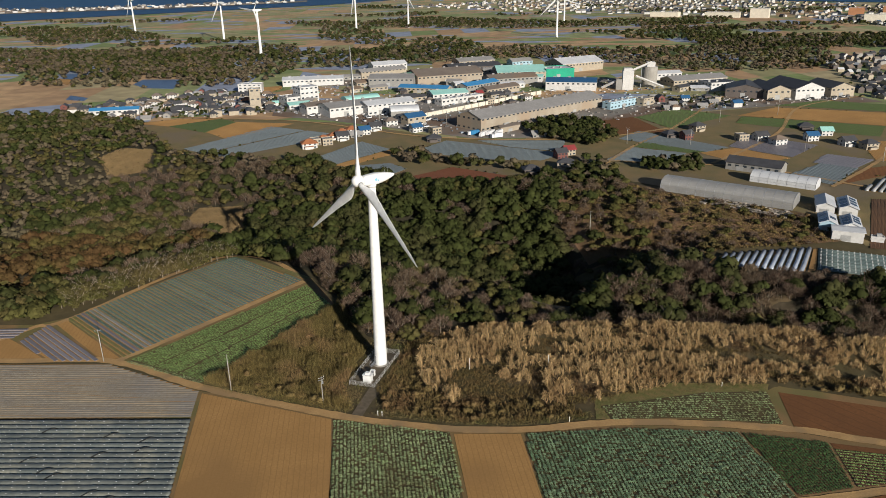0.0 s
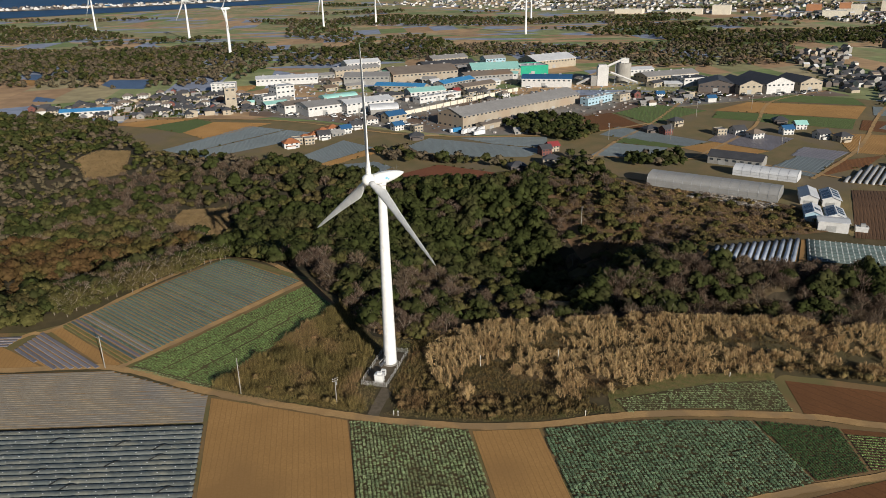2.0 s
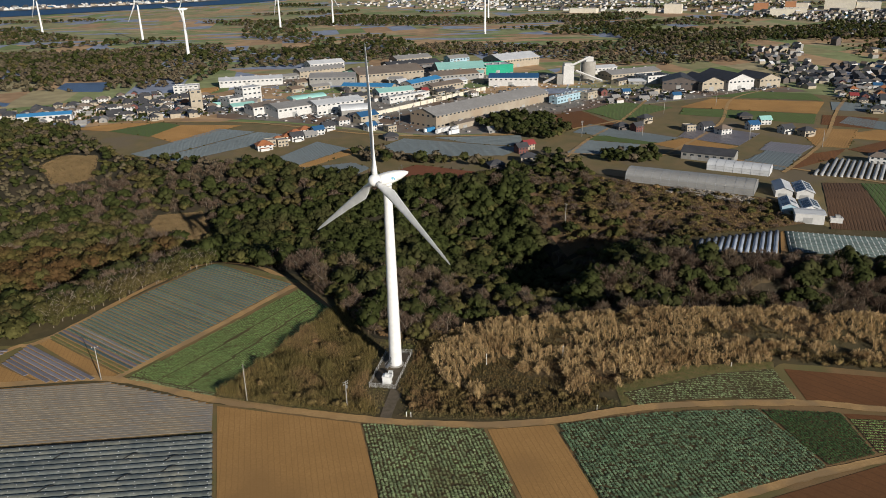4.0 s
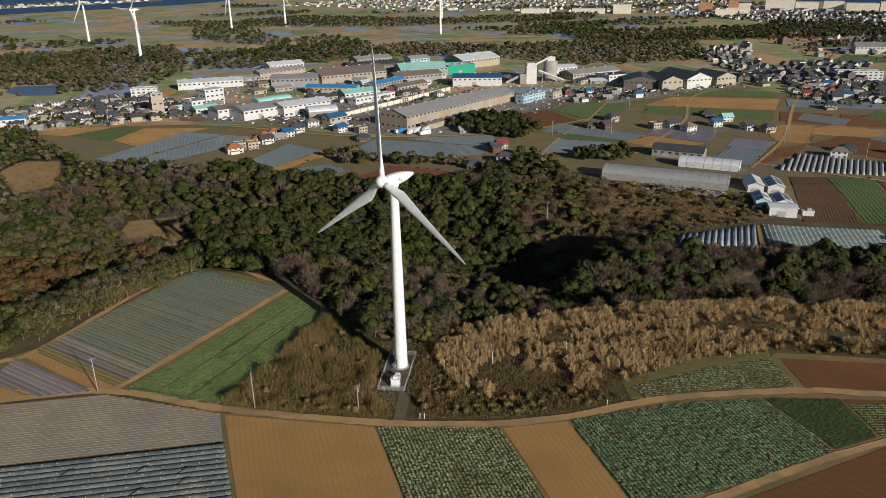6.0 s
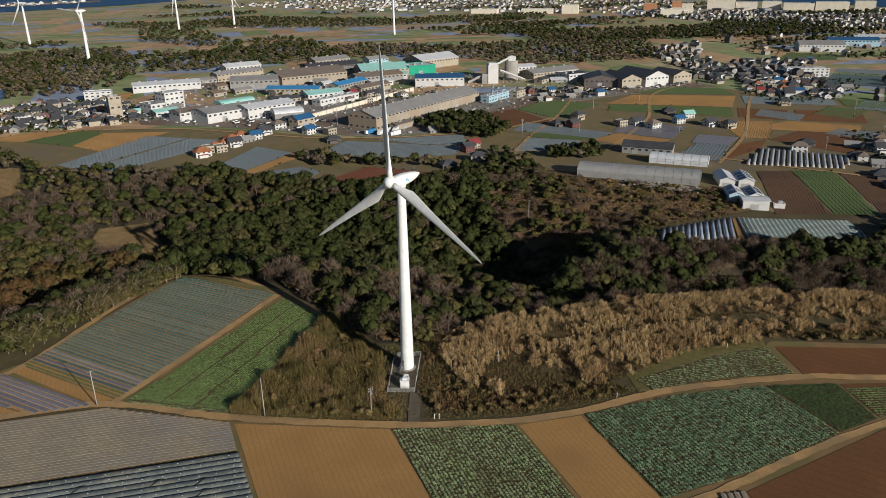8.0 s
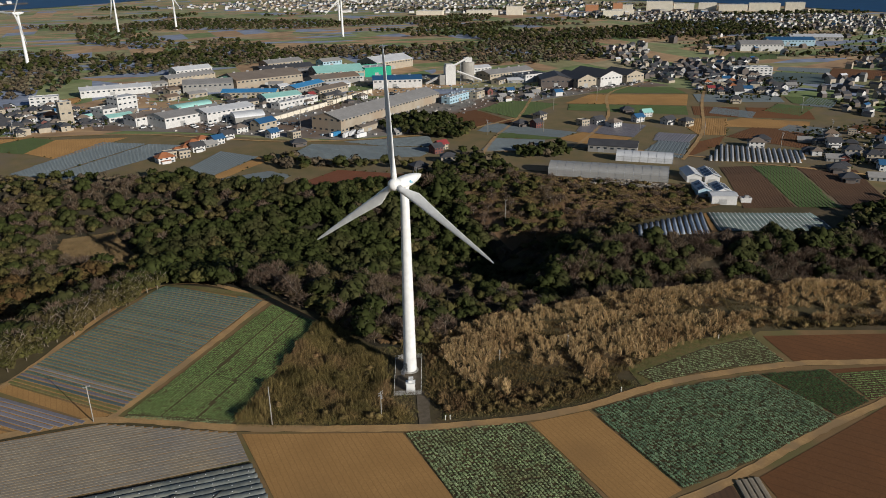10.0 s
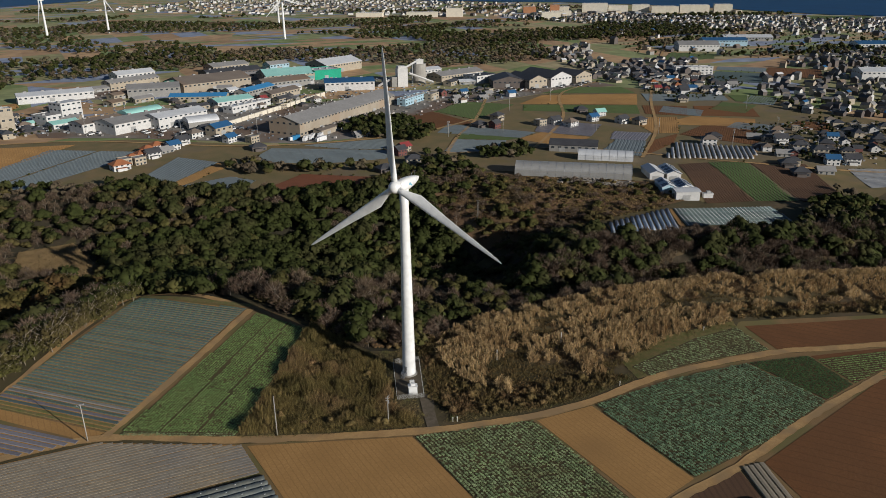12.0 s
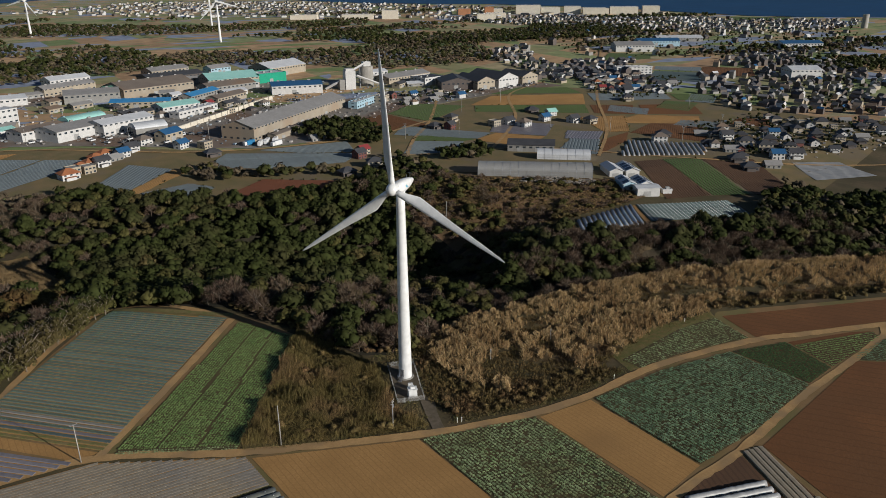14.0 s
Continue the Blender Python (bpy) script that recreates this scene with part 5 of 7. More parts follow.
swell = np.array([noise.noise((a * 0.10, b * 0.17, 2.0)) + 0.6 * noise.noise((a * 0.33, b * 0.33, 7.0)) for a, b in zip(x, y)])
keep = np.abs(swell - 0.12) > 0.075
x, y, swell = x[keep], y[keep], swell[keep]
edge = np.clip(1 - np.abs((x + 79.4) * 0.856 - (y - 192.2) * 0.516) / 7, 0, 1)      # taller along the green field
pl = np.stack([x, y, land(x, y) - 0.1, R4.uniform(0, 6.28, len(x)), R4.uniform(0.7, 1.15, len(x)), np.clip(0.95 + 1.3 * swell + 0.6 * edge, 0.3, 2.0)], -1)
v, f = join([scatter(*tuft(R4, 22, 1.7, 0.8, 0.042), pl[i::5]) for i in range(5)])
tagged(new("bamboo_grass", raw_mesh("bamboo_grass", v, f, [SASA])), "dense olive-brown bamboo grass on rough ground", "grass", kind="stuff")
AREA2 = [(-22, 177.5), (-2, 171.5), (14, 171), (34, 174), (31, 179), (-3, 181.5), (-12, 190), (-14, 208), (-9, 224), (-18, 216), (-19, 208), (-25, 189)]
x, y = fill(AREA2, 0.9, R4)
pl = np.stack([x, y, land(x, y) - 0.1, R4.uniform(0, 6.28, len(x)), R4.uniform(0.5, 1.1, len(x)), R4.uniform(0.4, 0.9, len(x))], -1)
v, f = join([scatter(*tuft(R4, 12, 1.7, 0.8, 0.11), pl[i::4]) for i in range(4)])
tagged(new("rough_grass", raw_mesh("rough_grass", v, f, [BUSH])), "rough brown grass between road and pampas", "grass", kind="stuff")
# weeds along the road and round the fenced pad
PAD = [(-34.2, 191.3), (-26.0, 189.2), (-19.7, 209.2), (-28.2, 211.5)]
x, y = fill([(-79, 191.5), (-60, 184.5), (-36, 177.2), (-31.5, 176.6), (-31.5, 180), (-36, 180), (-60, 187.5), (-77, 194.5)], 0.7, R4)
x2, y2 = fill([(-26, 175.2), (-2, 170.6), (14, 169.8), (36, 173.0), (36, 176.5), (14, 173), (-2, 173.5), (-24, 179)], 0.7, R4)
x3, y3 = fill([(-38, 184), (-30.5, 180), (-23, 180), (-14, 205), (-18, 218), (-32, 220), (-37, 200)], 0.8, R4)
out = ~inside(x3, y3, PAD) & (np.hypot(x3 + 27.0, (y3 - 184) * 0.35) > 2.4)
x, y = np.concatenate([x, x2, x3[out]]), np.concatenate([y, y2, y3[out]])
pl = np.stack([x, y, land(x, y), R4.uniform(0, 6.28, len(x)), R4.uniform(0.4, 0.8, len(x)), R4.uniform(0.3, 0.8, len(x))], -1)
v, f = join([scatter(*tuft(R4, 11, 1.3, 0.8, 0.1), pl[i::3]) for i in range(3)])
tagged(new("weeds", raw_mesh("weeds", v, f, [mat("weeds", (0.15, 0.125, 0.045), (0.19, 0.135, 0.06), 0.4, 0.9, rnd=0.4, island=True, c3=(0.11, 0.115, 0.035))])), "dry and green weeds along a dirt road", "weeds", kind="stuff")
# bushes one by one
bn = 0
for poly, step, lo, hi in ((SCRUB_AREA, 6.5, 0.5, 0.95), (AREA2, 3.6, 0.5, 1.0), ([(37, 184), (62, 192), (92, 191), (91, 193.5), (60, 195), (36, 186)], 4, 0.4, 0.8), ([(92, 189), (178, 163), (250, 140), (252, 146), (180, 170), (95, 195)], 4.2, 0.6, 1.3)):
    for x, y in zip(*fill(poly, step, R4)):
        if math.hypot(x + 26, y - 199) > 10.5 and R4.random() < 0.8:
            tree("bush", int(R4.integers(3)), float(x), float(y), R4.uniform(lo, hi), R4.uniform(0.7, 1.1), R4.uniform(0, 360))
            bn += 1
# the rougher slope under the greenhouse and the thicket's edge
BANK = [(54, 350), (66, 318), (92, 300), (104, 297), (150, 301), (172, 306), (166, 330), (112, 366), (92, 386), (58, 390)]
tagged(draped("bank", [(48, 352), (62, 316), (92, 298), (104, 299), (150, 302), (176, 306), (170, 330), (112, 368), (92, 392), (54, 391)], BANK_EARTH, 0.25, 5), "brown earth bank with rough tufts", "bank", kind="structure")
x, y = fill(BANK, 1.15, R4, 0.9)
pl = np.stack([x, y, land(x, y) + 0.1, R4.uniform(0, 6.28, len(x)), R4.uniform(0.5, 1.1, len(x)), R4.uniform(0.3, 0.8, len(x))], -1)
v, f = join([scatter(*tuft(R4, 12, 1.4, 0.8, 0.1), pl[i::3]) for i in range(3)])
tagged(new("rough_grass", raw_mesh("rough_grass", v, f, [SASA])), "rough dry grass on an earth bank", "grass", kind="stuff")
x, y = fill(BANK, 3.8, R4, 0.9)
rows = [("bush", int(R4.integers(3)), a, b, R4.uniform(0.4, 1.5), R4.uniform(0.35, 0.7), R4.uniform(0, 6)) for a, b in zip(x, y) if R4.random() < 0.75]
x, y = fill([(-62, 279), (-45, 250), (-32, 224), (-20, 217), (-8, 227), (-8, 238), (-30, 240), (-50, 275)], 2.4, R4)
rows += [("bush", int(R4.integers(3)), a, b, R4.uniform(0.7, 1.3), R4.uniform(0.6, 1.0), R4.uniform(0, 6)) for a, b in zip(x, y)]
x, y = fill([(-234, 468), (-226, 480), (-206, 478), (-198, 445), (-217, 440)], 3.0, R4)
rows += [("bush", int(R4.integers(3)), a, b, R4.uniform(0.3, 0.7), 0.5, R4.uniform(0, 6)) for a, b in zip(x, y)]
x, y = fill(BANK, 5, R4, 0.9)
rows += [(("olive", "bare")[int(R4.integers(2))], 0, a, b, R4.uniform(0.35, 0.7), R4.uniform(0.6, 0.9), R4.uniform(0, 6)) for a, b in zip(x, y) if R4.random() < 0.5]
wood("thicket", "brown thicket and bramble on a rough slope", rows)

# ---- woods and hedges of the plateau ----
FW = {}
FW["evergreen"] = [(crown(R4, 20, 4.2, 0.0, 7.6, 1.5, 2), (np.zeros((0, 3)), np.zeros((0, 3), int)), LEAF, BARK) for _ in range(3)]
FW["bare"] = [(crown(R4, 20, 4.0, 0.0, 6.6, 1.45, 2), (np.zeros((0, 3)), np.zeros((0, 3), int)), TWIG_FAR, BARK) for _ in range(3)]
FW["olive"] = [(crown(R4, 20, 4.0, 0.0, 6.6, 1.5, 2), (np.zeros((0, 3)), np.zeros((0, 3), int)), LEAF_OLIVE, BARK) for _ in range(3)]


def far_wood(poly, step, share, lo=0.8, hi=1.3, label="distant wood of dark evergreen and leafless trees"):
    x, y = fill(poly, step, R4)
    ok = free(x, y)
    x, y = x[ok], y[ok]
    ch, idx, mats = [], [], []
    kinds = list(FW)
    pick = np.array([R4.choice(len(kinds), p=np.roll(share, 0)) for _ in x]) if len(x) else np.array([])
    for k, kind in enumerate(kinds):
        for i, ((cv, cf), _, leaf, _) in enumerate(FW[kind]):
            s = np.where(pick == k)[0][i::3]
            if not len(s):
                continue
            V, Fc = scatter(cv, cf, np.stack([x[s], y[s], land(x[s], y[s]) - 0.5, R4.uniform(0, 6.28, len(s)), R4.uniform(lo, hi, len(s)), R4.uniform(0.8, 1.1, len(s))], -1))
            if leaf not in mats:
                mats.append(leaf)
            ch.append((V, Fc))
            idx.append(np.full(len(Fc), mats.index(leaf)))
    if ch:
        v, f = join(ch)
        tagged(new("distant_wood", raw_mesh("distant_wood", v, f, mats, np.concatenate(idx))), label, "woodland", kind="stuff")


DARK, MIXED, BARE = (0.7, 0.1, 0.2), (0.4, 0.4, 0.2), (0.2, 0.65, 0.15)
for poly, step, share in (
        ([(-760, 1150), (-383, 1075), (-230, 800), (-300, 765), (-345, 770), (-470, 850), (-640, 870)], 10, BARE),
        ([(-583, 1041), (-485, 1080), (-377, 1113), (-307, 1158), (-245, 1143), (-185, 868), (-196, 800), (-200, 772), (-255, 738), (-310, 735), (-360, 745), (-453, 760)], 10.5, BARE),
        ([(-182, 870), (-188, 965), (-145, 1020), (-98, 1075), (22, 1130), (16, 910), (-42, 885), (-100, 862)], 10, MIXED),
        ([(20, 1050), (116, 1060), (180, 1008), (255, 1007), (354, 1040), (387, 975), (468, 972), (400, 800), (300, 790), (235, 800), (182, 870), (92, 915), (16, 910)], 10.5, BARE),
        ([(-278, 1593), (-163, 1455), (-95, 1193), (-15, 1249), (44, 1071), (0, 1060), (-130, 1120), (-235, 1250)], 14, MIXED),
        ([(191, 1300), (321, 1312), (495, 1375), (430, 1220), (250, 1230)], 13, DARK),
        ([(403, 1065), (585, 1083), (773, 1259), (942, 1153), (777, 970), (630, 993), (420, 970)], 12, DARK),
        ([(-936, 1540), (-739, 1621), (-491, 1301), (-676, 1214)], 12, MIXED),
        ([(-331, 1560), (-69, 1798), (211, 1560), (586, 1646), (494, 1440), (88, 1400)], 13, MIXED),
        ([(-480, 560), (-330, 600), (-250, 562), (-236, 545), (-305, 472)], 7, MIXED),
        ([(372, 1277), (468, 1083), (377, 950), (324, 1062)], 11, MIXED),
        ([(246, 270), (237, 272), (206, 247), (214, 212), (330, 168), (345, 222), (264, 248)], 5.5, DARK),
        ([(182, 252), (205, 263), (236, 287), (250, 302), (258, 297), (252, 272), (214, 238)], 5.5, MIXED),
        ([(723, 640), (900, 560), (780, 470), (644, 560)], 9, DARK),
        ([(521, 1181), (779, 1169), (839, 965), (618, 990), (435, 1010)], 11, MIXED),
        ([(45, 528), (79, 556), (105, 535), (110, 496), (87, 472), (56, 497)], 5.5, DARK),
        ([(100, 418), (116, 443), (143, 431), (136, 408)], 5.5, DARK),
        ([(-45, 464), (-30, 470), (-8, 446), (-8, 438), (-32, 434)], 5.5, BARE),
        ([(-12, 445), (42, 425), (35, 418), (-5, 430)], 5, MIXED),
        ([(72, 440), (86, 436), (92, 405), (84, 378), (60, 400)], 5.5, MIXED)):
    far_wood(poly, step, share, 0.75, 1.15)
for k in range(56):
    a, d = R4.uniform(-0.62, 0.98), R4.uniform(1000, 2600)
    cx, cy, ln, wd, an = d * math.sin(a), d * math.cos(a), R4.uniform(40, 190), R4.uniform(12, 40), R4.uniform(-0.4, 0.4)
    if (-420 < cx < 60 and 1080 < cy < 1420) or (cx > 1150) or (cy > 1900 and cx < -300) or (cx > 700 and cy > 1850):
        continue
    c, s = math.cos(an), math.sin(an)
    far_wood([(cx + u * ln * c - w * wd * s, cy + u * ln * s + w * wd * c) for u, w in ((-1, -0.4), (-0.3, -1), (0.8, -0.7), (1, 0.3), (0.2, 1), (-0.8, 0.7))], 13, (MIXED, DARK, BARE)[k % 3], 0.9, 1.4)
def low_wood(rows):
    """The rest of the wood, farther off, in simpler crowns."""
    ch, idx, mats = [], [], []
    for kind, k2 in (("evergreen", "evergreen"), ("bare", "bare"), ("olive", "olive"), ("cedar", "olive")):
        for i in range(3):
            r = [q for q in rows if q[0] == kind][i::3]
            if r:
                a = np.array([q[2:] for q in r])
                (cv, cf), _, leaf, _ = FW[k2][i]
                V, Fc = scatter(cv, cf, np.stack([a[:, 0], a[:, 1], land(a[:, 0], a[:, 1]) - 0.3, a[:, 4], a[:, 2] * 0.9, a[:, 3]], -1))
                if leaf not in mats:
                    mats.append(leaf)
                ch.append((V, Fc))
                idx.append(np.full(len(Fc), mats.index(leaf)))
    v, f = join(ch)
    tagged(new("distant_wood", raw_mesh("distant_wood", v, f, mats, np.concatenate(idx))), "far side of a mixed evergreen and leafless wood", "woodland", kind="stuff")


low_wood(outer)

# ---- buildings ----
def wallmat(name, c, d=0.86):
    return mat(name, c, tuple(d * v for v in c), 0.15, 0.75, fine=0.8)


W_WHITE = wallmat("white_wall", (0.58, 0.57, 0.55))
W_CREAM = wallmat("cream_wall", (0.39, 0.335, 0.255))
W_GREY = wallmat("grey_wall", (0.28, 0.27, 0.25))
W_BROWN = mat("rusty_brown_wall", (0.36, 0.315, 0.25), (0.29, 0.24, 0.18), 0.12, 0.85, c3=(0.31, 0.235, 0.165))
W_MAROON = wallmat("maroon_wall", (0.16, 0.06, 0.05))
W_BLUE = wallmat("pale_blue_wall", (0.35, 0.50, 0.58))
W_GREEN = wallmat("emerald_wall", (0.02, 0.33, 0.20))
W_PALE = wallmat("pale_cream_wall", (0.72, 0.66, 0.54))
W_RUST = wallmat("orange_brown_wall", (0.42, 0.20, 0.10))
W_DARK = wallmat("dark_wall", (0.12, 0.10, 0.09))
R_GREY = mat("grey_metal_roof", (0.30, 0.29, 0.28), (0.25, 0.24, 0.23), 0.1, 0.6, fine=0.6)
R_DARK = mat("dark_roof_tiles", (0.075, 0.075, 0.08), (0.055, 0.055, 0.06), 0.2, 0.55, fine=1.0)
R_BROWN = mat("brown_sheet_roof", (0.20, 0.165, 0.135), (0.16, 0.13, 0.11), 0.08, 0.8, c3=(0.22, 0.15, 0.10))
R_WHITE = mat("white_sheet_roof", (0.62, 0.63, 0.64), (0.52, 0.53, 0.55), 0.15, 0.5)
R_BLUE = mat("blue_sheet_roof", (0.05, 0.22, 0.46), (0.06, 0.26, 0.50), 0.1, 0.5)
R_DEEP = mat("deep_blue_roof", (0.03, 0.10, 0.22), (0.035, 0.12, 0.25), 0.1, 0.5)
R_AQUA = mat("aqua_sheet_roof", (0.34, 0.62, 0.56), (0.28, 0.54, 0.49), 0.1, 0.6)
R_ORANGE = mat("orange_tile_roof", (0.38, 0.15, 0.065), (0.29, 0.11, 0.05), 0.3, 0.7)
R_RED = mat("red_sheet_roof", (0.28, 0.05, 0.05), (0.22, 0.04, 0.04), 0.3, 0.6)
GLASS = mat("window_glass", (0.03, 0.04, 0.05), (0.045, 0.055, 0.065), 0.5, 0.12, spec=0.6)
SHUTTER = mat("steel_shutter", (0.36, 0.36, 0.35), (0.28, 0.28, 0.27), 0.3, 0.6)
GH_FILM = glass("greenhouse_film", (0.42, 0.415, 0.40), 0.35, 0.72)
DIRT_HEAP = mat("rubble", (0.30, 0.27, 0.23), (0.18, 0.15, 0.12), 0.8, 0.9, rnd=0.6, island=True)

bm = bmesh.new()
box(bm, -0.5, -0.06, -0.5, 0.5, 0.04, 0.5)
PANE = part("pane", bm, GLASS).data
bpy.data.objects.remove(bpy.data.objects["pane"])


def pane(parent, name, x, y, z, w, h, rz=0, material=None):
    o = new(name, PANE)
    o.matrix_basis = pose(x, y, z, 0, 0, rz) @ Matrix.Diagonal((w, 1, h, 1))
    o.parent = parent
    return o


def block(name, material, parent, x0, y0, z0, x1, y1, z1, label="", bevel=0.0):
    bm = bmesh.new()
    box(bm, x0, y0, z0, x1, y1, z1)
    if bevel:
        bmesh.ops.bevel(bm, geom=bm.edges[:], offset=bevel, segments=1, affect="EDGES")
    return part(name, bm, material, parent, label)


def gable(t, L, D, h, rise, wall, roof, over=0.5, along=True):
    """Walls with gable ends and two roof slopes; the ridge runs along x (or y)."""
    if not along:
        L, D = D, L
    T = (lambda p: p) if along else (lambda p: (D - p[1], p[0], p[2]))
    bm = bmesh.new()
    pts_ = [(0, 0, -1), (L, 0, -1), (L, D, -1), (0, D, -1), (0, 0, h), (L, 0, h), (L, D, h), (0, D, h), (0, D / 2, h + rise), (L, D / 2, h + rise)]
    v = [bm.verts.new(T(p)) for p in pts_]
    for q in ((0, 1, 5, 4), (2, 3, 7, 6), (1, 2, 6, 9, 5), (3, 0, 4, 8, 7), (3, 2, 1, 0), (4, 5, 9, 8), (7, 8, 9, 6)):
        bm.faces.new([v[i] for i in q])
    bmesh.ops.recalc_face_normals(bm, faces=bm.faces[:])
    w = part("wall", bm, wall, t)
    bm = bmesh.new()
    sl = rise / (D / 2)
    for s in (0, 1):
        e, r = (-over if s == 0 else D + over), D / 2
        q = [(-over, e, h - over * sl), (L + over, e, h - over * sl), (L + over, r, h + rise), (-over, r, h + rise)]
        lo, hi = [bm.verts.new(T((a, b, c + 0.06))) for a, b, c in q], [bm.verts.new(T((a, b, c + 0.3))) for a, b, c in q]
        bm.faces.new(hi), bm.faces.new(lo[::-1])
        for i in range(4):
            bm.faces.new((lo[i], lo[(i + 1) % 4], hi[(i + 1) % 4], hi[i]))
    bmesh.ops.recalc_face_normals(bm, faces=bm.faces[:])
    r = part("roof", bm, roof, t)
    return w, r


def hip(t, L, D, h, rise, wall, roof, over=0.6):
    w = block("wall", wall, t, 0, 0, -1, L, D, h)
    bm = bmesh.new()
    k = min(D, L) / 2
    b = [(-over, -over, h), (L + over, -over, h), (L + over, D + over, h), (-over, D + over, h)]
    lo, hi = [bm.verts.new(p) for p in b], [bm.verts.new((p[0], p[1], h + 0.2)) for p in b]
    r0, r1 = bm.verts.new((k, D / 2, h + rise)), bm.verts.new((max(L - k, k + 0.1), D / 2, h + rise))
    bm.faces.new(lo[::-1])
    for i in range(4):
        bm.faces.new((lo[i], lo[(i + 1) % 4], hi[(i + 1) % 4], hi[i]))
    bm.faces.new((hi[0], hi[1], r1, r0)), bm.faces.new((hi[1], hi[2], r1)), bm.faces.new((hi[2], hi[3], r0, r1)), bm.faces.new((hi[3], hi[0], r0))
    bmesh.ops.recalc_face_normals(bm, faces=bm.faces[:])
    return w, part("roof", bm, roof, t)


def arch(t, L, D, h, wall, roof, n=10):
    """A round-roofed shed, the vault along x."""
    w = block("wall", wall, t, 0, 0.05, -1, L, D - 0.05, h)
    bm = bmesh.new()
    rise = D * 0.22
    A, B = [], []
    for i in range(n + 1):
        a = math.pi * i / n
        A.append(bm.verts.new((-0.2, D / 2 - math.cos(a) * (D / 2 + 0.2), h + math.sin(a) * rise)))
        B.append(bm.verts.new((L + 0.2, D / 2 - math.cos(a) * (D / 2 + 0.2), h + math.sin(a) * rise)))
    for i in range(n):
        bm.faces.new((A[i], B[i], B[i + 1], A[i + 1]))
    bm.faces.new(A), bm.faces.new(B[::-1])
    bmesh.ops.recalc_face_normals(bm, faces=bm.faces[:])
    return w, part("roof", bm, roof, t)


def flat(t, L, D, h, wall, roof):
    w = block("wall", wall, t, 0, 0, -1, L, D, h)
    bm = bmesh.new()
    for a in ((-0.15, -0.15, L + 0.15, 0.25), (-0.15, D - 0.25, L + 0.15, D + 0.15), (-0.15, 0.25, 0.25, D - 0.25), (L - 0.25, 0.25, L + 0.15, D - 0.25)):
        box(bm, a[0], a[1], h - 0.3, a[2], a[3], h + 0.6)
    part("parapet", bm, wall, t)
    return w, block("roof", roof, t, 0.25, 0.25, h, L - 0.25, D - 0.25, h + 0.15)


def hall(x, y, ang, L, D, h, wall, roof, label, style="gable", rise=None, wins=True, doors=1, along=True, zo=0.0, rows=1, name="factory_hall"):
    t = thing(name, label, "building", x, y, H(x, y) + zo, ang, "factory buildings")
    rise = D * 0.12 if rise is None else rise
    if style == "gable":
        w, r = gable(t, L, D, h, rise, wall, roof, along=along)
    elif style == "hip":
        w, r = hip(t, L, D, h, rise, wall, roof)
    elif style == "arch":
        w, r = arch(t, L, D, h, wall, roof)
    else:
        w, r = flat(t, L, D, h, wall, roof)
    if wins:
        for lv in range(rows):
            z = (h - 1.6) if rows == 1 else 2.0 + lv * (h - 2.2) / max(rows - 1, 1) * 0.95
            n = max(2, int(L / 4.2))
            for i in range(n):
                pane(w, "window", (i + 0.5) * L / n, 0, z, 2.0, 1.2)
            n = max(1, int(D / 5))
            for i in range(n):
                pane(w, "window", 0, (i + 0.5) * D / n, z, 2.0, 1.2, -90)
    for i in range(doors):
        o = block("shutter", SHUTTER, w, L * (i + 0.7) / (doors + 0.6) - 2, -0.09, 0, L * (i + 0.7) / (doors + 0.6) + 2, 0.1, min(4.0, h * 0.6), "grey roller shutter")
    if style == "gable" and along and L > 30:
        for i in range(int(L / 14)):
            block("vent", R_GREY, r, 7 + 14 * i - 1.2, D / 2 - 0.6, h + rise + 0.2, 7 + 14 * i + 1.2, D / 2 + 0.6, h + rise + 1.1, "small ridge vent")
    if style == "flat":
        for i in range(max(1, int(L / 9))):
            q = 2 + i * 8.0
            block("roof_unit", SHUTTER, r, q, D * 0.4, h + 0.15, q + 2, D * 0.4 + 1.6, h + 1.5, "grey rooftop unit")
    return t


hall(15.0, 516.8, 41.2, 134, 26, 9.5, W_BROWN, R_GREY, "very long brown-walled factory hall with grey roof", rise=4.2, doors=3, rows=2)
block_t = hall(29, 513, 41.2, 60, 7, 4.2, W_BROWN, R_BROWN, "low rusty lean-to along a factory hall", rise=0.8, doors=4, wins=False)
hall(38.7, 760, 6, 50, 34, 7.5, W_CREAM, R_AQUA, "large hall with pale aqua green roof", rise=5, rows=2)
hall(88.5, 765, 12, 30, 26, 9, W_GREEN, R_WHITE, "hall with emerald green walls", style="flat", wins=False)
hall(110, 800, 30, 55, 32, 9, W_CREAM, R_WHITE, "large hall with pale corrugated roof", rise=5)
hall(80, 694, -12, 46, 26, 8, W_WHITE, R_DEEP, "hall with deep blue roof and white wall", rise=2.5)
hall(-136.5, 634, 36, 17, 15, 14.5, W_WHITE, R_WHITE, "white four-storey block with flat roof", style="flat", rows=4, doors=0)
hall(-147, 628, 36, 13, 18, 7, W_WHITE, R_GREY, "low white annex of an office block", style="flat", doors=0)
hall(-101.3, 572, 33, 52, 26, 7.5, W_WHITE, R_GREY, "long white factory with grey roof", rise=2.6, doors=2)
hall(-122, 587, 33, 40, 17, 6.5, W_WHITE, R_BROWN, "white factory shed with brown roof", rise=2)
hall(-92, 603, 33, 30, 12, 8.5, W_WHITE, R_AQUA, "white factory annex with pale aqua round roof", style="arch", wins=False, doors=0)
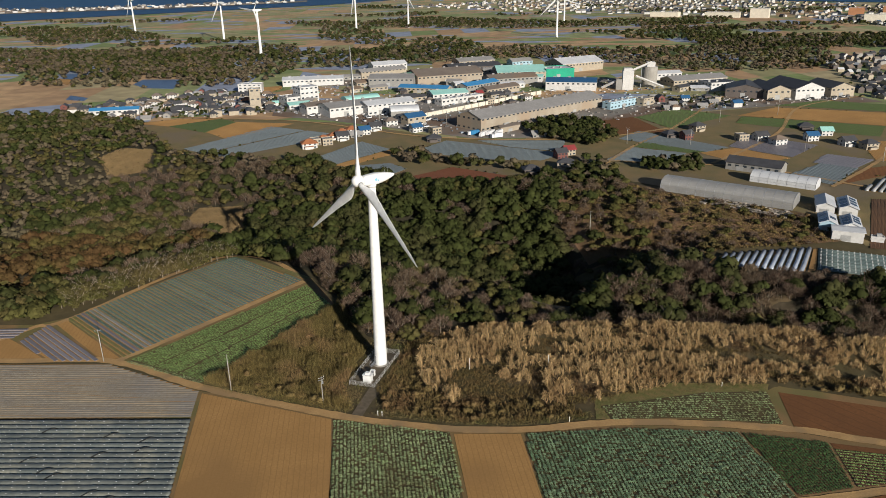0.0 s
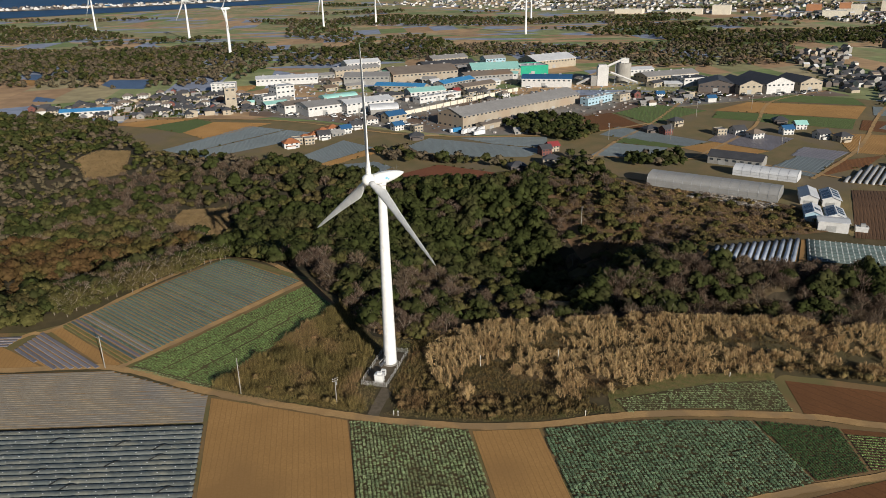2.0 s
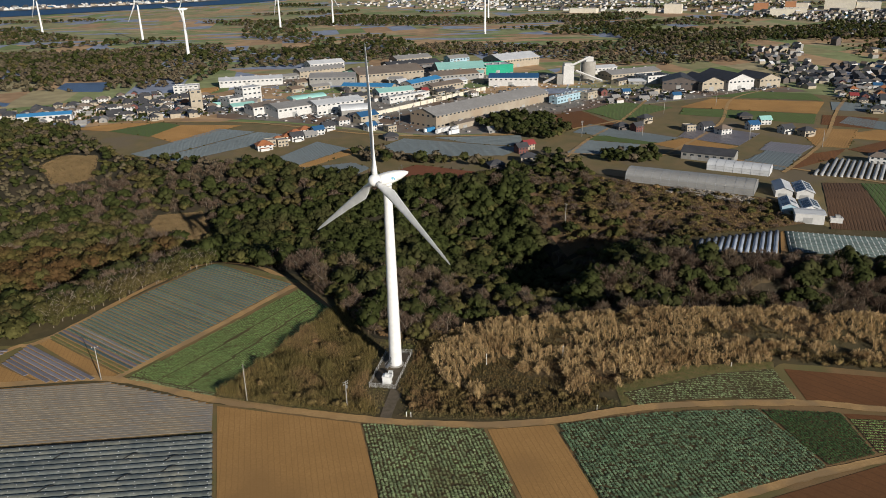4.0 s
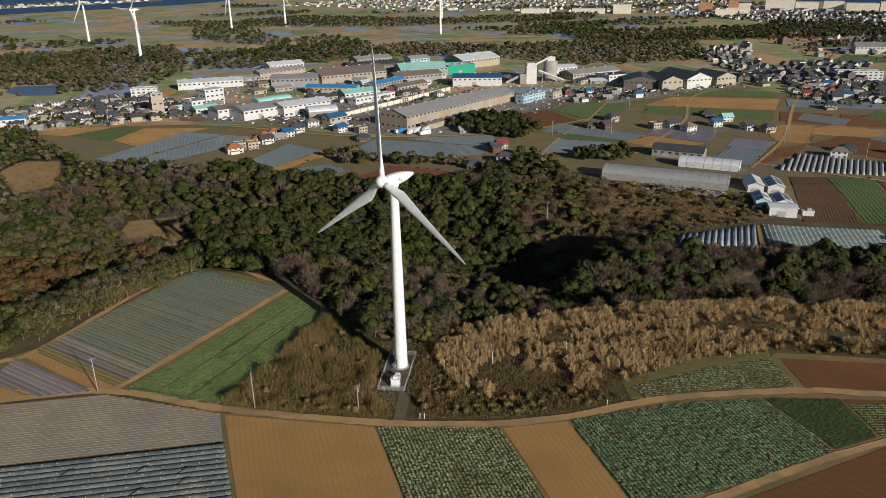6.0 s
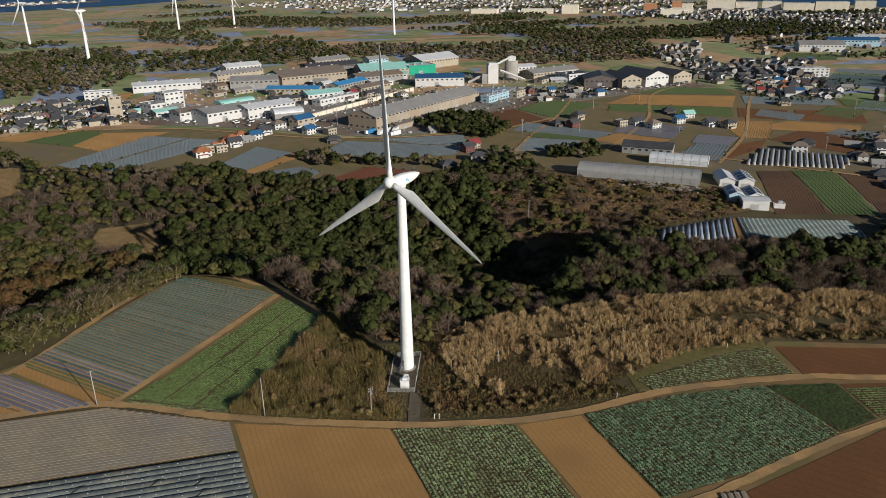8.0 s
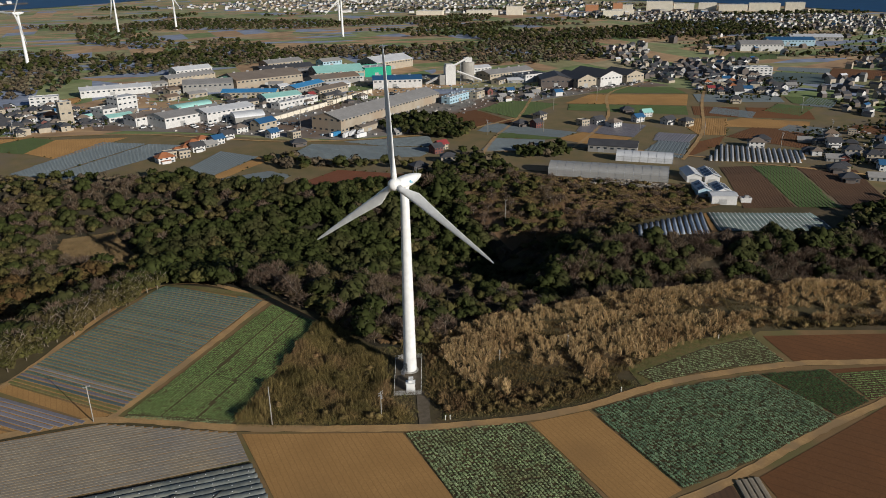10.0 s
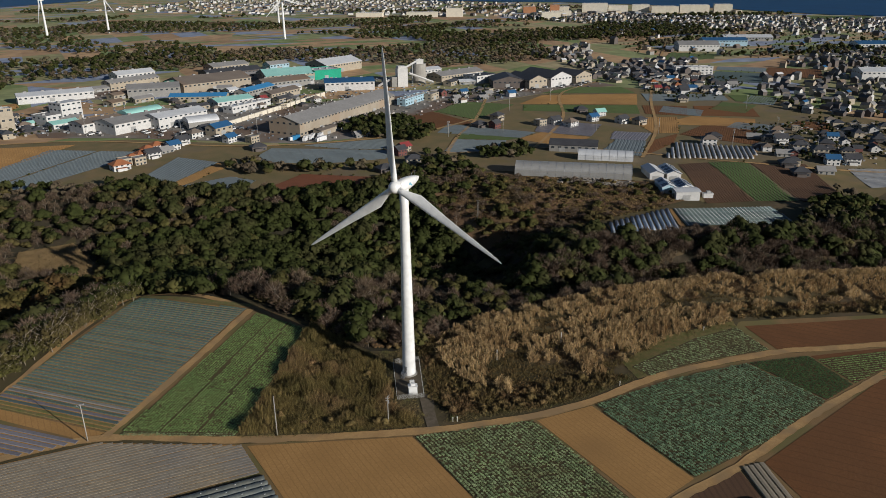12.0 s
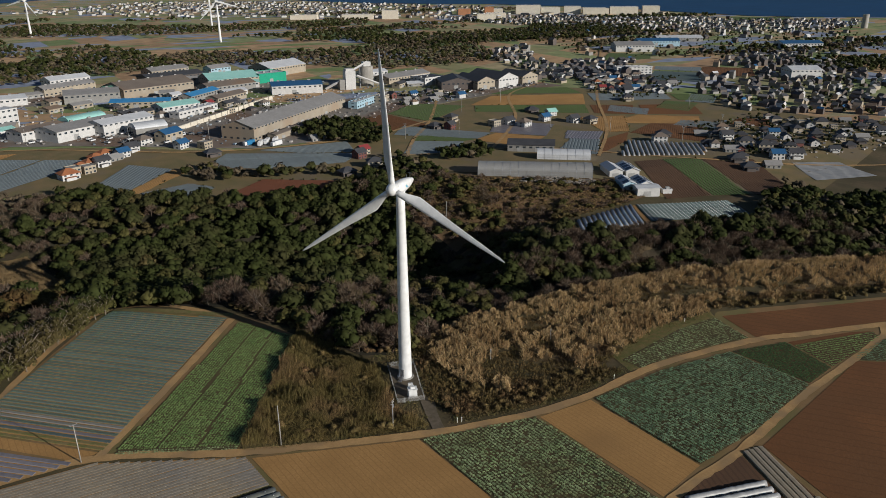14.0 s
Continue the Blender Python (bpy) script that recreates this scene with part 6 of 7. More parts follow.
hall(-72.2, 579, 31, 42, 20, 8, W_WHITE, R_WHITE, "white factory with pale roof", rise=2.4, doors=2, rows=2)
hall(-53, 567, 11, 22, 15, 5.5, W_GREY, R_WHITE, "pale grey round-roofed shed", style="arch", wins=False)
hall(-88.9, 729, -3, 44, 26, 8, W_GREY, R_GREY, "pale grey gabled warehouse", rise=3)
hall(-52, 735, 20, 26, 24, 8, W_GREY, mat("green_sheet_roof", (0.12, 0.26, 0.19), rough=0.7), "warehouse with dull green roof", rise=3)
hall(-41, 733, 22, 70, 38, 8.5, W_BROWN, R_BROWN, "broad brown-roofed factory hall", rise=5)
hall(-102, 779, 34, 54, 14, 7, W_CREAM, R_GREY, "long cream warehouse with many windows", rise=2.5, rows=2)
hall(-57, 694, -19, 48, 14, 5, W_CREAM, R_BLUE, "long low shed with bright blue roof", rise=2)
hall(-23, 643, 21, 33, 18, 6, W_WHITE, R_AQUA, "white workshop with pale aqua roof", rise=2.4)
hall(7, 684, 46, 44, 13, 6.5, W_GREY, R_BLUE, "long shed with bright blue roof", rise=2.2)
hall(25, 665, 40, 40, 13, 6, W_CREAM, R_BROWN, "long shed with brown roof", rise=2.2)
hall(-15, 620, 38, 45, 10, 5, W_WHITE, R_WHITE, "long low white workshop, flat roof", style="flat")
hall(30, 720, 20, 50, 22, 7, W_GREY, R_BROWN, "warehouse with weathered brown roof", rise=3)
hall(-10, 800, 20, 60, 25, 7, W_DARK, R_DARK, "long dark-roofed factory warehouse", rise=3)
hall(-175, 735, 10, 60, 20, 6.5, W_WHITE, R_WHITE, "long white warehouse with pale roof", rise=2.2)
hall(-95, 830, 25, 40, 18, 7, W_WHITE, R_WHITE, "white warehouse with pale roof", rise=3)
hall(0, 850, 25, 45, 20, 7, W_BROWN, R_GREY, "brown-walled warehouse with grey roof", rise=3)
hall(60, 850, 25, 26, 14, 6, W_BLUE, R_GREY, "small pale blue warehouse, grey roof", rise=3)
hall(120, 590, 41, 40, 8, 5.5, W_BLUE, R_WHITE, "narrow two-storey office with pale roof", style="flat", rows=2)
hall(150, 606, 41, 14, 10, 5.5, W_CREAM, R_GREY, "small cream two-storey office", style="flat", rows=2)
hall(-38, 540, 38, 16, 10, 6, W_CREAM, R_DEEP, "cream workshop with dark blue roof", rise=2.5)
hall(258, 627, 4, 20, 40, 8, W_CREAM, R_DARK, "dark-roofed shed with cream gable end", rise=4, along=False)
hall(281, 626, 10, 26, 46, 9, W_WHITE, R_DARK, "dark-roofed shed with white gable end", rise=5, along=False)
hall(229, 645, -20, 32, 34, 7, W_DARK, R_DARK, "dark open-sided shed with dark roof", rise=4, along=False)
hall(314, 634, 12, 22, 34, 8, W_CREAM, R_DARK, "dark-roofed shed with pale gable end", rise=4, along=False)
hall(226, 673, 14, 26, 22, 7.5, W_WHITE, R_DARK, "white building with dark roof", style="flat")
hall(200, 700, 20, 60, 22, 6, W_CREAM, R_GREY, "low shed with grey-green roof", rise=3)
hall(192, 745, 10, 30, 15, 6, W_WHITE, R_WHITE, "small white shed with pale roof", rise=2)
hall(153.5, 418, -37, 30, 13, 4.6, W_GREY, R_DARK, "grey farm shed with dark roof and white windows", rise=2.6, doors=2, name="farm_shed")
hall(586, 808, -27, 52, 30, 8, W_WHITE, R_GREY, "large white hall with grey roof", rise=4)
hall(810, 721, -28, 56, 30, 8, W_WHITE, R_DEEP, "large blue-roofed white hall", rise=3)
hall(580, 532, -25, 32, 22, 9, W_WHITE, R_WHITE, "white hall with pale roof", rise=3)
hall(660, 845, -27, 60, 26, 7, W_BLUE, R_DEEP, "long hall with deep blue roof", rise=3)
hall(730, 880, -27, 70, 26, 5, W_GREY, R_WHITE, "long low grey hall with pale roof", rise=3)
hall(440, 640, -20, 40, 12, 8, W_WHITE, R_WHITE, "white three-storey apartment block", style="flat", rows=3, doors=0)
hall(-300, 590, 12, 38, 9, 5, W_WHITE, R_BLUE, "low building with light blue roof", rise=1.6)
hall(-210, 702, 5, 22, 12, 8, W_WHITE, R_WHITE, "white three-storey office with flat roof", style="flat", rows=3)

hall(-174.4, 611.9, 20, 9, 9, 17, W_CREAM, R_WHITE, "slender pale tower building above low factories", style="flat", rows=3, doors=0, name="tower_block")

# white and blue farm sheds by the tunnels
PANEL = mat("solar_panel", (0.02, 0.035, 0.07), (0.025, 0.04, 0.08), 0.5, 0.2, spec=0.6)
for x, y, L, D, h, panels in ((162.4, 306.5, 12.4, 8, 4.4, 0), (161.0, 316.0, 7.0, 14, 3.7, 1), (169.5, 312.6, 7.6, 14, 3.7, 2), (168.5, 336.0, 7.8, 17, 3.6, 0), (177.5, 332.4, 7.8, 17, 3.6, 2)):
    sh = hall(x, y, -22, L, D, h, W_WHITE if panels != 1 else W_BLUE, R_WHITE, "white farm shed with pale metal roof", rise=1.5 if L < 10 else 0.5, wins=False, along=(L > 10), name="farm_shed")
    for k in range(3 * panels):
        sl = 1.5 / (L / 2)
        bm = bmesh.new()
        box(bm, 0, 0, 0, L * 0.42, D / 3 - 1.2 if panels == 1 else D / 6 + 0.6, 0.08)
        side = k % 2
        o = part("solar_panel", bm, PANEL, sh, "dark blue solar panel")
        o.matrix_basis = pose(L - 0.2 if side else 0.2, 0.6 + (D - 3) * k / (3 * panels), h + 0.36, 0, math.degrees(math.atan(sl)) * (1 if side else -1), 0) @ (Matrix.Translation((-L * 0.42, 0, 0)) if side else Matrix.Identity(4))
hall(178, 303.5, -22, 5, 2.6, 2.2, W_WHITE, R_WHITE, "small white container shed", style="flat", wins=False, doors=0, name="shed")


def greenhouse(x, y, ang, L, D, h, rise, label, film):
    """A hoop house: steel hoops, film panels between them, end frames."""
    t = thing("greenhouse", label, "greenhouse", x, y, H(x, y) - 0.2, ang, "greenhouses")
    n = int(L / 4.5)
    prof = [(0, 0)] + [(D / 2 - math.cos(math.pi * i / 10) * D / 2, h + math.sin(math.pi * i / 10) * rise) for i in range(11)] + [(D, 0)]
    for k in range(n):
        bm = bmesh.new()
        A = [bm.verts.new((L * k / n + 0.06, a, b)) for a, b in prof]
        B = [bm.verts.new((L * (k + 1) / n - 0.06, a, b)) for a, b in prof]
        for i in range(len(prof) - 1):
            bm.faces.new((A[i], B[i], B[i + 1], A[i + 1]))
        part("film_panel", bm, film, t)
    bm = bmesh.new()
    rings = []
    for i, (a, b) in enumerate(prof):
        p, q = prof[max(i - 1, 0)], prof[min(i + 1, len(prof) - 1)]
        d = Vector((0, q[0] - p[0], q[1] - p[1])).normalized()
        u = d.cross(Vector((1, 0, 0)))
        rings.append([bm.verts.new(Vector((0.09 * math.cos(k * 1.2566), a, b)) + u * 0.09 * math.sin(k * 1.2566)) for k in range(5)])
    for A, B in zip(rings, rings[1:]):
        for k in range(5):
            bm.faces.new((A[k], A[(k + 1) % 5], B[(k + 1) % 5], B[k]))
    h0 = part("hoop", bm, STEEL, t)
    for k in range(1, n + 1):
        o = h0.copy()
        scene.collection.objects.link(o)
        o.location = (L * k / n, 0, 0)
    for k in (0, L):
        bm = bmesh.new()
        bm.faces.new([bm.verts.new((k, a, b)) for a, b in prof])
        part("end_panel", bm, film, t)
    for yy in (0, D):
        for z in (0.15, h * 0.5, h):
            bm = bmesh.new()
            tube(bm, (0, yy, z), (L, yy, z), 0.06, 0.06, 5)
            part("rail", bm, STEEL, t)
    return t


greenhouse(105.2, 375.8, -34.6, 65, 15, 3.6, 3.2, "large grey film hoop greenhouse on a farm", GH_FILM)
greenhouse(157.5, 391.0, -36.5, 33, 11, 3.2, 2.6, "white film hoop greenhouse on a farm", R_WHITE)

# concrete plant: silo, tower and conveyors
pl_t = thing("silo_plant", "pale concrete plant tower with silo and inclined conveyors", "silo", 150, 689, H(150, 689), -5)
pl_t.scale = (0.82, 0.82, 0.7)
block("tower", W_WHITE, pl_t, 0, 0, 0, 12, 11, 25)
block("tower_head", W_WHITE, pl_t, 1, 1, 25, 10, 10, 28)
block("side_block", W_GREY, pl_t, -7, 1, 0, -0.05, 9, 14)
bm = bmesh.new()
tube(bm, (33, 26, 0), (33, 26, 27), 8.6, 8.6, 28)
part("silo_body", bm, CONCRETE, pl_t, smooth=False)
bm = bmesh.new()
box(bm, 29, 22, 27, 38, 30, 33)
part("silo_head", bm, W_WHITE, pl_t)
for a, b in (((9, 6, 24), (34, 24, 33)), ((14, 2, 18), (46, 10, 3)), ((-4, 4, 13), (-22, 8, 2))):
    bm = bmesh.new()
    tube(bm, a, b, 1.5, 1.5, 4)
    part("conveyor", bm, W_WHITE, pl_t, "pale enclosed conveyor")
for q in ((22, 15, 27), (36, 8, 7)):
    bm = bmesh.new()
    tube(bm, (q[0], q[1], 0), q, 0.4, 0.4, 6)
    part("strut", bm, STEEL, pl_t)
bm = bmesh.new()
tube(bm, (1234, 878, H(1234, 878)), (1234, 878, H(1234, 878) + 24), 5.6, 5.2, 20)
tagged(part("water_tower", bm, CONCRETE), "tall grey concrete tower near the sea", "tower")


# ---- houses ----
def house(i, wall, roof, L, D, h, style, label, wing):
    t = thing("house", label, "house", group="houses")
    if style == "hip":
        w, r = hip(t, L, D, h, D * 0.36, wall, roof, 0.9)
    elif style == "flat":
        w, r = flat(t, L, D, h, wall, roof)
    else:
        w, r = gable(t, L, D, h, D * 0.32, wall, roof, over=0.9)
    for lv in range(1 if h < 4 else 2):
        for k in range(3):
            if not (lv == 0 and k == 1):
                pane(w, "window", (k + 0.5) * L / 3, 0, 1.5 + 2.7 * lv, 1.7, 1.3)
        pane(w, "window", 0, D * 0.5, 1.5 + 2.7 * lv, 1.5, 1.2, -90)
    pane(w, "door", L * 0.5, 0, 1.05, 1.0, 2.1)
    if wing:
        block("porch", wall, t, L * 0.15, -2.4, -1, L * 0.7, -0.02, 2.6)
        block("porch_roof", roof, t, L * 0.15 - 0.4, -2.9, 2.6, L * 0.7 + 0.4, -0.02, 2.85)
    return t


HOUSES = [house(*a) for a in (
    (0, W_CREAM, R_DARK, 12, 9, 5.2, "hip", "cream two-storey house with dark tiled hip roof", True),
    (1, W_WHITE, R_DARK, 11, 9, 5.2, "gable", "white two-storey house with dark gable roof", True),
    (2, W_GREY, R_GREY, 12, 8, 3.2, "gable", "grey one-storey house with grey roof", False),
    (3, W_WHITE, R_BROWN, 12, 9, 5.2, "hip", "white two-storey house with brown hip roof", False),
    (4, W_DARK, R_DARK, 12, 9, 3.6, "hip", "dark wooden one-storey farmhouse with tiled roof", True),
    (5, W_CREAM, R_GREY, 9, 9, 5.8, "flat", "cream box-shaped house with flat roof", False),
    (6, W_WHITE, R_DEEP, 10, 8, 5.6, "gable", "white house with deep blue roof", False),
    (7, W_MAROON, R_DARK, 9, 8, 5.8, "gable", "maroon-walled house with dark roof", False),
    (8, W_WHITE, R_ORANGE, 13, 10, 4.8, "hip", "white house with orange tiled roof", True),
    (9, W_CREAM, R_RED, 9, 8, 5.4, "gable", "cream house with dark red roof", False),
    (10, W_WHITE, R_AQUA, 10, 8, 5.2, "gable", "white house with pale green roof", False))]
USED = set()


def put_house(i, x, y, rz, s=0.76):
    m = pose(x, y, H(x, y), 0, 0, rz) @ Matrix.Diagonal((s, s, s, 1))
    if i in USED:
        return copy_thing(HOUSES[i], m @ Matrix.Diagonal((1 / 0.76, 1 / 0.76, 1 / 0.76, 1)))
    USED.add(i)
    HOUSES[i].matrix_basis = pose(x, y, H(x, y), 0, 0, rz)
    HOUSES[i].scale = (0.76, 0.76, 0.76)
    return HOUSES[i]


for i, x, y, rz in ((8, -104, 476, 20), (8, -96, 492, 22), (8, -90, 500, 22), (8, -86, 510, 24), (8, -80, 518, 24), (5, -92, 485, 22), (1, -84, 497, 25), (2, -76, 506, 30), (5, -100, 485, 20), (6, -70, 512, 30), (1, -64, 524, 25), (3, -54, 539, 30), (1, -45, 552, 35), (4, -22, 491, 5), (6, -33, 518, 35), (5, -19, 512, 30), (0, 57, 422, -15), (9, 66, 452, 20), (7, 60, 444, 20), (4, 37, 411, 10), (4, 140, 494, 20), (7, 150, 487, 25), (0, 164, 510, 30), (5, 184, 482, 10), (1, 196, 482, 15), (3, 203, 470, 20), (4, 236, 512, -10), (10, 243, 494, 0), (6, 228, 480, 10), (1, 245, 466, 15), (0, 254, 457, 15), (2, 50, 500, 10), (3, 254, 390, -30), (1, 300, 372, -20), (4, 268, 400, -25), (0, 293, 352, -30), (4, 257, 327, -30), (4, 252, 313, -30), (2, 269, 311, -30), (1, 300, 318, -30), (0, 295, 338, -30), (6, 287, 321, -30)):
    put_house(i, x, y, rz, 0.62 if i == 8 else 0.76)
R5 = np.random.default_rng(5)
TOWNS = (
    ([(-341, 625), (-243, 717), (-165, 690), (-140, 600), (-200, 582), (-284, 585)], 11, 15),
    ([(345, 560), (392, 660), (495, 600), (413, 525), (334, 513)], 12.5, -20),
    ([(307, 420), (395, 421), (460, 356), (400, 312), (340, 320), (292, 323), (262, 340), (280, 368)], 14, -35),
    ([(-61, 708), (60, 676), (70, 630), (-24, 610)], 19, 30),
    ([(155, 643), (225, 655), (243, 607), (170, 575)], 16, 10))
garden = []
for poly, step, rot in TOWNS:
    c, s = math.cos(radians(rot)), math.sin(radians(rot))
    P2 = [(x * c + y * s, -x * s + y * c) for x, y in poly]
    for u, w in zip(*fill(P2, step, R5, 0.2)):
        x, y = u * c - w * s, u * s + w * c
        if R5.random() < 0.88 and free(x, y):
            put_house(int(R5.choice(11, p=(.15, .12, .15, .11, .26, .06, .04, .06, .01, .02, .02))), x - 5, y - 4, rot + R5.choice((0, 90, 180, 0)) + R5.uniform(-6, 6), R5.uniform(0.52, 0.74))
        for k in range(4):
            garden.append((x + R5.uniform(-1, 1) * step * 0.6, y + R5.uniform(-1, 1) * step * 0.6))
g = np.array(garden)
v, f = scatter(*FW["evergreen"][0][0], np.stack([g[:, 0], g[:, 1], land(g[:, 0], g[:, 1]) - 0.3, R5.uniform(0, 6.28, len(g)), R5.uniform(0.2, 0.5, len(g)), R5.uniform(0.7, 1.2, len(g))], -1))
tagged(new("garden_trees", raw_mesh("garden_trees", v, f, [LEAF])), "small dark garden trees and hedges between houses", "trees", kind="stuff")


# dark hedge bushes along the edges of plateau fields
hedge = []
for poly, _m, _l in FAR_FIELDS:
    for a, b in zip(poly, poly[1:] + poly[:1]):
        if R5.random() < 0.4:
            n = int(math.dist(a, b) / 5)
            lo, hi = sorted(R5.uniform(0, 1, 2))
            hedge += [(a[0] + (b[0] - a[0]) * q + R5.uniform(-1, 1), a[1] + (b[1] - a[1]) * q + R5.uniform(-1, 1)) for q in np.linspace(lo, hi, max(2, int(n * (hi - lo))))]
g = np.array(hedge)
v, f = scatter(*FW["evergreen"][0][0], np.stack([g[:, 0], g[:, 1], land(g[:, 0], g[:, 1]) - 0.1, R5.uniform(0, 6.28, len(g)), R5.uniform(0.1, 0.24, len(g)), R5.uniform(0.6, 1.1, len(g))], -1))
tagged(new("field_hedges", raw_mesh("field_hedges", v, f, [LEAF_OLIVE])), "low dark hedge bushes along field edges", "hedge", kind="stuff")


# ---- the far town ----
def town_stuff(name, label, poly, step, rng, big=1.0, wall_share=(.15, .2, .27, .38)):
    x, y = fill(poly, step, rng)
    ok = free(x, y)
    x, y = x[ok], y[ok]
    V, Fc, idx, o = [], [], [], 0
    mats = [W_WHITE, W_CREAM, W_GREY, W_DARK, R_DARK, R_GREY, R_BROWN, R_WHITE, R_DEEP]
    fw = np.array([(0, 1, 5), (0, 5, 4), (1, 2, 6), (1, 6, 9), (1, 9, 5), (2, 3, 7), (2, 7, 6), (3, 0, 4), (3, 4, 8), (3, 8, 7)])
    fr = np.array([(4, 5, 9), (4, 9, 8), (7, 8, 9), (7, 9, 6)])
    for a, b in zip(x, y):
        L, D, h = rng.uniform(8, 15) * big, rng.uniform(7, 11) * big, rng.uniform(2.2, 4.4) * (1 if rng.random() < 0.95 else 1.8)
        rise = D * 0.34 if rng.random() < 0.85 / max(big, 0.9) else 0.3
        an = rng.choice((0.2, 1.77)) + rng.uniform(-0.3, 0.3)
        p = np.array([(-L, -D, -2), (L, -D, -2), (L, D, -2), (-L, D, -2), (-L, -D, 2 * h), (L, -D, 2 * h), (L, D, 2 * h), (-L, D, 2 * h), (-L, 0, 2 * (h + rise)), (L, 0, 2 * (h + rise))]) * 0.5
        c, s = math.cos(an), math.sin(an)
        q = np.stack([p[:, 0] * c - p[:, 1] * s + a, p[:, 0] * s + p[:, 1] * c + b, p[:, 2] + H(a, b) + (3 if b > 2300 and a < -500 else 0)], -1)
        V.append(q)
        Fc += [fw + o, fr + o]
        idx += [np.full(10, rng.choice(4, p=wall_share)), np.full(4, 4 + rng.choice(5, p=(.66, .12, .14, .05, .03)))]
        o += 10
    tagged(new(name, raw_mesh(name, np.concatenate(V), np.concatenate(Fc), mats, np.concatenate(idx), True)), label, "town", kind="stuff")


town_stuff("far_town", "distant pale town houses near the sea", [(714, 1560), (993, 1480), (1260, 1190), (1400, 980), (1150, 880), (960, 900), (860, 1020), (733, 1330)], 19, R5, 0.62, (.36, .26, .16, .22))
town_stuff("far_town", "distant pale town across fields", [(-156, 2449), (299, 3119), (827, 2666), (1100, 2000), (1000, 1560), (700, 1560), (203, 1949)], 40, R5, 0.85, (.5, .25, .15, .1))
town_stuff("far_town", "distant town beside harbour water", [(-4000, 3480), (-1950, 2740), (-1480, 2440), (-1040, 2650), (-650, 3060), (-680, 3180), (-1100, 2880), (-1500, 2680), (-4000, 3560)], 36, R5, 1.4, (.5, .25, .15, .1))
town_stuff("far_town", "scattered farm buildings and houses", [(620, 1150), (860, 1000), (1150, 850), (1000, 640), (700, 640), (520, 800)], 52, R5, 0.75)
town_stuff("far_town", "row of large pale buildings near the sea", [(950, 1600), (1250, 1500), (1290, 1300), (1240, 1290), (1180, 1440), (930, 1550)], 45, R5, 2.2)
for x, y, L, D, h, rz in ((960, 1600, 60, 30, 20, -35), (1015, 1570, 46, 30, 15, -35), (1062, 1540, 40, 30, 17, -36), (1088, 1500, 62, 34, 14, -37), (1140, 1462, 66, 34, 17, -37), (1200, 1415, 40, 30, 19, -38), (900, 1640, 40, 26, 12, -35), (800, 1480, 44, 22, 12, -30)):
    hall(x, y, rz, L, D, h, W_PALE, R_WHITE, "large cream flat-roofed building near the sea", style="flat", wins=False, doors=0, name="hotel_block")
for x, y, L, D, h, wall in ((820, 1640, 30, 20, 14, W_RUST), (870, 1600, 22, 18, 18, W_RUST), (600, 1600, 36, 24, 18, W_PALE), (520, 1640, 70, 30, 10, W_PALE), (740, 1420, 40, 26, 14, W_PALE), (420, 1700, 60, 26, 9, W_PALE)):
    hall(x, y, -28, L, D, h, wall, R_WHITE, "large flat-roofed town building beyond fields", style="flat", wins=False, doors=0, name="town_block")
town_stuff("houses_beyond", "dense dark-roofed houses beyond the fields", [(405, 500), (520, 610), (690, 700), (800, 690), (673, 488), (482, 370), (401, 432)], 14.5, R5, 0.58, (.10, .12, .23, .55))
town_stuff("houses_beyond", "close-set houses beyond dark-roofed sheds", [(402, 732), (573, 760), (470, 640), (441, 607), (360, 664)], 14, R5, 0.66)
town_stuff("houses_beyond", "scattered dark-roofed houses among trees", [(375, 858), (513, 920), (420, 730), (356, 626), (330, 620), (397, 811)], 16, R5, 0.66)
g = np.array([(a, b) for q in ([(416, 493), (565, 520), (673, 488), (482, 370), (401, 432)], [(375, 858), (513, 920), (420, 730), (356, 626), (330, 620), (397, 811)], [(714, 1509), (993, 1447), (1260, 1140), (1300, 900), (1150, 860), (900, 1005), (733, 1289)], [(620, 1150), (860, 1000), (1150, 850), (1000, 640), (700, 640), (520, 800)]) for a, b in zip(*fill(q, 17, R5))])
v, f = scatter(*FW["evergreen"][1][0], np.stack([g[:, 0], g[:, 1], land(g[:, 0], g[:, 1]) - 0.3, R5.uniform(0, 6.28, len(g)), R5.uniform(0.3, 0.7, len(g)), R5.uniform(0.7, 1.2, len(g))], -1))
tagged(new("town_trees", raw_mesh("town_trees", v, f, [LEAF])), "dark trees between distant houses", "trees", kind="stuff")


# ---- vehicles, poles and yard clutter ----
CAR_PAINTS = [mat("car_paint_white", (0.7, 0.7, 0.7), (0.66, 0.66, 0.66), 1, 0.3, spec=0.5), mat("car_paint_grey", (0.22, 0.23, 0.24), None, 1, 0.3, metal=0.3), mat("car_paint_dark", (0.03, 0.03, 0.035), None, 1, 0.3), mat("truck_blue", (0.04, 0.2, 0.4), None, 1, 0.4)]
TYRE = mat("tyre_rubber", (0.02, 0.02, 0.02), None, 1, 0.9)


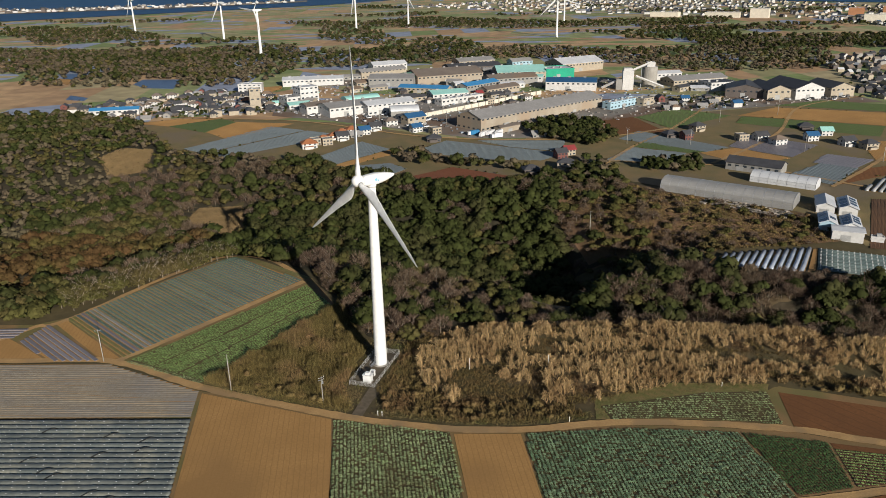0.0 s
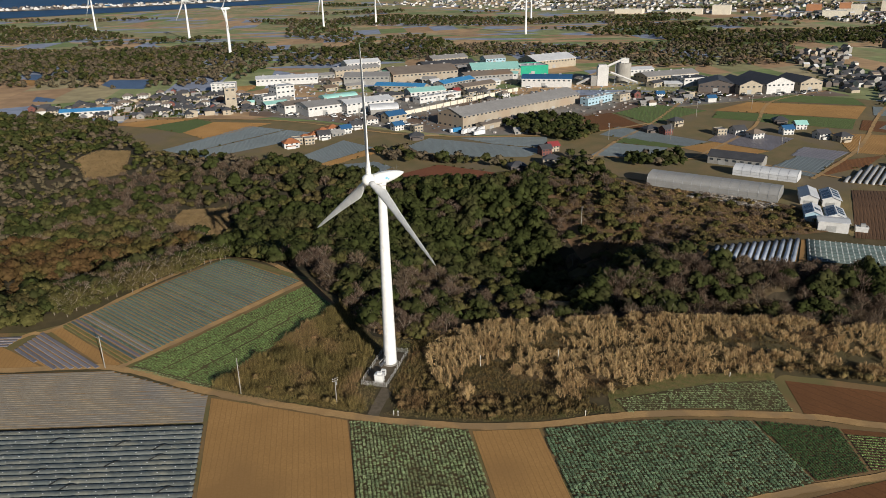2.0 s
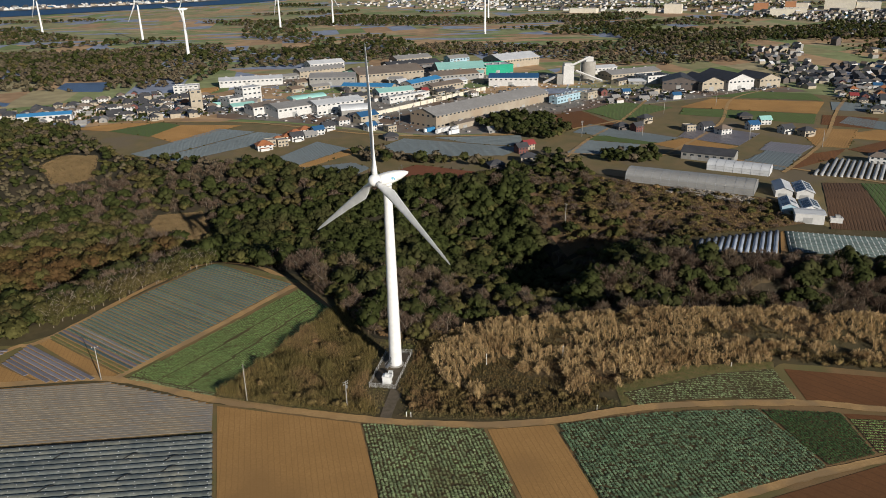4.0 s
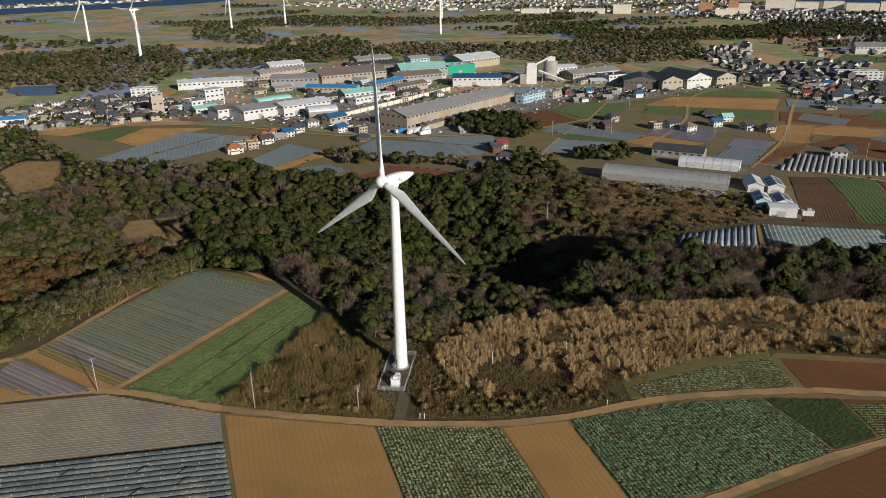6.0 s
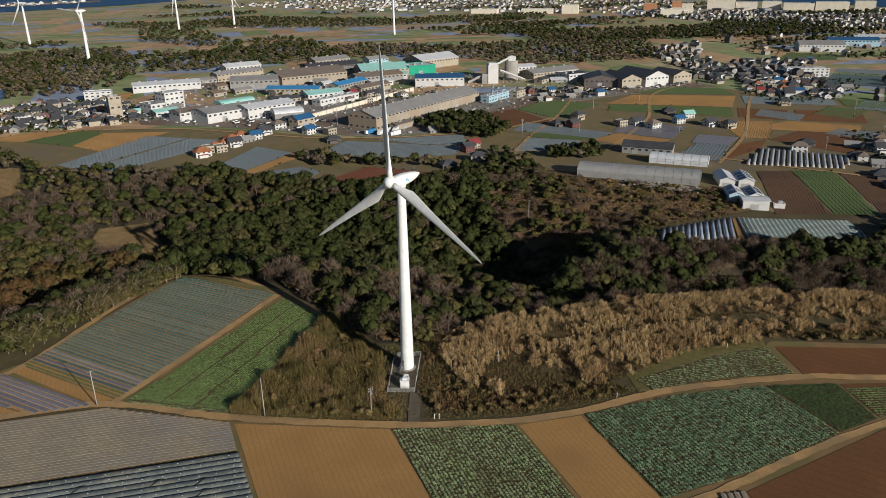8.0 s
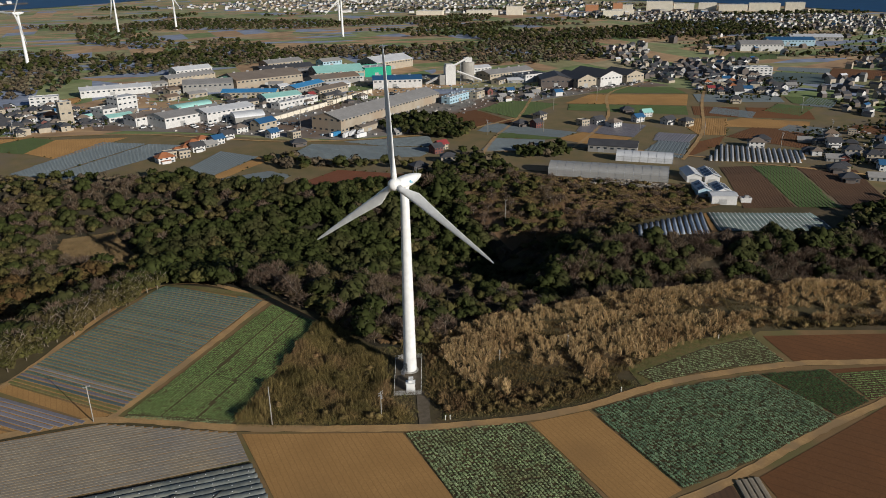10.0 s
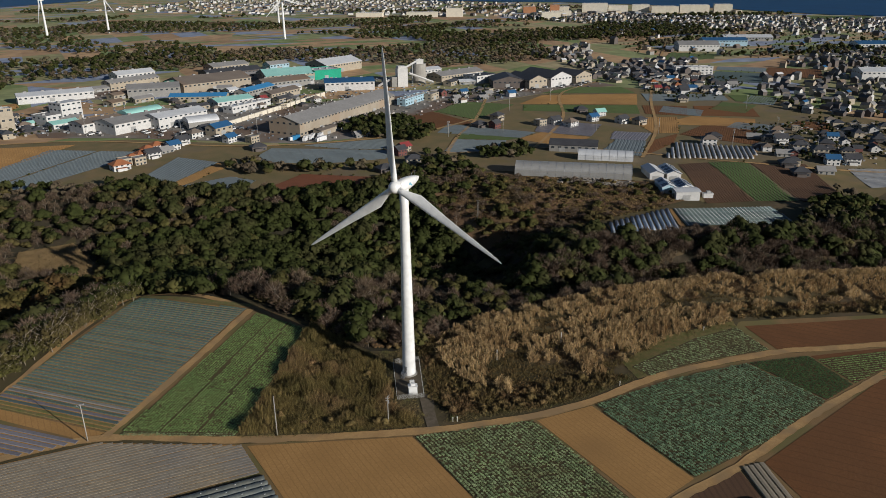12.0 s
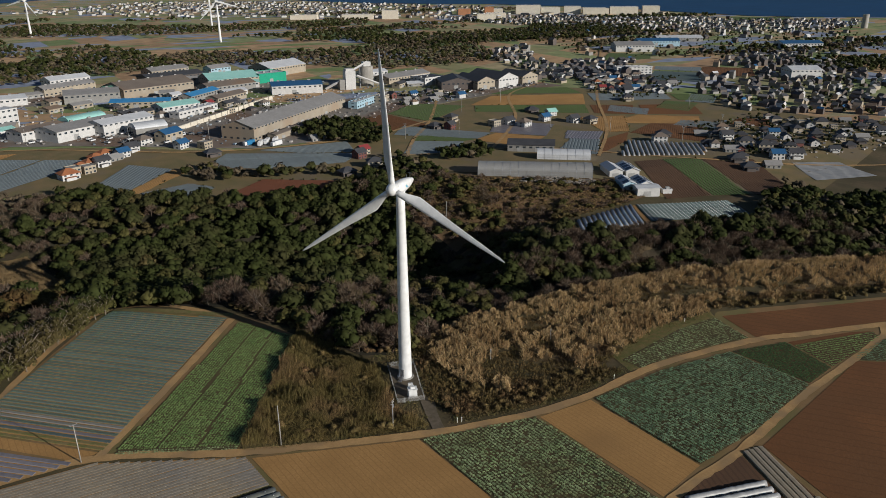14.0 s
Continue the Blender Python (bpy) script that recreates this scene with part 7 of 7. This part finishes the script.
def car(i, paint, truck, label):
    t = thing("truck" if truck else "car", label, "truck" if truck else "car", group="parked vehicles")
    L, W, h = (9.0, 2.4, 2.9) if truck else (4.3, 1.75, 0.85)
    block("body", paint, t, 0 if not truck else 2.2, 0, 0.5, L, W, 0.5 + h, bevel=0.1)
    block("cabin", GLASS if not truck else CAR_PAINTS[0], t, 0.8 if not truck else 0, 0.12, 0.5 + (h if not truck else 0), 3.4 if not truck else 2.1, W - 0.12, (0.5 + h + 0.6) if not truck else 2.9, bevel=0.12)
    for x in (0.8, L - 0.9):
        for y in (0.0, W):
            bm = bmesh.new()
            tube(bm, (x, y - 0.12, 0.35), (x, y + 0.12, 0.35), 0.36, 0.36, 10)
            part("wheel", bm, TYRE, t)
    return t


CARS = [car(0, CAR_PAINTS[0], False, "small white parked car"), car(1, CAR_PAINTS[1], False, "small grey parked car"), car(2, CAR_PAINTS[2], False, "small dark parked car"), car(3, CAR_PAINTS[3], True, "blue box truck parked in yard"), car(4, CAR_PAINTS[0], True, "white box truck parked in yard")]
for i, c in enumerate(CARS):
    x, y = ((-25, 560), (-20, 556), (-15, 552), (6, 507), (22, 498))[i]
    c.matrix_basis = pose(x, y, H(x, y) + 0.22, 0, 0, 30)
for x, y, rz in ((15, 502, 60), (20, 505, 60), (26, 506, 60)):
    copy_thing(CARS[4], pose(x, y, H(x, y) + 0.22, 0, 0, rz))
for poly, n in (([(-150, 590), (-95, 565), (-30, 530), (0, 545), (-60, 600)], 26), ([(130, 610), (250, 615), (330, 615), (330, 640), (180, 640)], 34), ([(0, 640), (60, 690), (120, 690), (110, 650)], 14), ([(-330, 620), (-160, 590), (-150, 680), (-250, 700)], 20)):
    q = 0
    while q < n:
        x, y = R5.uniform(-340, 340), R5.uniform(500, 720)
        if inside([x], [y], poly)[0]:
            copy_thing(CARS[int(R5.choice(3, p=(.55, .25, .2)))], pose(x, y, H(x, y) + 0.22, 0, 0, R5.choice((30, 120, 41)) + R5.uniform(-5, 5)))
            q += 1
# long pale wall beside the goods yard
lw = thing("perimeter_wall", "long low pale concrete wall beside a factory yard", "wall", -37, 560.5, H(-37, 560.5), 45.3)
for k in range(19):
    block("wall_panel", W_PALE, lw, 8.4 * k, 0, -1 + 0.012 * k * 8.4 * 0.6, 8.3 * (k + 1), 1.6, 3.4 + 0.012 * k * 8.4 * 0.6)
# sheds between the factories
for k in range(46):
    x, y = R5.uniform(-150, 240), R5.uniform(575, 830)
    if inside([x], [y], [(-150, 600), (-90, 610), (-20, 600), (30, 640), (140, 700), (190, 660), (230, 690), (200, 740), (60, 800), (-110, 820), (-150, 690)])[0]:
        hall(x, y, R5.choice((31, 38, -12, 20)), R5.uniform(10, 24), R5.uniform(7, 13), R5.uniform(3.2, 6), (W_WHITE, W_CREAM, W_GREY, W_BROWN)[k % 4], (R_GREY, R_BROWN, R_WHITE, R_DARK, R_AQUA, R_GREY)[k % 6], "small workshop shed between factory halls", rise=1.6, doors=1, name="workshop_shed")
for k, (x, y, h) in enumerate(((-60, 548, 12), (-10, 540, 12), (44, 560, 12), (80, 600, 12), (-120, 575, 12), (110, 480, 11), (150, 475, 11), (215, 455, 11), (250, 430, 11), (270, 380, 11), (300, 340, 11), (330, 400, 11), (370, 470, 12), (-200, 580, 12), (190, 540, 12), (240, 560, 12), (62, 335, 12))):
    utility_pole(x, y, h, 30 * k, 2 if k % 2 else 1, "slim concrete utility pole among buildings")
# rubble and scrap by the greenhouse
x, y = fill([(118, 352), (150, 328), (158, 334), (128, 360)], 1.1, R5)
cb = np.array([(-1, -1, -1), (1, -1, -1), (1, 1, -1), (-1, 1, -1), (-1, -1, 1), (1, -1, 1), (1, 1, 1), (-1, 1, 1)]) * 0.4
cf = np.array([(0, 1, 5), (0, 5, 4), (1, 2, 6), (1, 6, 5), (2, 3, 7), (2, 7, 6), (3, 0, 4), (3, 4, 7), (4, 5, 6), (4, 6, 7)])
v, f = scatter(cb, cf, np.stack([x, y, land(x, y) + 0.4, R5.uniform(0, 6, len(x)), R5.uniform(0.5, 2.0, len(x)), R5.uniform(0.3, 1.0, len(x))], -1))
tagged(new("rubble", raw_mesh("rubble", v, f, [DIRT_HEAP], None, True)), "heap of pale rubble and scrap", "rubble", kind="stuff")
# loose goods in yards and gardens
cl = []
for poly, step in (([(-150, 590), (-95, 562), (10, 505), (80, 505), (130, 565), (260, 605), (340, 615), (330, 690), (200, 735), (60, 790), (-110, 790), (-160, 690)], 8.5), ([(-341, 625), (-243, 717), (-165, 690), (-140, 600), (-200, 582), (-284, 585)], 7), ([(290, 315), (400, 305), (460, 356), (395, 421), (307, 420)], 8)):
    cl += list(zip(*fill(poly, step, R5)))
cl = np.array(cl)
v, f = scatter(cb, cf, np.stack([cl[:, 0], cl[:, 1], land(cl[:, 0], cl[:, 1]) + 0.5, R5.uniform(0, 6, len(cl)), R5.uniform(0.6, 2.6, len(cl)), R5.uniform(0.3, 1.1, len(cl))], -1))
tagged(new("yard_goods", raw_mesh("yard_goods", v, f, [mat("yard_goods", (0.38, 0.36, 0.34), (0.22, 0.19, 0.16), 0.05, 0.8, rnd=0.7, island=True, c3=(0.16, 0.22, 0.28))], None, True)), "pallets, crates and goods stacked in yards", "goods", kind="stuff")
